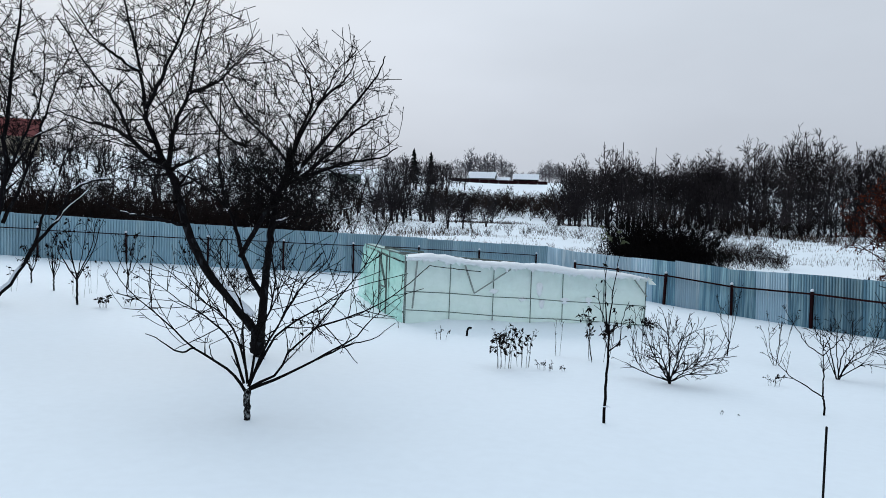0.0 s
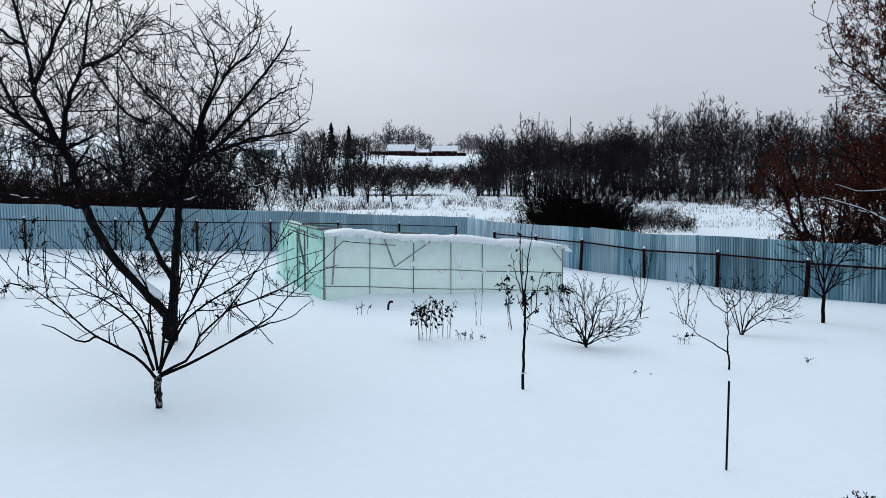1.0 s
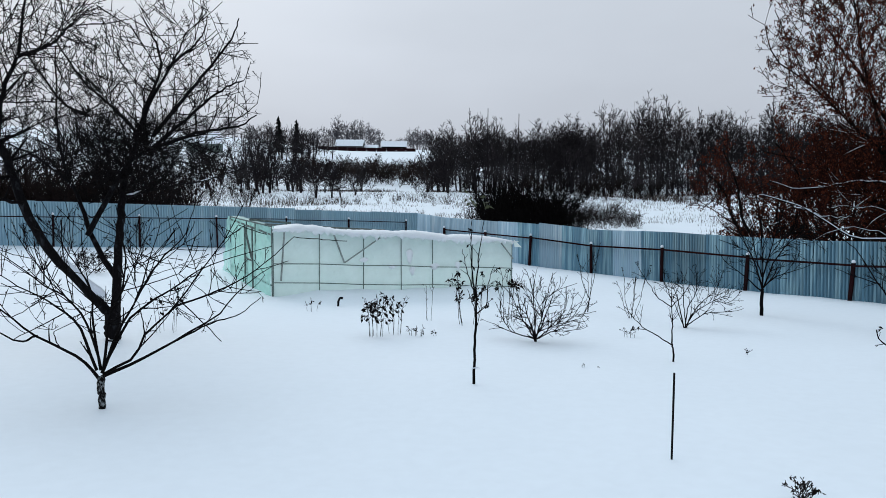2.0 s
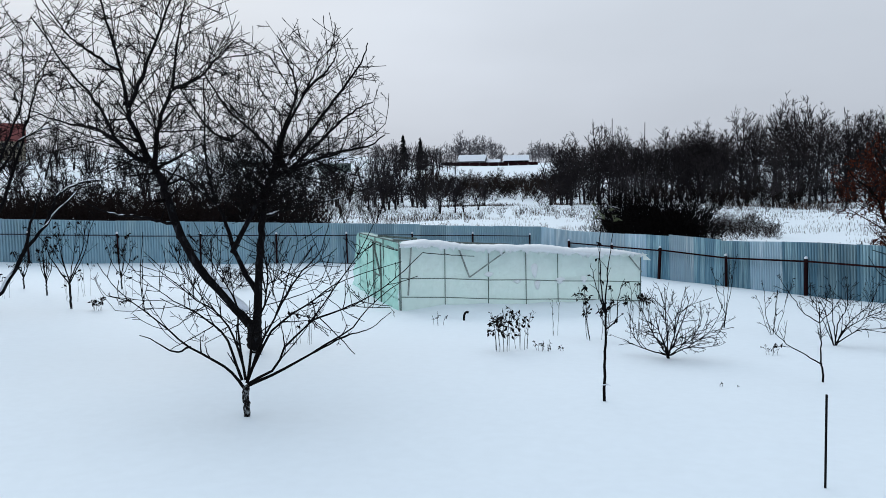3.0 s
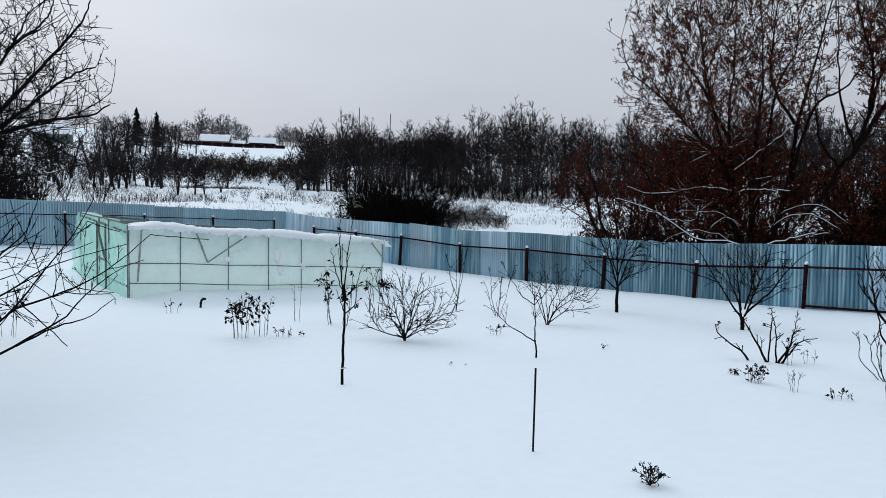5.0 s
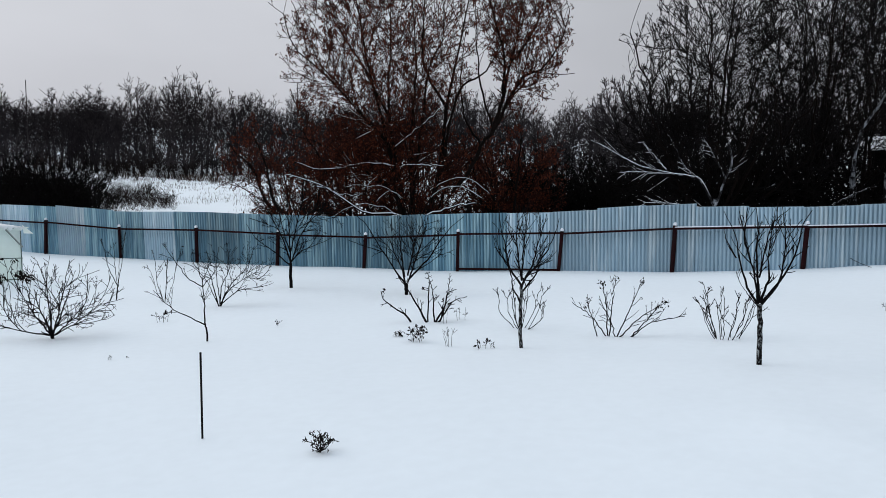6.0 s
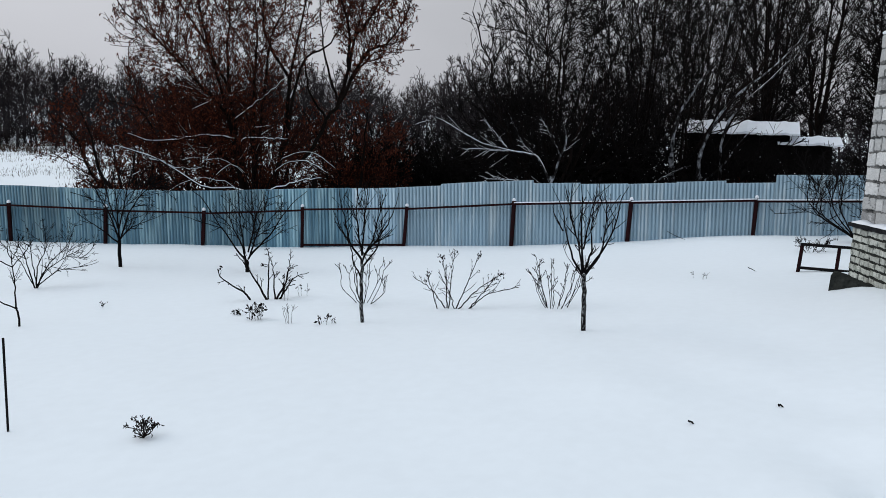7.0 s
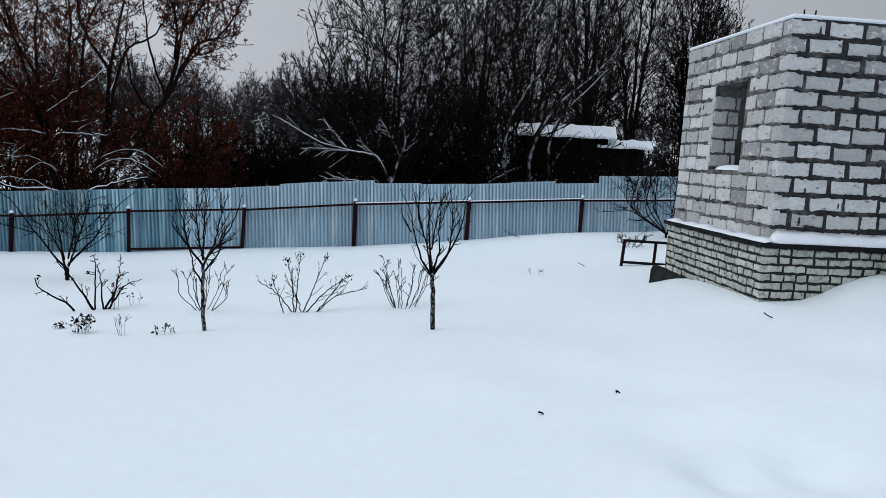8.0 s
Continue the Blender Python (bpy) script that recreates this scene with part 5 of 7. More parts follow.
young_apple_limbs.append((0.0101, 0.0036, [(0.61, -0.2, 0.88), (0.91, -0.3, 1.0), (1.26, -0.4, 1.18), (1.61, -0.5, 1.5)]))
young_apple_limbs.append((0.0101, 0.0036, [(0.65, 0.1, 0.51), (1.0, 0.23, 0.63), (1.26, 0.37, 0.66), (1.52, 0.5, 0.81)]))
tree_from_limbs("young_apple_tree", "low wide-spreading young fruit tree with bare grey branches", "tree", -3.45, 6.1, young_apple_limbs,
    ((2, 0.3, 0.95, 0.35, 36, 0.05, 0.04, 3, 0.7, 0.0022),),
    22, BARK, BARK, None, 0.10, sides=7, n=14, wig=0.004, z=-0.53, trunk_bark=BARK_GREY, rise=0.2,
    crown=(((0.1, 0.0, 1.2, 1.5, 1.05, 0.66),), ((26, 10, 1.2, 0.58, 0.0036), (90, 8, 0.75, 0.62, 0.0031), (220, 6, 0.42, 0.75, 0.0027)), 0.7))
# leaning tree at the garden's west side
plum_limbs = []
plum_limbs.append((0.09, 0.07, [(0.23, 0, -0.23), (0.37, 0, 0.44), (0.56, 0, 1.11)]))
plum_limbs.append((0.07, 0.012, [(0.56, 0, 1.11), (0.79, -0.2, 2.23), (0.87, -0.4, 3.76), (1.01, -0.5, 5.28), (1.14, -0.6, 6.35)]))
plum_limbs.append((0.075, 0.014, [(0.28, 0, -0.23), (0.81, 0.1, 0.18), (1.36, 0.2, 1.09), (1.89, 0.3, 1.74), (2.5, 0.4, 2.42)]))
plum_limbs.append((0.04, 0.01, [(0.8, 0, 1.56), (1.27, 0.3, 2.71), (1.69, 0.5, 4.16), (2.14, 0.7, 5.32)]))
plum_limbs.append((0.04, 0.01, [(1.79, 0.3, 1.62), (2.09, 0.2, 2.28), (2.73, 0.1, 2.55), (3.4, 0, 2.46)]))
plum_limbs.append((0.04, 0.01, [(0.56, 0, 1.11), (0.01, 0.2, 2.31), (-0.44, 0.4, 3.7), (-0.7, 0.5, 5.18)]))
plum_limbs.append((0.03, 0.008, [(0.82, -0.2, 2.45), (1.15, -0.6, 3.34), (1.4, -0.9, 4.2), (1.42, -1.2, 5.22)]))
plum_limbs.append((0.03, 0.008, [(1.36, 0.2, 1.09), (1.71, 0.6, 2.15), (2.06, 0.9, 3.15), (2.31, 1.1, 4.04)]))
plum_limbs.append((0.03, 0.008, [(0.8, 0, 2.23), (1.36, 0.2, 3.29), (2.11, 0.4, 3.72), (2.8, 0.6, 4.05)]))
tree_from_limbs("plum_tree", "bare plum tree with a snowy leaning trunk", "tree", -12.6, 11.3, plum_limbs,
    ((4, 0.15, 0.95, 0.50, 48, 0.05, 0.03, 2, 0.9, 0.0048), (1, 0.2, 0.9, 0.5, 48, 0.05, 0.05, 2, 0.9, 0.0044)),
    23, BARK_APPLE, BARK, None, 0.84, sides=8, n=18, wig=0.015, fine=True, rise=0.14,
    crown=(((0.9, 0.0, 4.4, 1.5, 1.7, 2.0), (1.9, 0.2, 2.8, 1.1, 1.2, 0.9), (-0.3, 0.2, 4.0, 1.3, 1.5, 1.6)), ((80, 8, 2.0, 0.36, 0.0070), (400, 6, 1.2, 0.45, 0.0058), (980, 4, 0.75, 0.65, 0.0050)), 0.45))

SMALL = ((6, 0.2, 0.97, 0.40, 34, 0.12, 0.05, 5, 0.55, 0.003), (5, 0.2, 1.0, 0.34, 40, 0.08, 0.07, 4, 0.6, 0.0024))
SPARSE = ((3, 0.3, 0.95, 0.30, 38, 0.12, 0.10, 5, 0.6, 0.004), (2, 0.3, 1.0, 0.40, 42, 0.06, 0.14, 3, 0.6, 0.0026))
TWIGGY = ((8, 0.15, 0.98, 0.45, 40, 0.06, 0.07, 5, 0.5, 0.003), (7, 0.15, 1.0, 0.38, 45, 0.04, 0.08, 4, 0.6, 0.0024))
rs = random.Random(77)
# slim sapling with a few leaves at its tips
sapling_limbs = []
sapling_limbs.append((0.017, 0.011, [(-0.01, 0, -0.01), (-0.01, 0, 0.29), (-0.0, 0, 0.57), (-0.0, 0, 0.79), (-0.0, 0, 0.97)]))
sapling_limbs.append((0.008, 0.003, [(-0.0, 0.0, 0.93), (-0.07, 0.03, 1.12), (-0.12, 0.07, 1.28), (-0.16, 0.1, 1.44)]))
sapling_limbs.append((0.009, 0.003, [(-0.01, 0.0, 0.96), (-0.05, -0.03, 1.24), (-0.06, -0.07, 1.57), (-0.06, -0.1, 1.96)]))
sapling_limbs.append((0.009, 0.003, [(-0.0, 0.0, 0.96), (0.01, 0.04, 1.28), (0.04, 0.08, 1.55), (0.08, 0.12, 1.93)]))
sapling_limbs.append((0.008, 0.003, [(0.0, 0.0, 0.76), (0.1, -0.03, 0.87), (0.13, -0.07, 1.13), (0.19, -0.1, 1.3)]))
sapling_limbs.append((0.006, 0.003, [(-0.0, 0.0, 0.94), (0.09, 0.05, 1.01), (0.18, 0.1, 1.06)]))
sapling_limbs.append((0.006, 0.003, [(-0.0, 0.0, 0.78), (-0.05, 0.05, 0.89), (-0.1, 0.1, 1.01)]))
tied_sapling = tree_from_limbs("sapling", "slim upright sapling with a few leaves at its tips", "sapling", -0.16, 7.62, sapling_limbs,
    ((3, 0.3, 0.9, 0.22, 40, 0.0, 0.08, 4, 0.6, 0.002),), 31, BARK, BARK, (LEAF_DRY, 0.20, 0.055, 0.9), 0.05, tip_leaves=(LEAF_GREEN, 9, 0.06, (2, 3), "tip_leaves", "last faded green leaves at the tips"))
tie = np.array([[(0.021 * math.cos(a), 0.021 * math.sin(a), 0.18 + 0.004 * math.sin(3 * a)) for a in np.linspace(0, 2 * math.pi, 13)]])
ends = np.array([[(0.02, -0.01, 0.18), (0.035, -0.015, 0.184), (0.05, -0.018, 0.17)], [(-0.02, -0.01, 0.18), (-0.034, -0.014, 0.172), (-0.042, -0.016, 0.158)]])
v, q = joined([tubes(tie, np.full((1, 13), 0.0055), 5), tubes(ends, np.full((2, 3), 0.004), 4)])
child("tie", mesh_of("tie", v, q, SNOW_CAP, True), tied_sapling, "pale string tied round the stem")
tree_from_limbs("currant_bush", "rounded bare bush with fine twigs standing in snow", "bush", 0.70, 10.95, dome(rs, 9, 0.85, 0.026, 0.004, 14, 75, tall=1.05), ((2, 0.2, 0.98, 0.45, 48, 0.03, 0.06, 3, 0.8, 0.0028),), 32, BARK, BARK, None, 0.05,
    crown=(((0.05, 0.0, 0.62, 0.85, 0.7, 0.48), (0.1, 0.0, 0.3, 0.95, 0.6, 0.2)), ((34, 7, 0.6, 0.7, 0.0042), (120, 5, 0.4, 0.75, 0.0036), (190, 4, 0.25, 0.8, 0.003))))
forked_limbs = []
forked_limbs.append((0.014, 0.01, [(0.01, 0, -0.02), (-0.01, 0, 0.14), (-0.03, 0, 0.24)]))
forked_limbs.append((0.009, 0.003, [(-0.03, 0.0, 0.22), (-0.21, -0.03, 0.33), (-0.43, -0.05, 0.46), (-0.54, -0.08, 0.59), (-0.64, -0.1, 0.71)]))
forked_limbs.append((0.01, 0.004, [(-0.03, 0.0, 0.22), (-0.03, 0.03, 0.48), (-0.05, 0.07, 0.71), (-0.06, 0.1, 0.9)]))
forked_limbs.append((0.007, 0.003, [(-0.05, 0.05, 0.71), (-0.22, 0.09, 0.82), (-0.34, 0.12, 0.97), (-0.46, 0.16, 1.15), (-0.52, 0.2, 1.26)]))
forked_limbs.append((0.006, 0.003, [(-0.05, 0.05, 0.71), (0.08, -0.03, 0.89), (0.16, -0.1, 1.04)]))
forked_limbs.append((0.006, 0.003, [(-0.05, 0.06, 0.77), (-0.11, 0.01, 0.95), (-0.19, -0.05, 1.11), (-0.14, -0.1, 1.23)]))
forked_limbs.append((0.006, 0.003, [(-0.05, 0.08, 0.8), (0.02, 0.14, 0.97), (-0.01, 0.2, 1.17)]))
tree_from_limbs("sapling", "forked young sapling with thin side shoots", "sapling", 2.39, 9.44, forked_limbs,
    ((5, 0.2, 0.95, 0.35, 42, 0.08, 0.12, 4, 0.6, 0.0028), (3, 0.3, 1, 0.4, 44, 0.05, 0.1, 3, 0.6, 0.002)), 33, BARK, BARK, None, 0.05)
gooseberry_limbs = []
gooseberry_limbs.append((0.0135, 0.0034, [(-0.01, 0.0, -0.01), (-0.1, 0.07, 0.26), (-0.19, 0.13, 0.56), (-0.32, 0.2, 0.81)]))
gooseberry_limbs.append((0.0120, 0.0034, [(-0.01, 0.0, -0.01), (0.02, -0.07, 0.38), (0.14, -0.13, 0.7), (0.1, -0.2, 1.17)]))
gooseberry_limbs.append((0.0120, 0.0034, [(0.0, 0.0, -0.0), (0.11, 0.1, 0.25), (0.41, 0.2, 0.45), (0.88, 0.3, 0.71)]))
gooseberry_limbs.append((0.0097, 0.0034, [(0.01, 0.0, 0.04), (0.31, -0.1, 0.29), (0.71, -0.2, 0.37), (0.9, -0.3, 0.44)]))
gooseberry_limbs.append((0.0105, 0.0034, [(-0.0, 0.0, 0.04), (0.2, 0.03, 0.42), (0.45, 0.07, 0.68), (0.58, 0.1, 1.05)]))
gooseberry_limbs.append((0.0097, 0.0034, [(-0.01, 0.0, 0.06), (-0.07, -0.2, 0.61), (-0.03, -0.4, 1.09)]))
gooseberry_limbs.append((0.0090, 0.0034, [(-0.02, 0.0, -0.02), (-0.2, -0.15, 0.44), (-0.4, -0.3, 0.72)]))
tree_from_limbs("gooseberry_bush", "bare bush with a short stem and fine twigs", "bush", 3.43, 12.71, gooseberry_limbs,
    ((2, 0.2, 0.98, 0.45, 42, 0.03, 0.06, 3, 0.8, 0.0032),), 34,
    crown=(((0.25, 0.0, 0.75, 0.75, 0.6, 0.42), (0.5, 0.0, 0.4, 0.55, 0.4, 0.2)), ((16, 7, 0.6, 0.65, 0.0040), (60, 5, 0.4, 0.7, 0.0034), (110, 4, 0.26, 0.8, 0.0030))))
tree_from_limbs("dry_shrub", "thin shrub with a few curled leaves", "bush", 2.75, 14.1, fan(rs, 5, 1.0, 0.7, 0.0, 0.012, 0.004), SPARSE, 35, leaves=(LEAF_DRY, 0.25, 0.05, 0.7))
tree_from_limbs("sapling", "thin bare sapling near the fence", "sapling", 2.03, 15.0, fan(rs, 4, 1.5, 0.7, 0.3, 0.014, 0.004, lean=0.1), SPARSE, 36)
tree_from_limbs("raspberry_canes", "withered canes with hanging dark leaves", "bush", -0.35, 12.6, fan(rs, 6, 1.0, 0.75, 0.0, 0.010, 0.004, vase=0.8, foot=0.5), SPARSE, 37, leaves=(LEAF_DRY, 0.75, 0.085, 1.2))
tree_from_limbs("raspberry_canes", "withered canes with hanging dark leaves", "bush", 0.35, 13.4, fan(rs, 5, 1.05, 0.7, 0.0, 0.010, 0.004, vase=0.8, foot=0.5), SPARSE, 38, leaves=(LEAF_DRY, 0.65, 0.08, 1.2))
spreading_limbs = []
spreading_limbs.append((0.038, 0.032, [(0.02, 0, -0.03), (0.0, 0, 0.28), (0.0, 0, 0.54)]))
spreading_limbs.append((0.017, 0.005, [(0.01, 0.0, 0.47), (-0.2, 0.1, 0.64), (-0.42, 0.2, 0.81), (-0.74, 0.3, 1.04), (-0.95, 0.4, 1.34)]))
spreading_limbs.append((0.018, 0.005, [(0.0, 0.0, 0.54), (-0.13, -0.1, 0.98), (-0.3, -0.2, 1.35), (-0.52, -0.3, 1.78), (-0.72, -0.4, 2.13)]))
spreading_limbs.append((0.018, 0.005, [(0.0, 0.0, 0.54), (-0.03, 0.1, 1.09), (-0.07, 0.2, 1.7), (-0.06, 0.3, 2.32)]))
spreading_limbs.append((0.016, 0.005, [(0.0, 0.0, 0.55), (0.21, -0.1, 0.8), (0.51, -0.2, 0.95), (0.86, -0.3, 1.13)]))
spreading_limbs.append((0.017, 0.005, [(0.02, 0.0, 0.57), (0.2, 0.12, 1.09), (0.44, 0.25, 1.47), (0.87, 0.38, 1.73), (1.23, 0.5, 1.83)]))
spreading_limbs.append((0.015, 0.005, [(-0.0, 0.0, 0.79), (0.12, -0.17, 1.36), (0.23, -0.33, 1.86), (0.33, -0.5, 2.35)]))
spreading_limbs.append((0.014, 0.005, [(-0.02, 0.0, 0.78), (-0.19, 0.2, 1.32), (-0.26, 0.4, 1.68), (-0.39, 0.6, 2.3)]))
tree_from_limbs("young_pear_tree", "small bare tree with a straight dark trunk by the fence", "tree", 5.49, 14.84, spreading_limbs,
    ((3, 0.2, 0.98, 0.45, 42, 0.04, 0.06, 3, 0.8, 0.004),), 39,
    crown=(((0.1, 0.0, 1.5, 1.1, 0.8, 0.8),), ((20, 7, 0.9, 0.6, 0.0068), (70, 6, 0.55, 0.65, 0.0055), (130, 4, 0.36, 0.75, 0.0046))))
pear_limbs = []
pear_limbs.append((0.036, 0.04, [(0.03, 0, 0.01), (0.01, 0, 0.13), (-0.0, 0, 0.23)]))
pear_limbs.append((0.0208, 0.006, [(-0.0, 0.0, 0.21), (-0.22, 0.07, 0.47), (-0.44, 0.15, 0.8), (-0.84, 0.22, 1.39), (-1.05, 0.3, 1.55)]))
pear_limbs.append((0.0192, 0.006, [(-0.02, 0.0, 0.25), (-0.11, -0.13, 0.59), (-0.29, -0.27, 1.02), (-0.3, -0.4, 1.54)]))
pear_limbs.append((0.0176, 0.006, [(-0.03, 0.0, 0.36), (-0.13, 0.25, 0.97), (-0.17, 0.5, 1.6)]))
pear_limbs.append((0.0192, 0.006, [(0.03, 0.0, 0.25), (0.15, -0.1, 0.64), (0.31, -0.2, 1.16), (0.41, -0.3, 1.61)]))
pear_limbs.append((0.0208, 0.006, [(0.06, 0.0, 0.32), (0.45, 0.13, 0.74), (0.74, 0.27, 1.18), (1.14, 0.4, 1.56)]))
pear_limbs.append((0.0176, 0.006, [(0.03, 0.0, 0.39), (0.18, 0.4, 1.06), (0.36, 0.8, 1.46)]))
pear_limbs.append((0.0112, 0.005, [(-0.44, 0.2, 0.82), (-0.77, 0.0, 0.94), (-1.13, -0.2, 1.09)]))
tree_from_limbs("young_pear_tree", "small vase-shaped bare tree by the fence", "tree", 7.0, 12.44, pear_limbs,
    ((3, 0.2, 0.98, 0.45, 40, 0.05, 0.06, 3, 0.8, 0.0036),), 40,
    crown=(((0.05, 0.0, 1.1, 1.0, 0.8, 0.6),), ((18, 7, 0.9, 0.6, 0.0062), (60, 6, 0.55, 0.65, 0.005), (120, 4, 0.35, 0.75, 0.0042))), rise=0.25)
rose_limbs = []
rose_limbs.append((0.018, 0.006, [(-0.22, 0.0, -0.02), (-0.33, -0.03, 0.09), (-0.5, -0.05, 0.2), (-0.67, -0.08, 0.34), (-0.71, -0.1, 0.47)]))
rose_limbs.append((0.018, 0.006, [(-0.03, 0.0, -0.02), (-0.17, 0.03, 0.23), (-0.35, 0.07, 0.5), (-0.48, 0.1, 0.65)]))
rose_limbs.append((0.012, 0.005, [(-0.02, 0.0, 0.01), (-0.02, -0.03, 0.42), (-0.01, -0.07, 0.67), (-0.05, -0.1, 0.76)]))
rose_limbs.append((0.013, 0.005, [(0.08, 0.0, -0.0), (0.05, 0.1, 0.36), (0.0, 0.2, 0.59)]))
rose_limbs.append((0.017, 0.005, [(0.09, 0.0, -0.02), (0.22, -0.03, 0.25), (0.26, -0.07, 0.44), (0.38, -0.1, 0.52)]))
rose_limbs.append((0.016, 0.005, [(0.12, 0.0, -0.01), (0.24, 0.07, 0.15), (0.35, 0.13, 0.31), (0.56, 0.2, 0.36)]))
rose_limbs.append((0.01, 0.004, [(0.15, 0.0, -0.01), (0.26, 0.05, 0.42), (0.29, 0.1, 0.73)]))
tree_from_limbs("rose_bush", "open thorny bush with few thick stems", "bush", 5.52, 9.05, rose_limbs,
    ((7, 0.2, 0.98, 0.20, 58, 0.05, 0.12, 4, 0.6, 0.004), (2, 0.3, 1, 0.4, 40, 0.05, 0.1, 3, 0.6, 0.003)), 41, BARK, BARK, (LEAF_DRY, 0.05, 0.05, 0.8), 0.05)
slender_limbs = []
slender_limbs.append((0.024, 0.02, [(0.01, 0, -0.03), (0.0, 0, 0.2), (-0.01, 0, 0.52), (-0.01, 0, 0.78)]))
slender_limbs.append((0.014, 0.0032, [(-0.01, 0.0, 0.76), (-0.17, 0.05, 0.98), (-0.23, 0.1, 1.23), (-0.3, 0.15, 1.49), (-0.33, 0.2, 1.75)]))
slender_limbs.append((0.013, 0.0032, [(-0.01, 0.0, 0.82), (-0.08, -0.12, 1.26), (-0.08, -0.25, 1.65)]))
slender_limbs.append((0.014, 0.0032, [(0.0, 0.0, 0.77), (0.11, 0.08, 1.02), (0.18, 0.17, 1.3), (0.26, 0.25, 1.6)]))
slender_limbs.append((0.013, 0.0032, [(0.01, 0.0, 0.82), (0.24, -0.07, 1.14), (0.33, -0.13, 1.34), (0.4, -0.2, 1.6)]))
slender_limbs.append((0.012, 0.0032, [(-0.01, 0.0, 0.84), (-0.0, 0.17, 1.24), (0.03, 0.35, 1.59)]))
slender_limbs.append((0.012, 0.0032, [(-0.01, 0.0, 0.55), (-0.1, -0.07, 0.74), (-0.15, -0.13, 0.93), (-0.21, -0.2, 1.09)]))
slender_limbs.append((0.012, 0.0032, [(0.0, 0.0, 0.68), (0.17, 0.1, 0.92), (0.19, 0.2, 1.08), (0.3, 0.3, 1.25)]))
slender_limbs.append((0.01, 0.0032, [(-0.17, 0.1, 0.97), (-0.33, 0.15, 1.17), (-0.37, 0.2, 1.33)]))
tree_from_limbs("young_cherry_tree", "slender vase-shaped bare tree with a pale trunk base", "tree", 5.44, 6.77, slender_limbs,
    ((2, 0.2, 0.98, 0.45, 34, 0.08, 0.06, 3, 0.8, 0.0028),), 42, BARK, BARK, None, 0.04, trunk_bark=BARK_GREY,
    crown=(((0.0, 0.0, 1.25, 0.38, 0.36, 0.5),), ((18, 9, 0.7, 0.7, 0.0038), (46, 7, 0.45, 0.7, 0.0032), (80, 4, 0.28, 0.8, 0.0028))), rise=0.45)
tree_from_limbs("currant_bush", "small bare bush behind a slender tree", "bush", 6.3, 7.85, fan(rs, 9, 0.62, 0.85, 0.0, 0.012, 0.004, vase=0.85), SPARSE, 43)
hydrangea_limbs = []
for foot, mid, tip, r in (((-0.20, 0.0, 0.0), (-0.30, 0.0, 0.22), (-0.38, 0.02, 0.44), 0.008), ((-0.12, 0.0, 0.0), (-0.32, -0.05, 0.26), (-0.56, -0.08, 0.42), 0.008), ((-0.10, 0.02, 0.0), (-0.13, 0.05, 0.36), (-0.19, 0.06, 0.68), 0.009),
                          ((-0.08, 0.0, 0.0), (-0.06, 0.1, 0.38), (-0.03, 0.14, 0.74), 0.009), ((0.02, 0.0, 0.0), (0.16, 0.05, 0.36), (0.30, 0.06, 0.74), 0.009), ((0.05, 0.0, 0.0), (0.30, -0.05, 0.28), (0.58, -0.06, 0.50), 0.009),
                          ((0.20, 0.0, 0.0), (0.42, 0.06, 0.20), (0.84, 0.08, 0.32), 0.008), ((0.18, 0.0, 0.0), (0.36, -0.08, 0.24), (0.50, -0.10, 0.46), 0.009), ((0.0, 0.0, 0.0), (-0.08, -0.12, 0.25), (-0.22, -0.2, 0.52), 0.007)):
    hydrangea_limbs.append((r, 0.0042, [foot, mid, tip]))
tree_from_limbs("hydrangea_bush", "open bush with dark dried flower heads", "bush", 6.83, 6.57, hydrangea_limbs,
    ((6, 0.25, 0.99, 0.34, 38, 0.08, 0.08, 4, 0.6, 0.003), (1, 0.4, 1, 0.4, 40, 0.05, 0.08, 3, 0.6, 0.0026)), 44, BARK, BARK, (LEAF_DRY, 0.14, 0.034, 0.0), 0.03, tip_leaves=(LEAF_DRY, 11, 0.042, (0, 2, 3, 4, 5, 7), "flower_heads", "dark dried flower heads"))
tree_from_limbs("currant_bush", "low fan of bare stems in snow", "bush", 7.60, 5.51, fan(rs, 15, 0.66, 1.05, 0.0, 0.011, 0.0035, vase=0.72, foot=0.22), SPARSE, 45)
cherry_limbs = []
cherry_limbs.append((0.028, 0.025, [(0.01, 0, -0.01), (0.0, 0, 0.17), (-0.01, 0, 0.41), (-0.03, 0, 0.61)]))
cherry_limbs.append((0.014, 0.0032, [(-0.03, 0.0, 0.59), (-0.16, 0.04, 0.78), (-0.25, 0.07, 1.06), (-0.3, 0.11, 1.27), (-0.43, 0.15, 1.53)]))
cherry_limbs.append((0.013, 0.0032, [(-0.04, 0.0, 0.62), (-0.09, -0.07, 0.88), (-0.16, -0.13, 1.13), (-0.27, -0.2, 1.55)]))
cherry_limbs.append((0.013, 0.0032, [(-0.03, 0.0, 0.62), (-0.09, 0.07, 1.1), (-0.09, 0.13, 1.36), (-0.14, 0.2, 1.6)]))
cherry_limbs.append((0.014, 0.0032, [(-0.02, 0.0, 0.63), (0.04, -0.07, 0.89), (0.02, -0.13, 1.15), (0.05, -0.2, 1.57)]))
cherry_limbs.append((0.014, 0.0032, [(-0.01, 0.0, 0.61), (0.13, 0.05, 0.83), (0.16, 0.1, 1.04), (0.16, 0.15, 1.33), (0.11, 0.2, 1.59)]))
cherry_limbs.append((0.014, 0.0032, [(-0.01, 0.0, 0.63), (0.15, -0.03, 0.87), (0.26, -0.05, 1.16), (0.3, -0.08, 1.42), (0.37, -0.1, 1.58)]))
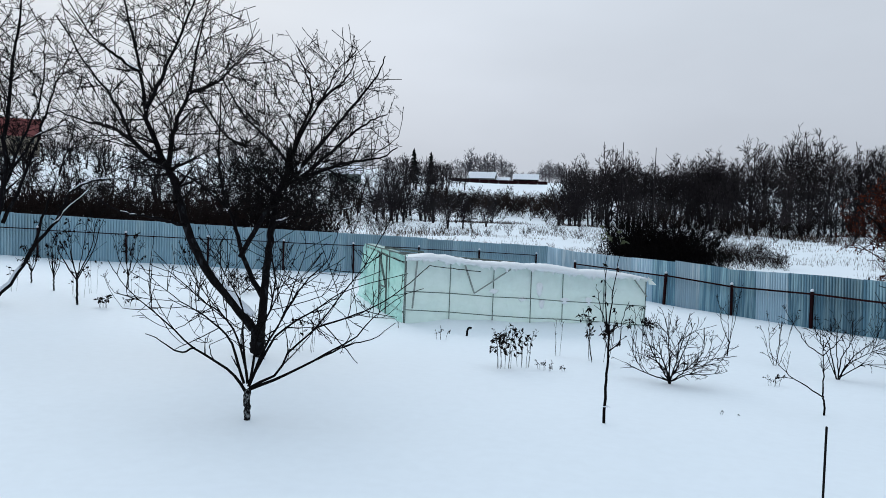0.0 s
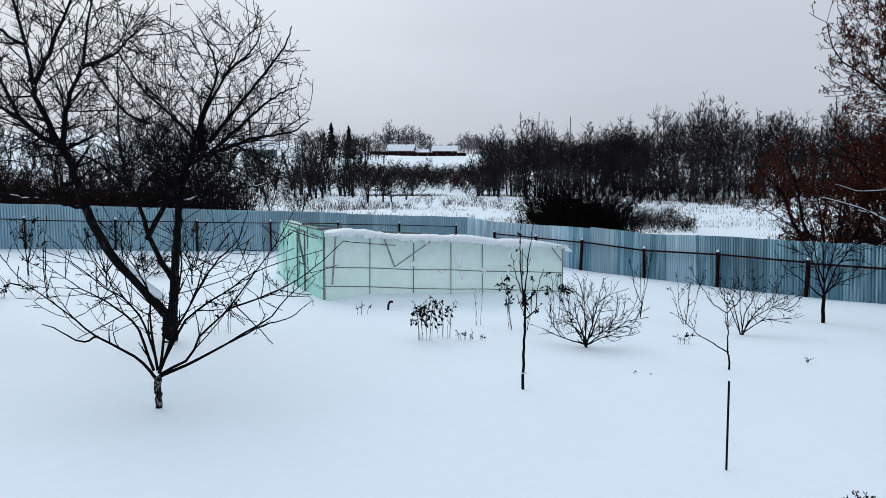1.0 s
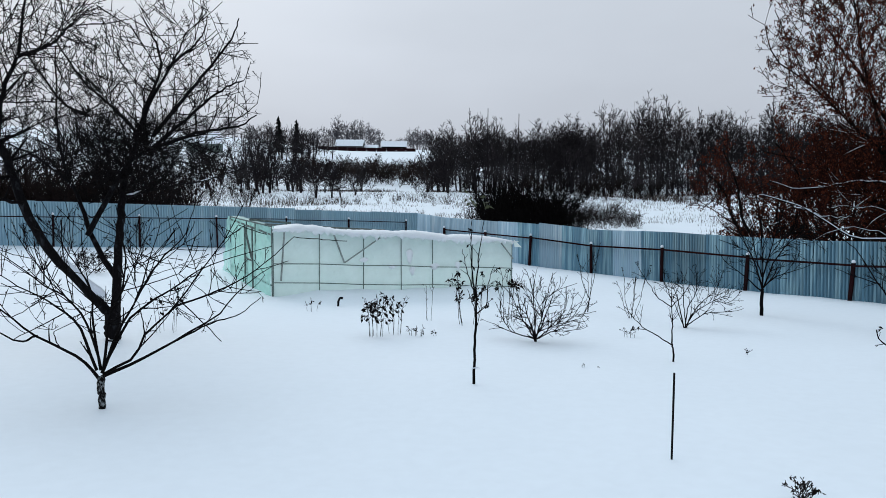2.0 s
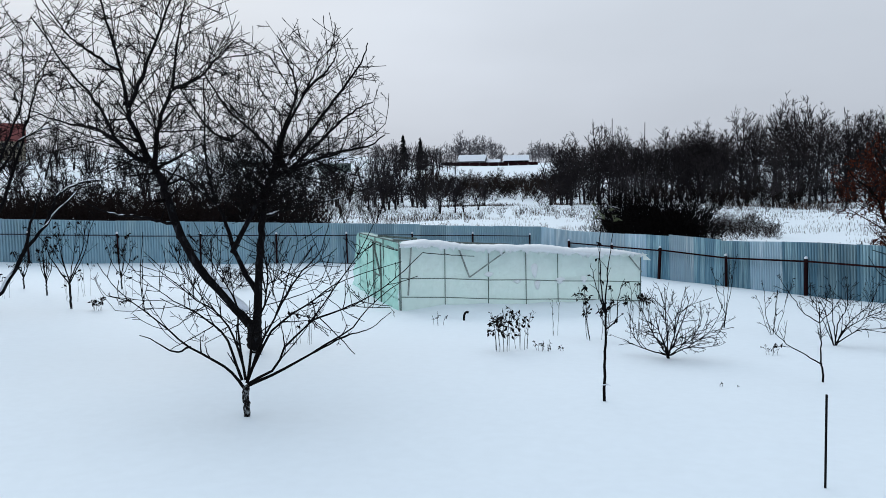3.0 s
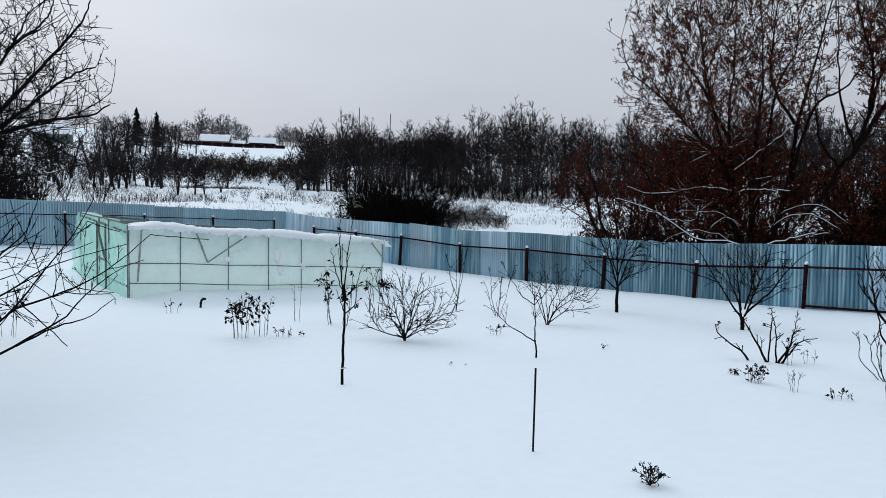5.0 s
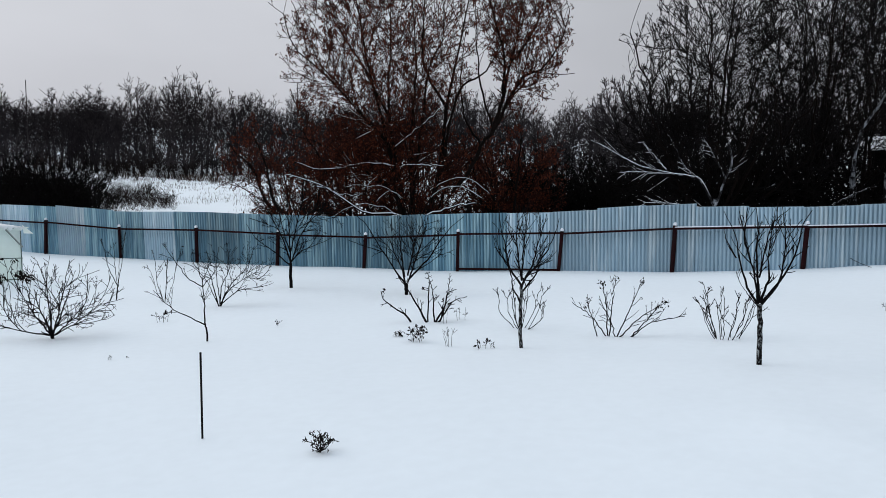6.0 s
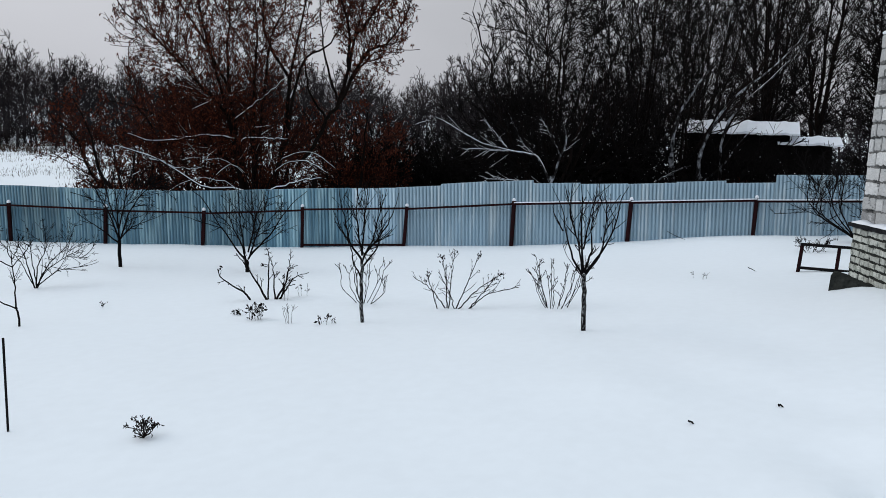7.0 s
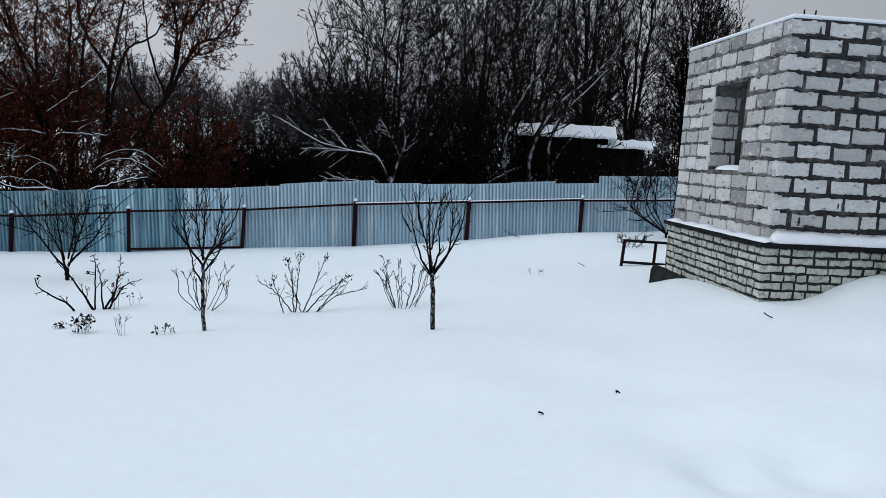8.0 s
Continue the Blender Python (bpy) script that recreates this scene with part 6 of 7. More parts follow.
cherry_limbs.append((0.009, 0.0032, [(-0.28, 0.1, 1.05), (-0.38, 0.1, 1.22), (-0.41, 0.1, 1.34)]))
cherry_limbs.append((0.01, 0.0032, [(-0.05, 0.0, 0.88), (-0.02, 0.1, 1.11), (0.03, 0.2, 1.4), (0.19, 0.3, 1.58)]))
cherry_limbs.append((0.009, 0.0032, [(-0.16, -0.1, 1.12), (-0.21, -0.2, 1.3), (-0.19, -0.3, 1.59)]))
cherry_limbs.append((0.008, 0.0032, [(-0.01, 0.0, 0.56), (-0.11, -0.1, 0.68), (-0.17, -0.2, 0.78)]))
tree_from_limbs("young_cherry_tree", "vase-shaped bare tree with a pale lichened trunk", "tree", 6.6, 4.37, cherry_limbs,
    ((2, 0.2, 0.98, 0.4, 30, 0.1, 0.05, 3, 0.8, 0.003),), 46, BARK, BARK, None, 0.04, trunk_bark=BARK_GREY, z=-0.39, wig=0.003,
    crown=(((0.0, 0.0, 1.2, 0.42, 0.38, 0.45),), ((14, 9, 0.65, 0.7, 0.0036), (34, 7, 0.4, 0.7, 0.0031), (50, 4, 0.22, 0.8, 0.0027))), rise=0.45)
tree_from_limbs("elder_bush", "leafless bush beside the outbuilding and the fence", "bush", 17.4, 5.0, fan(rs, 17, 1.75, 3.2, 0.1, 0.032, 0.008, vase=0.85), ((8, 0.15, 0.98, 0.45, 42, 0.04, 0.07, 5, 0.5, 0.006), (7, 0.15, 1.0, 0.38, 48, 0.03, 0.08, 4, 0.6, 0.005)), 47)
tree_from_limbs("nettle_clump", "low dark withered plants beside the handrail", "dry plant", 15.45, 5.2, fan(rs, 10, 0.28, 0.8, 0.0, 0.010, 0.004, vase=0.8), SMALL, 48, leaves=(LEAF_DRY, 0.2, 0.03, 0.6))
# the western corner: young trees and withered stems
for bx, by, h, s, sd, lab in ((-11.15, 12.87, 2.1, 1.6, 51, "young tree with a whitewashed trunk"), (-13.2, 14.5, 1.3, 0.6, 52, "thin young tree with a few dark leaves"),
                              (-12.6, 16.4, 1.5, 0.9, 53, "thin young tree before the fence"), (-10.0, 15.6, 1.9, 1.3, 54, "thin young tree with curled leaves"), (-14.6, 15.3, 1.1, 0.6, 55, "slight sapling in snow"),
                              (-8.6, 17.0, 1.5, 1.0, 56, "thin young tree before the fence")):
    tree_from_limbs("sapling", lab, "sapling", bx, by, fan(rs, 6, h, s, 0.62 if sd == 51 else 0.35, 0.026 if sd == 51 else 0.022, 0.005), SMALL, sd, BARK, BARK, (LEAF_DRY, 0.10, 0.09, 1.0), 0.05, trunk_bark=BARK_SNOWY if sd == 51 else BARK_GREY)
tree_from_limbs("box_bush", "low round dark leafy bush dusted with snow", "bush", -10.3, 18.2, fan(rs, 12, 0.5, 1.1, 0.0, 0.012, 0.004, vase=0.9), TWIGGY, 57, leaves=(LEAF_DRY, 0.8, 0.035, 0.2))


# withered perennials poking through the snow
def tuft(name, label, x, y, count, height, spread, seed, leaf=0.06, share=0.6, z=None, low=False, per=3):
    limbs = dome(random.Random(seed), count, height, 0.006, 0.003, 20, 85, 0.01) if low else fan(random.Random(seed), count, height, spread, 0.0, 0.006, 0.003, vase=0.85, foot=0.6)
    tree_from_limbs(name, label, "dry plant", x, y, limbs, ((per, 0.3, 0.98, 0.28, 45, 0.0, 0.12, 4, 0.6, 0.002),), seed, LEAF_DRY, LEAF_DRY,
                    (LEAF_DRY, share, leaf, 0.6) if share else None, sides=4, n=8, z=z)


tuft("dry_phlox", "clump of withered leafy stems", -1.72, 10.75, 10, 0.66, 0.42, 61, 0.08, 0.95, per=6)
tuft("dry_phlox", "few withered dark leafy stems", -1.45, 11.0, 6, 0.55, 0.45, 62, 0.075, 0.8, per=4)
tuft("dry_herb", "tips of a buried plant", -1.11, 10.93, 7, 0.13, 0.30, 63, 0.04, 0.6)
tuft("dry_herb", "tip of a buried stem", -0.85, 11.07, 2, 0.05, 0.06, 64, 0.04, 0.6)
tuft("dry_stalk", "thin stalk with a dark seed head", -1.1, 12.87, 3, 0.65, 0.28, 65, 0.05, 0.25)
tuft("dry_herb", "tips of a buried plant", -3.47, 13.84, 4, 0.25, 0.45, 66, 0.05, 0.4)
tuft("dry_herb", "dark tip of a buried plant", 2.25, 11.62, 5, 0.16, 0.25, 67, 0.05, 0.7)
tuft("dry_herb", "dark tip of a buried stem", 1.16, 8.92, 2, 0.035, 0.03, 68, 0.028, 0.8, per=1)
tuft("dry_herb", "dark tip of a buried stem", 1.33, 8.9, 1, 0.02, 0.03, 69, 0.015, 0.8, per=1)
tuft("dry_herb", "dark tip of a buried stem", 3.56, 10.09, 2, 0.06, 0.04, 70, 0.04, 0.8)
tuft("strawberry_plant", "small dark leafy plant in snow", 1.91, 4.44, 15, 0.15, 0.26, 71, 0.024, 1.0, low=True, per=4)
tuft("dry_herb", "small dark leafy plant in snow", 4.66, 7.92, 11, 0.20, 0.22, 72, 0.05, 0.9)
tuft("dry_herb", "dark tip of a buried plant", 4.63, 8.35, 4, 0.06, 0.10, 73, 0.05, 0.8)
tuft("dry_stalk", "thin bent dry stalks", 4.82, 7.41, 4, 0.30, 0.16, 74, 0.03, 0.05)
tuft("dry_herb", "leafy dry sprig lying on snow", 5.10, 7.05, 5, 0.11, 0.28, 75, 0.05, 0.7)
tuft("dry_stalk", "upright sprig with dark leaves", 5.65, 8.85, 3, 0.45, 0.14, 76, 0.06, 0.8)
tuft("dry_herb", "few dry stems in snow", 6.0, 8.9, 3, 0.22, 0.2, 77, 0.05, 0.6)
tuft("dry_grass", "faint dry grass in snow", 11.1, 5.3, 4, 0.09, 0.40, 78, 0.03, 0.1)
tuft("dry_herb", "dark leafy clump in snow", -10.48, 12.83, 8, 0.28, 0.32, 79, 0.09, 0.9)
tuft("dry_herb", "dark leaves in snow", -10.25, 13.35, 4, 0.18, 0.40, 80, 0.08, 0.7)
tuft("dry_herb", "leafy clump beside the trunk", -4.9, 10.6, 6, 0.75, 0.5, 81, 0.09, 0.7)
for k, (bx, by, h) in enumerate(((-12.0, 13.9, 0.8), (-12.4, 14.9, 0.9), (-13.6, 13.7, 0.6), (-11.5, 15.2, 0.9), (-9.4, 14.4, 0.9), (-9.0, 15.3, 0.8))):
    tuft("dry_stalk", "withered leafy stalk in snow", bx, by, 3, h, 0.4, 85 + k, 0.09, 0.55)


def stub(name, label, category, pts, r0, r1, mat=BARK, seed=1):
    p, r = limb(pts, r0, r1, 8, np.random.default_rng(seed), 0.004)
    v, q = tubes(p[None], r[None], 8)
    tagged(new(name, mesh_of(name, v, q, mat, True)), label, category)


zz = land(-3.16, 14.95)
stub("bent_pipe", "short bent dark pipe sticking out of snow", "pipe", [(-3.18, 14.95, zz - 0.05), (-3.16, 14.95, zz + 0.12), (-3.12, 14.95, zz + 0.18), (-3.07, 14.95, zz + 0.17)], 0.024, 0.024, IRON)
for k, (bx, by, ln) in enumerate(((4.57, 2.05, 0.05), (5.36, 1.78, 0.05), (8.35, 1.22, 0.14), (12.41, 5.02, 0.15), (16.0, 8.35, 0.45), (4.62, 8.0, 0.05))):
    zz = land(bx, by)
    stub("twig_piece", "short dark twig poking out of snow", "twig", [(bx - ln * 0.5, by + ln * 0.4, zz + ln * 0.45), (bx, by, zz + ln * 0.15), (bx + ln * 0.5, by - ln * 0.35, zz - 0.02)], 0.007, 0.005, BARK, 5 + k)


# ---- trees beyond the fence ----
def wild_tree(name, label, x, y, height, spread, stems, seed, levels, bark=BARK_BROWN, twig=BARK_BROWN, leaves=None, snow=0.0, r0=0.13, vase=0.50, droop=0, category="tree", lean=0.0):
    rng = random.Random(seed)
    limbs = fan(rng, stems, height, spread, 0.25, r0, 0.02, vase=vase, lean=lean)
    for k in range(droop):
        a = rng.uniform(0, 2 * math.pi)
        w = spread * rng.uniform(0.35, 0.6)
        h = height * rng.uniform(0.12, 0.3)
        limbs.append((r0 * 0.4, 0.012, [(0, 0, h * 0.8), (math.cos(a) * w * 0.4, math.sin(a) * w * 0.4, h * 1.25), (math.cos(a) * w * 0.8, math.sin(a) * w * 0.8, h * 1.1), (math.cos(a) * w, math.sin(a) * w, h * 0.7)]))
    return tree_from_limbs(name, label, category, x, y, limbs, levels, seed, bark, twig, leaves, snow, n=14, wig=0.025, fine=True)


LIGHT = ((11, 0.08, 0.98, 0.44, 44, 0.10, 0.08, 5, 0.40, 0.010), (9, 0.1, 1.0, 0.42, 48, 0.06, 0.1, 3, 0.45, 0.009), (4, 0.1, 1.0, 0.5, 50, 0.03, 0.14, 2, 0.6, 0.010))
# brown-leaved maples hard behind the fence
maple_limbs = []
maple_limbs.append((0.131, 0.1, [(-0.01, 0, -0.2), (-0.11, 0, 0.41), (-0.25, 0, 1.11)]))
maple_limbs.append((0.094, 0.018, [(-0.43, 0.0, 0.4), (-0.78, -0.16, 1.99), (-1.03, -0.32, 3.45), (-1.65, -0.48, 5.73), (-2.15, -0.64, 7.95), (-2.31, -0.8, 8.98)]))
maple_limbs.append((0.094, 0.018, [(-0.31, 0.0, 0.4), (-0.73, 0.15, 2.39), (-1.14, 0.3, 5.33), (-1.05, 0.45, 6.77), (-1.13, 0.6, 9.42)]))
maple_limbs.append((0.094, 0.016, [(-0.11, 0.0, 0.41), (-0.25, -0.12, 3.77), (-0.19, -0.25, 5.25), (-0.13, -0.38, 6.42), (-0.4, -0.5, 9.2)]))
maple_limbs.append((0.103, 0.018, [(0.33, 0.0, 0.42), (0.87, 0.07, 3.53), (0.98, 0.15, 5.06), (1.37, 0.22, 7.08), (1.81, 0.3, 9.56)]))
maple_limbs.append((0.075, 0.014, [(-0.5, 0.0, 1.6), (-1.04, -0.17, 3.44), (-1.84, -0.33, 4.37), (-2.43, -0.5, 5.01), (-3.19, -0.67, 5.81), (-4.29, -0.83, 6.76), (-4.56, -1.0, 7.71)]))
maple_limbs.append((0.065, 0.014, [(-0.61, 0.0, 1.8), (-1.16, 0.24, 3.74), (-2.1, 0.48, 4.61), (-2.85, 0.72, 5.61), (-3.7, 0.96, 6.59), (-4.66, 1.2, 8.55)]))
maple_limbs.append((0.065, 0.014, [(-0.09, 0.0, 2.42), (0.11, 0.25, 4.31), (0.29, 0.5, 6.35), (0.78, 0.75, 7.44), (0.71, 1.0, 9.46)]))
maple_limbs.append((0.065, 0.014, [(0.79, 0.0, 2.45), (1.3, -0.4, 5.32), (2.23, -0.8, 6.11), (2.75, -1.2, 7.07)]))
maple_limbs.append((0.056, 0.012, [(-1.01, 0.0, 4.34), (-1.99, 0.1, 6.22), (-2.99, 0.2, 7.69), (-3.4, 0.3, 9.0)]))
maple_limbs.append((0.056, 0.012, [(-0.7, 0.0, 1.79), (-2.32, 0.27, 2.91), (-3.74, 0.53, 3.64), (-4.96, 0.8, 3.89)]))
maple_limbs.append((0.056, 0.012, [(0.98, 0.0, 4.83), (0.14, -0.27, 6.3), (0.09, -0.53, 8.12), (0.24, -0.8, 9.17)]))
maple_limbs.append((0.036, 0.014, [(-0.7, -1.0, 2.79), (-1.65, -1.15, 2.89), (-2.4, -1.3, 2.76), (-3.31, -1.45, 2.63), (-4.12, -1.6, 2.87)]))
maple_limbs.append((0.045, 0.014, [(0.12, -1.2, 0.95), (-0.83, -1.36, 1.16), (-1.87, -1.52, 1.26), (-2.8, -1.68, 1.9), (-3.54, -1.84, 2.24), (-4.5, -2.0, 2.49)]))
maple_limbs.append((0.029, 0.012, [(-0.7, -1.0, 2.79), (0.19, -1.4, 2.88), (0.86, -1.8, 2.87)]))
maple_limbs.append((0.033, 0.012, [(-0.86, -1.0, 3.35), (-0.24, -1.2, 3.93), (0.33, -1.4, 4.41), (0.89, -1.6, 4.91)]))
maple_limbs.append((0.039, 0.012, [(0.04, -1.2, 1.06), (0.81, -1.4, 1.35), (1.38, -1.6, 1.58), (2.05, -1.8, 1.67)]))
maple_limbs.append((0.033, 0.012, [(-0.02, -1.2, 0.52), (-0.25, -1.2, 1.3), (-0.3, -1.2, 2.77), (-0.47, -1.2, 3.72)]))
maple_limbs.append((0.027, 0.01, [(-3.52, -1.2, 2.14), (-2.58, -1.2, 1.8), (-1.81, -1.2, 1.83)]))
rm = random.Random(44)
for k in range(6):
    side, z0, ln = (-1 if k % 3 else 1), rm.uniform(0.3, 2.2), rm.uniform(1.4, 3.4)
    bow, droop = rm.uniform(0.2, 1.3), rm.uniform(-0.5, 0.5)
    maple_limbs.append((0.022, 0.007, [(0.1 * side, -0.9, z0), (0.3 * ln * side, -1.3, z0 + bow), (0.65 * ln * side, -1.7 - 0.1 * (k % 4), z0 + bow * 1.2), (ln * side, -2.0 - 0.12 * (k % 4), z0 + bow + droop)]))
tree_from_limbs("maple_tree", "tall many-stemmed tree with brown hanging leaves and snowy low limbs", "tree", 13.0, 22.5, maple_limbs,
    ((3, 0.25, 0.98, 0.5, 44, 0.04, 0.06, 2, 0.9, 0.0082), (1, 0.3, 1.0, 0.5, 48, -0.04, 0.1, 2, 0.9, 0.0078)), 101, BARK_BROWN, BARK_RED, (LEAF_RUST, 0.80, 0.088, 2.2), 0.9, n=16, wig=0.02, fine=True, z=-1.3, snow_from=12, rise=0.25, dust=0.010,
    crown=(((-1.3, 0.0, 7.0, 3.5, 2.6, 4.2), (-1.0, -0.3, 2.9, 3.7, 2.2, 1.7)), ((220, 6, 2.8, 0.40, 0.0125), (1400, 4, 1.5, 0.5, 0.0105), (3600, 3, 0.85, 0.75, 0.0094)), 0.7))
slim_maple_limbs = []
slim_maple_limbs.append((0.094, 0.09, [(-0.26, 0, -0.19), (-0.48, 0, 0.81), (-0.47, 0, 1.51)]))
slim_maple_limbs.append((0.066, 0.058, [(-1.06, -0.4, 1.84), (-0.39, -0.33, 2.8), (-0.13, -0.27, 3.47), (0.26, -0.2, 4.0)]))
slim_maple_limbs.append((0.075, 0.014, [(0.23, 0.0, 3.91), (0.61, 0.07, 5.22), (0.76, 0.15, 6.31), (1.03, 0.22, 7.33), (1.22, 0.3, 9.46)]))
slim_maple_limbs.append((0.065, 0.014, [(0.23, 0.0, 3.97), (1.18, -0.15, 5.72), (1.95, -0.3, 6.21), (2.48, -0.45, 7.08), (2.65, -0.6, 8.02)]))
slim_maple_limbs.append((0.056, 0.012, [(0.3, 0.0, 4.11), (0.91, 0.27, 5.25), (1.62, 0.53, 6.01), (2.19, 0.8, 6.33)]))
slim_maple_limbs.append((0.056, 0.012, [(0.6, 0.0, 5.21), (0.53, -0.27, 6.73), (0.08, -0.53, 8.09), (-0.05, -0.8, 8.93)]))
slim_maple_limbs.append((0.052, 0.012, [(0.75, 0.0, 6.29), (1.41, 0.2, 7.17), (1.85, 0.4, 8.38), (2.01, 0.6, 9.38)]))
slim_maple_limbs.append((0.047, 0.012, [(-0.13, 0.0, 3.48), (-0.75, 0.3, 4.57), (-0.92, 0.6, 5.96), (-0.79, 0.9, 7.58)]))
slim_maple_limbs.append((0.047, 0.012, [(0.26, 0.0, 4.11), (-0.2, 0.13, 5.55), (-0.35, 0.27, 6.91), (-0.54, 0.4, 9.02)]))
tree_from_limbs("maple_tree", "tall slim forked tree with brown hanging leaves", "tree", 14.8, 21.0, slim_maple_limbs,
    ((3, 0.25, 0.98, 0.5, 44, 0.04, 0.06, 2, 0.9, 0.008), (1, 0.3, 1.0, 0.5, 48, -0.04, 0.1, 2, 0.9, 0.0076)), 102, BARK_BROWN, BARK_RED, (LEAF_RUST, 0.80, 0.088, 2.2), 0.16, n=16, wig=0.02, fine=True, z=-1.2, rise=0.3,
    crown=(((1.35, 0.0, 7.3, 1.5, 1.4, 2.6), (0.3, 0.0, 8.2, 0.9, 1.0, 1.8)), ((80, 6, 2.2, 0.42, 0.0115), (420, 4, 1.3, 0.5, 0.0096), (1100, 3, 0.75, 0.75, 0.0088)), 0.7))
wild_tree("maple_tree", "lower bare tree with rust-brown leaves", 9.8, 25.8, 4.3, 5.4, 9, 103, LIGHT, twig=BARK_RED, leaves=(LEAF_RUST, 0.85, 0.10, 1.0), droop=3)
wild_tree("maple_tree", "lower bare tree with rust-brown leaves", 11.9, 25.2, 4.6, 6.0, 9, 104, LIGHT, twig=BARK_RED, leaves=(LEAF_RUST, 0.85, 0.10, 1.0), droop=4)
wild_tree("maple_tree", "lower bare tree with rust-brown leaves", 14.2, 24.9, 4.2, 6.0, 9, 106, LIGHT, twig=BARK_RED, leaves=(LEAF_RUST, 0.85, 0.10, 1.0), droop=4)
wild_tree("maple_tree", "lower bare tree with rust-brown leaves", 16.9, 22.2, 4.2, 5.0, 9, 105, LIGHT, twig=BARK_RED, leaves=(LEAF_RUST, 0.85, 0.10, 1.0), droop=4)
# dark dense trees further right
for k, (bx, by, reach, tall_k, count, hulls, full) in enumerate((
        (21.1, 16.3, 4.6, 1.9, 24, ((0.2, 0.0, 4.9, 3.9, 2.6, 4.5), (-1.5, 0.0, 3.1, 2.9, 2.2, 2.3), (2.0, 0.0, 3.0, 2.4, 2.0, 2.2)), 1.15),
        (24.2, 14.8, 5.4, 1.8, 13, ((0.0, 0.0, 5.8, 3.3, 2.4, 4.6),), 0.46),
        (29.1, 15.5, 6.0, 1.9, 8, ((0.0, 0.0, 7.0, 3.4, 2.6, 4.2),), 0.36))):
    passes = ((int(260 * full), 7, 2.6, 0.40, 0.0145), (int(1500 * full), 5, 1.6, 0.5, 0.0105), (int(3900 * full), 3, 1.0, 0.75, 0.0092))
    tree_from_limbs("willow_tree", "dense dark leafless willow with snow on its limbs", "tree", bx, by, dome(random.Random(110 + k), count, reach, 0.17, 0.02, 26, 86, 0.3, tall_k),
                    ((3, 0.2, 0.98, 0.55, 34, 0.08, 0.08, 2, 0.9, 0.0095), (1, 0.2, 1.0, 0.6, 42, 0.06, 0.1, 2, 0.9, 0.0090)), 110 + k, BARK_BROWN, BARK_WILLOW, None, 0.3, n=12, wig=0.05, fine=True, crown=(hulls, passes, 0.8), rise=0.18, dust=0.010)
for k, (bx, by, h, s) in enumerate(((37.0, 13.0, 13.0, 5.0), (40.0, 17.0, 14.0, 6.0), (36.0, 18.5, 12.5, 6.0), (37.5, 15.5, 12.0, 5.0), (39.0, 10.8, 11.5, 4.5), (44.0, 11.8, 12.5, 5.0), (38.0, 9.4, 9.0, 4.0))):
    tree_from_limbs("alder_tree", "tall bare tree behind the barn", "tree", bx, by, fan(random.Random(120 + k), 5, h, s * 0.6, 0.8, 0.24, 0.03, vase=0.35),
                    ((3, 0.2, 0.98, 0.55, 38, 0.12, 0.08, 2, 0.9, 0.0145),), 120 + k, BARK_BROWN, BARK_WILLOW, None, n=12, wig=0.05, fine=True, rise=0.28,
                    crown=(((0.0, 0.0, h * 0.62, s * 0.5, s * 0.5, h * 0.42),), ((70, 6, 3.0, 0.4, 0.017), (360, 4, 1.9, 0.5, 0.0125), (1100, 2, 1.1, 0.8, 0.0110))))
# low leaning limbs, white with snow
WHITE = ((13, 0.12, 0.98, 0.36, 36, 0.02, 0.07, 6, 0.40, 0.008), (4, 0.2, 1, 0.4, 45, 0.0, 0.12, 4, 0.5, 0.006))
fallen_limbs = []
fallen_limbs.append((0.042, 0.06, [(0.12, 0, 0.04), (0.02, 0, 0.89), (0.02, 0, 1.31)]))
fallen_limbs.append((0.034, 0.03, [(0.06, 0.0, 1.19), (0.24, -0.1, 1.89), (0.39, -0.2, 2.36), (0.27, -0.3, 2.9)]))
fallen_limbs.append((0.034, 0.012, [(0.01, 0.0, 1.06), (-0.37, -0.13, 1.76), (-0.66, -0.27, 1.94), (-1.29, -0.4, 2.01), (-2.13, -0.53, 2.2), (-2.88, -0.67, 2.59), (-3.54, -0.8, 2.93)]))
fallen_limbs.append((0.024, 0.01, [(-0.66, -0.2, 1.94), (-0.94, -0.27, 2.31), (-1.17, -0.33, 2.76), (-1.37, -0.4, 3.12)]))
fallen_limbs.append((0.021, 0.01, [(-1.3, -0.3, 2.01), (-1.72, -0.05, 2.47), (-2.15, 0.2, 2.94)]))
fallen_limbs.append((0.021, 0.01, [(-1.3, -0.3, 1.96), (-2.01, -0.55, 2.02), (-2.74, -0.8, 1.99)]))
fallen_limbs.append((0.024, 0.01, [(0.02, 0.0, 0.92), (-0.85, -0.5, 1.11), (-2.01, -1.0, 1.15)]))
fallen_limbs.append((0.021, 0.01, [(0.27, 0.0, 1.91), (-0.11, 0.2, 2.57), (-0.48, 0.4, 3.16)]))
tree_from_limbs("fallen_branch", "bare snow-laden limb leaning out over the fence", "tree", 18.0, 13.8, fallen_limbs, WHITE, 130, BARK_SNOWY, BARK_BROWN, None, 0.95, n=16, wig=0.010, z=-0.5)
leaning_limbs = []
leaning_limbs.append((0.095, 0.1, [(0.11, 0, -0.12), (0.04, 0, 0.62), (-0.02, 0, 1.29)]))
leaning_limbs.append((0.075, 0.012, [(-0.02, 0.0, 1.25), (-0.01, -0.04, 2.11), (0.32, -0.09, 2.94), (0.62, -0.13, 3.54), (1.1, -0.17, 4.13), (1.88, -0.21, 4.81), (2.73, -0.26, 5.8), (3.18, -0.3, 6.93)]))
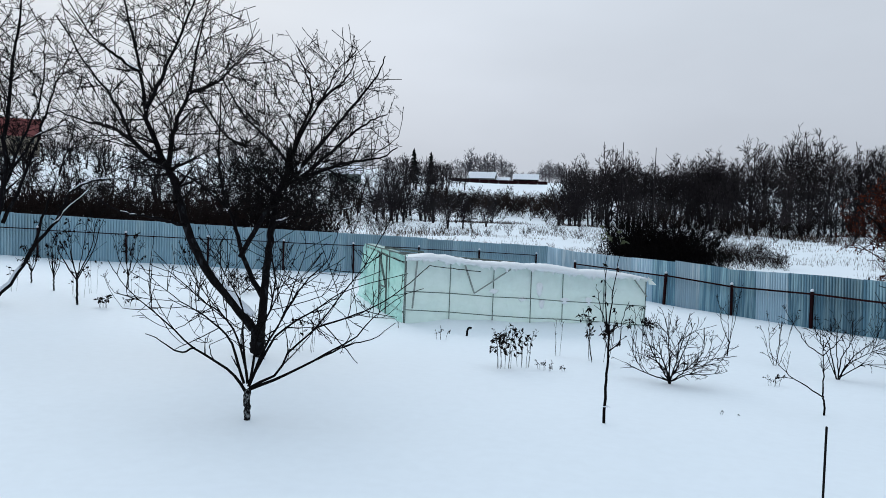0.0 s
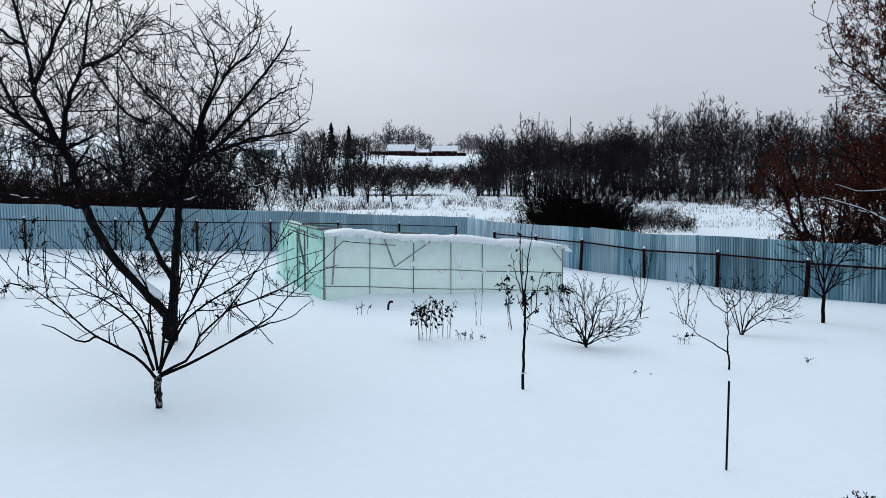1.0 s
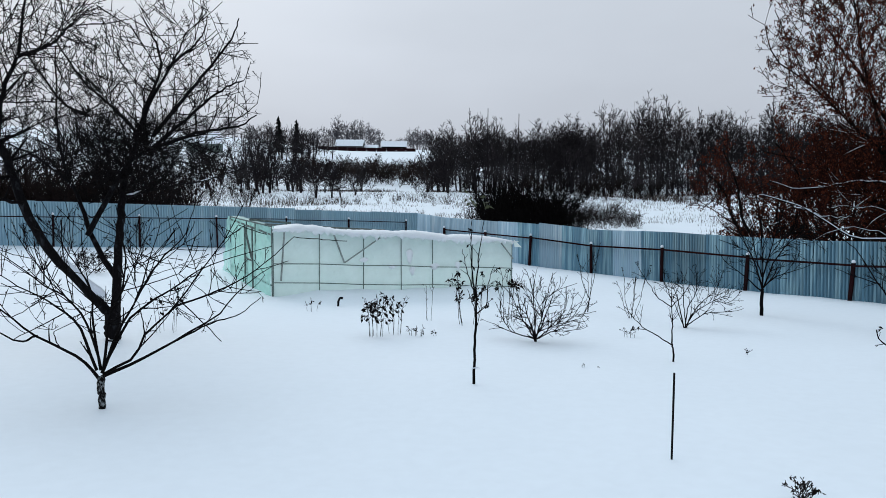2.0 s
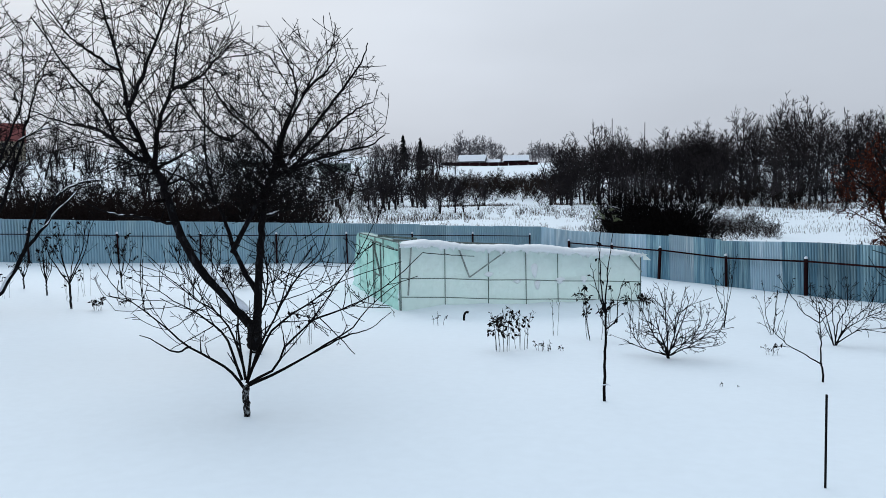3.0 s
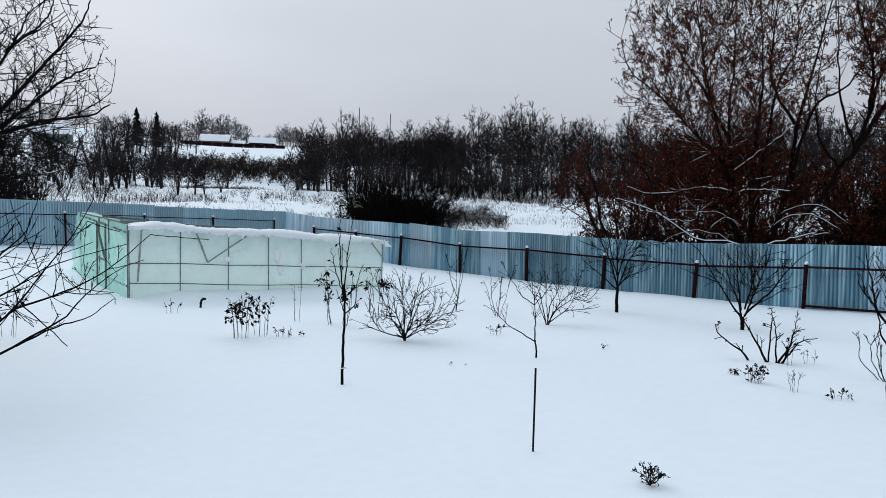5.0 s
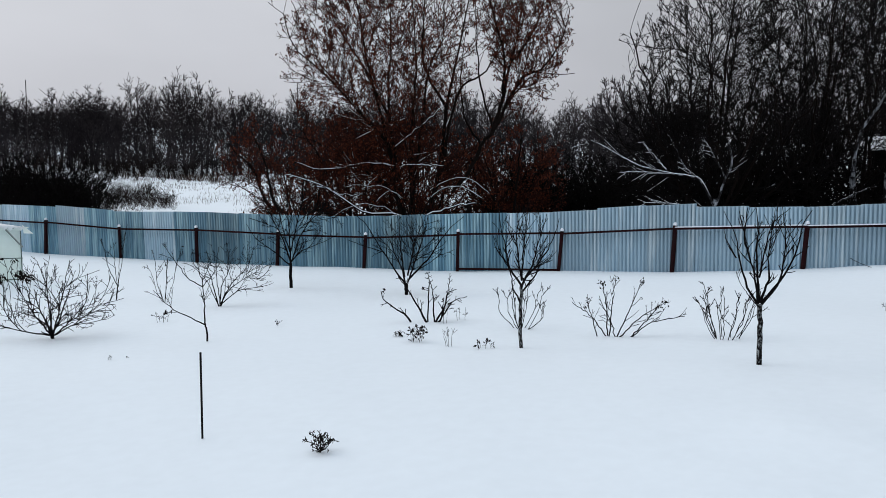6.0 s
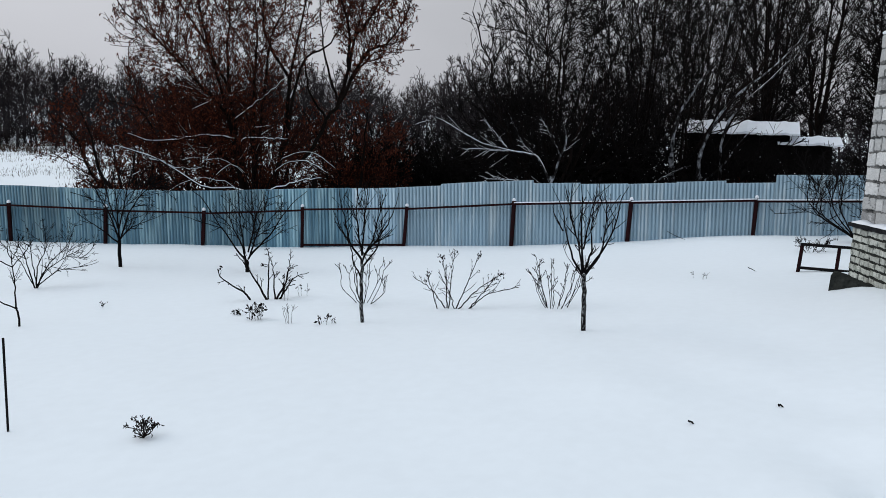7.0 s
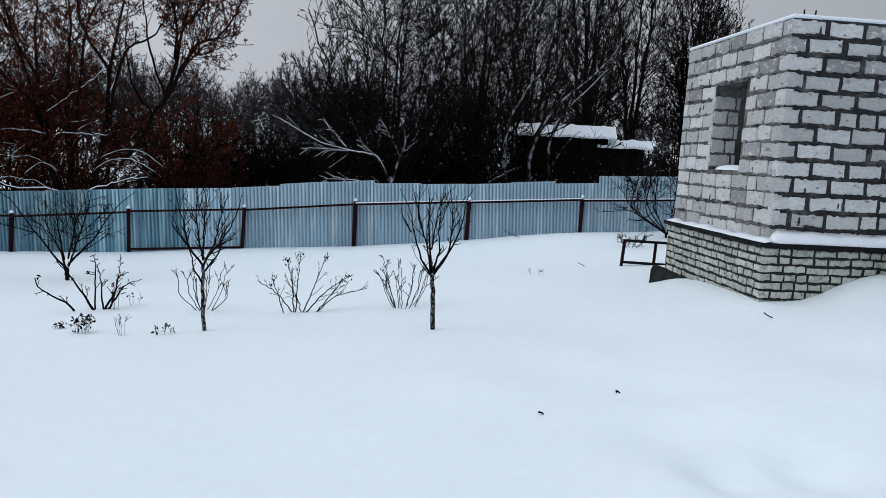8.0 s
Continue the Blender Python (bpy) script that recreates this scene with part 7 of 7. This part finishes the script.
leaning_limbs.append((0.061, 0.012, [(0.62, 0.0, 0.29), (0.68, -0.07, 1.54), (0.62, -0.14, 2.14), (0.76, -0.21, 3.04), (1.14, -0.29, 3.63), (2.04, -0.36, 4.62), (2.75, -0.43, 5.44), (3.5, -0.5, 6.23)]))
leaning_limbs.append((0.034, 0.02, [(0.13, 0.0, 1.0), (0.72, -0.27, 1.63), (1.09, -0.53, 2.26), (1.38, -0.8, 2.68)]))
tree_from_limbs("leaning_trunk", "pale slanting trunk with snow along it", "tree", 24.1, 12.1, leaning_limbs, WHITE, 133, BARK_SNOWY, BARK_BROWN, None, 0.5, n=14, wig=0.010, z=-0.3)
slanting_limbs = []
slanting_limbs.append((0.088, 0.1, [(0.14, 0, -0.2), (0.01, 0, 0.94), (-0.08, 0, 1.86)]))
slanting_limbs.append((0.068, 0.012, [(-0.07, 0.0, 1.82), (-0.07, -0.05, 2.69), (0.15, -0.1, 3.52), (0.55, -0.15, 4.24), (1.01, -0.2, 5.02), (1.34, -0.25, 6.05), (1.45, -0.3, 7.25)]))
slanting_limbs.append((0.034, 0.015, [(-0.69, 0.0, 0.85), (0.07, -0.4, 1.35), (0.55, -0.8, 1.58)]))
tree_from_limbs("leaning_trunk", "pale slanting trunk with snow along it", "tree", 23.7, 12.9, slanting_limbs, WHITE, 134, BARK_SNOWY, BARK_BROWN, None, 0.5, n=14, wig=0.010, z=-0.3)


# ---- woods and scrub in the distance, each belt one mass ----
def tree_cloud(seed, height, spread, stems, levels, r0):
    rng, g = random.Random(seed), np.random.default_rng(seed)
    P, R = [], []
    for a, b, pts in fan(rng, stems, height, spread, 0.2, r0, 0.02, vase=0.45):
        p, r = limb(pts, a, b, 6, g, 0.05 * height / 8)
        P.append(p), R.append(r)
    P, R = np.array(P), np.array(R)
    out = [tubes(P, R, 4)]
    for per, lo, hi, length, angle, up, wg, pts, rk, tip in levels:
        P, R = spawn(g, P, R, per, lo, hi, length, angle, up, wg, pts, rk, tip)
        out.append(tubes(P, R, 3) if pts > 2 else ribbons(P, R))
    return joined(out)


def wood_tree(seed, height, crown, r0, rt, low=0.25, stems=1, count=24, twigs=3):
    """A forest tree: one or two slightly bent trunks with clear boles, and a rounded crown filled with ever finer twigs."""
    g = np.random.default_rng(seed)
    P, R = [], []
    for k in range(stems):
        a = g.uniform(0, 2 * math.pi)
        w = crown * (0.06 if stems == 1 else 0.22)
        p, r = limb([(0, 0, -0.3), (math.cos(a) * w * 0.4, math.sin(a) * w * 0.4, height * 0.4), (math.cos(a) * w, math.sin(a) * w, height * 0.80)], r0, rt * 1.2, 9, g, 0.06)
        P.append(p), R.append(r)
    P, R = np.array(P), np.array(R)
    out = [tubes(P, R, 4)]
    mid = height * (1 + low) / 2
    hulls = [(0, 0, mid, crown / 2, crown / 2, height * (1 - low) / 2)]
    made = grow(g, [(P[:, 3:], R[:, 3:])], hulls, ((count, 4, height * 0.30, 0.45, rt * 1.2), (count * 5, 2, height * 0.14, 0.5, rt * 0.9), (count * 9, 2, height * 0.10, 0.8, rt * 0.85)), 0.10 if stems < 3 else 0.35)
    out.append(tubes(*made[0], 3))
    out += [ribbons(Q[:, [0, -1]], S[:, [0, -1]]) for Q, S in made[1:]]
    Q, S = spawn(g, *made[2], twigs, 0.3, 1.0, 0.72 if stems < 3 else 0.8, 48 if stems < 3 else 36, 0.06 if stems < 3 else 0.12, 0.1, 2, 0.8, rt * 0.7)
    out.append(ribbons(Q, S))
    return joined(out)


def belt(name, label, category, spots, variants, mat, seed, dust=0.0):
    """One mass of many trees: spots are (x, y, scale)."""
    rng = random.Random(seed)
    pieces = []
    for x, y, s in spots:
        v, q = rng.choice(variants)
        a = rng.uniform(0, 2 * math.pi)
        c, n = math.cos(a) * s, math.sin(a) * s
        w = np.stack([v[:, 0] * c - v[:, 1] * n + x, v[:, 0] * n + v[:, 1] * c + y, v[:, 2] * s * rng.uniform(0.85, 1.15) + ground_z(x, y) - 0.2], axis=1)
        pieces.append((w, q))
    v, q = joined(pieces)
    root = new(name, mesh_of(name, v, q, mat))
    tagged(root, label, category, kind="stuff")
    if dust:
        g = np.random.default_rng(seed)
        v, q = leaf_quads(g, v[g.random(len(v)) < dust] + [0, 0, 0.01], 0.05, 0.0)
        tagged(child("twig_snow", mesh_of("twig_snow", v, q, SNOW_CAP), root, "specks of snow caught on the twigs"), kind="stuff")


def sector(rng, count, a0, a1, d0, d1, s0, s1):
    """Spots strewn between two bearings (degrees right of north) and two distances."""
    out = []
    for k in range(count):
        a, d = radians(a0 + (a1 - a0) * (k + rng.uniform(-0.4, 1.4)) / count), rng.uniform(d0, d1)
        out.append((d * math.sin(a), d * math.cos(a), rng.uniform(s0, s1)))
    return out


FAR_SCRUB_LEVELS = ((5, 0.1, 0.98, 0.45, 40, 0.08, 0.12, 2, 0.5, 0.034), (4, 0.1, 1.0, 0.6, 48, 0.03, 0.15, 2, 0.8, 0.031))
SCRUB_LEVELS = ((6, 0.1, 0.98, 0.45, 40, 0.10, 0.12, 2, 0.5, 0.016), (5, 0.1, 1.0, 0.5, 45, 0.04, 0.15, 2, 0.6, 0.014))
tall = [wood_tree(200 + k, 12.0, 4.6 + 0.5 * (k % 3), 0.17, 0.037, 0.20 + 0.07 * (k % 3), 1 + k % 2, 20, 5) for k in range(8)]
alders = [wood_tree(240 + k, 7.0, 5.0, 0.12, 0.030, 0.08, 3, 15) for k in range(4)]
scrub = [tree_cloud(210 + k, 3.4, 3.6, 7, SCRUB_LEVELS, 0.05) for k in range(4)]
scrub_far = [tree_cloud(230 + k, 3.4, 3.8, 6, FAR_SCRUB_LEVELS, 0.06) for k in range(4)]
farwood = [wood_tree(220 + k, 12.0, 7.0, 0.22, 0.07, 0.10, 1, 14, 2) for k in range(4)]
rb = random.Random(300)
belt("woodland", "belt of bare grey-brown trees across the field", "woodland", sector(rb, 115, 5, 52, 122, 175, 1.05, 1.36) + sector(rb, 60, -4.5, 8, 122, 165, 0.78, 1.08), tall, BARK_FAR, 1)
belt("woodland", "bare wood behind the thickets", "woodland", sector(rb, 36, 44, 76, 60, 110, 0.7, 1.05), tall, BARK_FAR, 2)
belt("woodland", "bare many-stemmed trees along the wood's edge", "woodland", sector(rb, 46, -5, 24, 108, 124, 0.75, 1.2) + sector(rb, 14, 22, 50, 100, 124, 0.8, 1.3), alders, BARK_FAR, 16)
belt("undergrowth", "dark brush along the edge of the wood", "scrub", sector(rb, 90, -4.5, 52, 117, 128, 0.4, 0.9) + sector(rb, 80, 2, 26, 116, 150, 0.6, 1.1) + sector(rb, 80, -4.5, 52, 130, 160, 0.9, 1.6) + sector(rb, 44, 4, 46, 165, 195, 1.9, 2.7), scrub_far, BARK_BRUSH, 3)
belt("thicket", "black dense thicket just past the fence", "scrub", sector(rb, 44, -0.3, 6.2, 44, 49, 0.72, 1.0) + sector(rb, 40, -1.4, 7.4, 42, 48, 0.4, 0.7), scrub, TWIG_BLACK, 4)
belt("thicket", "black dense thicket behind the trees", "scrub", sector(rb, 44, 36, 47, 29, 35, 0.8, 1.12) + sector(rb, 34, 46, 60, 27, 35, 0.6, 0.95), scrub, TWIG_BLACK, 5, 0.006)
belt("thicket", "brown brush among the maples", "scrub", sector(rb, 30, 27.5, 37.5, 29, 33, 0.4, 0.75), scrub, BARK_RED, 14)
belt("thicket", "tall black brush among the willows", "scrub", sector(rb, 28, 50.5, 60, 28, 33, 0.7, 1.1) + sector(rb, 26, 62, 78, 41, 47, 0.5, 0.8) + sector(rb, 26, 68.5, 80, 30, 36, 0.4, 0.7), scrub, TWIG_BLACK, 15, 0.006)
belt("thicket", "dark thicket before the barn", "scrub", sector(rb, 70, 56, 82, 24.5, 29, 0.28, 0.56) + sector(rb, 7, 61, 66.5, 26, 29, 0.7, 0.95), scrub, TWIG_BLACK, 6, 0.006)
belt("thicket", "low rust-brown brush under the barn", "scrub", sector(rb, 26, 64, 73, 25, 28, 0.22, 0.40), scrub, BARK_RED, 18)
belt("thicket", "brown scrub behind the northern fence", "scrub", sector(rb, 80, -50, -22, 36, 58, 0.4, 0.9) + sector(rb, 120, -54, -30, 36, 52, 0.55, 0.95), scrub, BARK_DULL, 7)
belt("thicket", "dark brush on the slope below the village", "scrub", sector(rb, 56, -52, -19, 62, 105, 0.8, 1.35), scrub, BARK_DULL, 17)
belt("thicket", "tall black thicket behind the old apple tree", "scrub", sector(rb, 15, -31, -24, 37, 44, 0.55, 0.85), scrub, BARK, 12)
belt("thicket", "brown thickets at the foot of the hill", "scrub", sector(rb, 60, -42, -4, 120, 170, 0.6, 1.1) + sector(rb, 50, -50, -16, 130, 300, 1.0, 2.0) + sector(rb, 170, -15, -3, 150, 225, 0.8, 1.35), scrub_far, BARK_BRUSH, 8)
belt("thicket", "low brown scrub standing on the snowy field", "scrub", sector(rb, 12, 7.5, 10.5, 62, 76, 0.3, 0.5) + sector(rb, 30, 7, 13, 96, 117, 0.45, 0.85) + sector(rb, 20, 12, 30, 96, 116, 0.3, 0.6) + sector(rb, 34, -20, 2, 85, 118, 0.3, 0.6), scrub, BARK_BROWN, 13)
belt("woodland", "bare spreading trees before the village", "woodland", sector(rb, 20, -19.5, -14.5, 100, 150, 0.75, 1.2) + sector(rb, 9, -14.5, -9.5, 96, 125, 0.6, 0.85) + sector(rb, 62, -52, -17, 110, 240, 0.9, 1.5) + sector(rb, 7, -14.5, -11.8, 250, 330, 0.8, 1.1) + sector(rb, 18, -19, -13.3, 240, 300, 1.3, 2.0), alders, BARK_FAR, 9)
belt("woodland", "bare trees on the far ridge, pale with painted haze", "woodland", sector(rb, 46, -32, -12, 330, 450, 0.6, 1.0) + sector(rb, 16, -12.6, -8.6, 375, 405, 0.95, 1.35) + sector(rb, 60, -9, 14, 380, 450, 0.45, 0.75) + sector(rb, 9, -6.4, -4.4, 380, 410, 0.8, 1.05), farwood, BARK_HAZE, 10)
belt("thicket", "low dark brush on the snowy field", "scrub", sector(rb, 30, 6.8, 11.6, 54, 66, 0.28, 0.55), scrub, BARK_DULL, 19)
belt("scrub_line", "low scrub on the field", "scrub", sector(rb, 34, -24, 32, 60, 120, 0.16, 0.34), scrub, GRASS, 11)


def conifer(x, y, h, seed):
    g = np.random.default_rng(seed)
    root = empty("spruce_tree", (x, y, ground_z(x, y)))
    tagged(root, "dark pointed spruce far across the field", "tree", "far spruces")
    p, r = limb([(0, 0, -0.5), (0.05, 0, h * 0.5), (0, 0, h)], 0.2, 0.02, 6)
    v, q = tubes(p[None], r[None], 5)
    child("trunk", mesh_of("trunk", v, q, BARK), root)
    P, R = [], []
    for k in range(420):
        z = h * (0.08 + 0.9 * g.random())
        w = (h - z) ** 0.8 * 0.48 * g.uniform(0.5, 1.1) + 0.1
        a = g.uniform(0, 2 * math.pi)
        P.append([(0, 0, z), (math.cos(a) * w * 0.6, math.sin(a) * w * 0.6, z - 0.1 * w), (math.cos(a) * w, math.sin(a) * w, z - 0.35 * w)])
        R.append([0.16, 0.13, 0.02])
    v, q = tubes(np.array(P), np.array(R), 4)
    child("crown", mesh_of("crown", v, q, NEEDLE), root)


for k, (bx, by, h) in enumerate(((-81.5, 279, 15.0), (-75.0, 281, 14.0), (-121, 250, 12))):
    conifer(bx, by, h, 400 + k)


def build_grass():
    """Dead stalks standing out of the snow on the open field."""
    g = np.random.default_rng(9)
    M = 85000
    a = np.radians(g.uniform(-48, 44, M))
    d = np.sqrt(g.uniform(40.0**2, 128.0**2, M))
    x, y = d * np.sin(a), d * np.cos(a)
    keep = np.array([noise.noise((px * 0.11, py * 0.11, 5.0)) + 0.5 * noise.noise((px * 0.4, py * 0.4, 8.0)) > -0.08 for px, py in zip(x, y)])
    x, y = x[keep], y[keep]
    z = np.array([ground_z(px, py) for px, py in zip(x, y)])
    h = 0.06 + 0.36 * g.random(len(x)) ** 2.0
    P = np.stack([np.stack([x, y, z - 0.4], 1), np.stack([x + g.normal(0, 0.12, len(x)), y + g.normal(0, 0.12, len(x)), z + h], 1)], axis=1)
    far = np.hypot(x, y) / 60
    R = np.stack([g.uniform(0.010, 0.032, len(x)) * far, 0.007 * far], 1)
    v, q = ribbons(P, R)
    tagged(new("dead_grass", mesh_of("dead_grass", v, q, GRASS)), "dead grass stalks standing in the snowy field", "grass", kind="stuff")


build_grass()


def build_poles():
    for x, y, h in ((-0.3, 110.0, 13.2), (4.4, 112.0, 12.6), (34.5, 92.0, 13.4)):
        z = ground_z(x, y)
        bm = bmesh.new()
        bmesh.ops.create_cone(bm, cap_ends=True, segments=8, radius1=0.09, radius2=0.05, depth=h)
        bmesh.ops.translate(bm, vec=(x, y, z + h / 2 - 0.3), verts=bm.verts)
        root = empty("utility_pole")
        tagged(root, "thin grey pole rising above the far trees", "pole")
        part("shaft", bm, BARK_FAR, root)


build_poles()
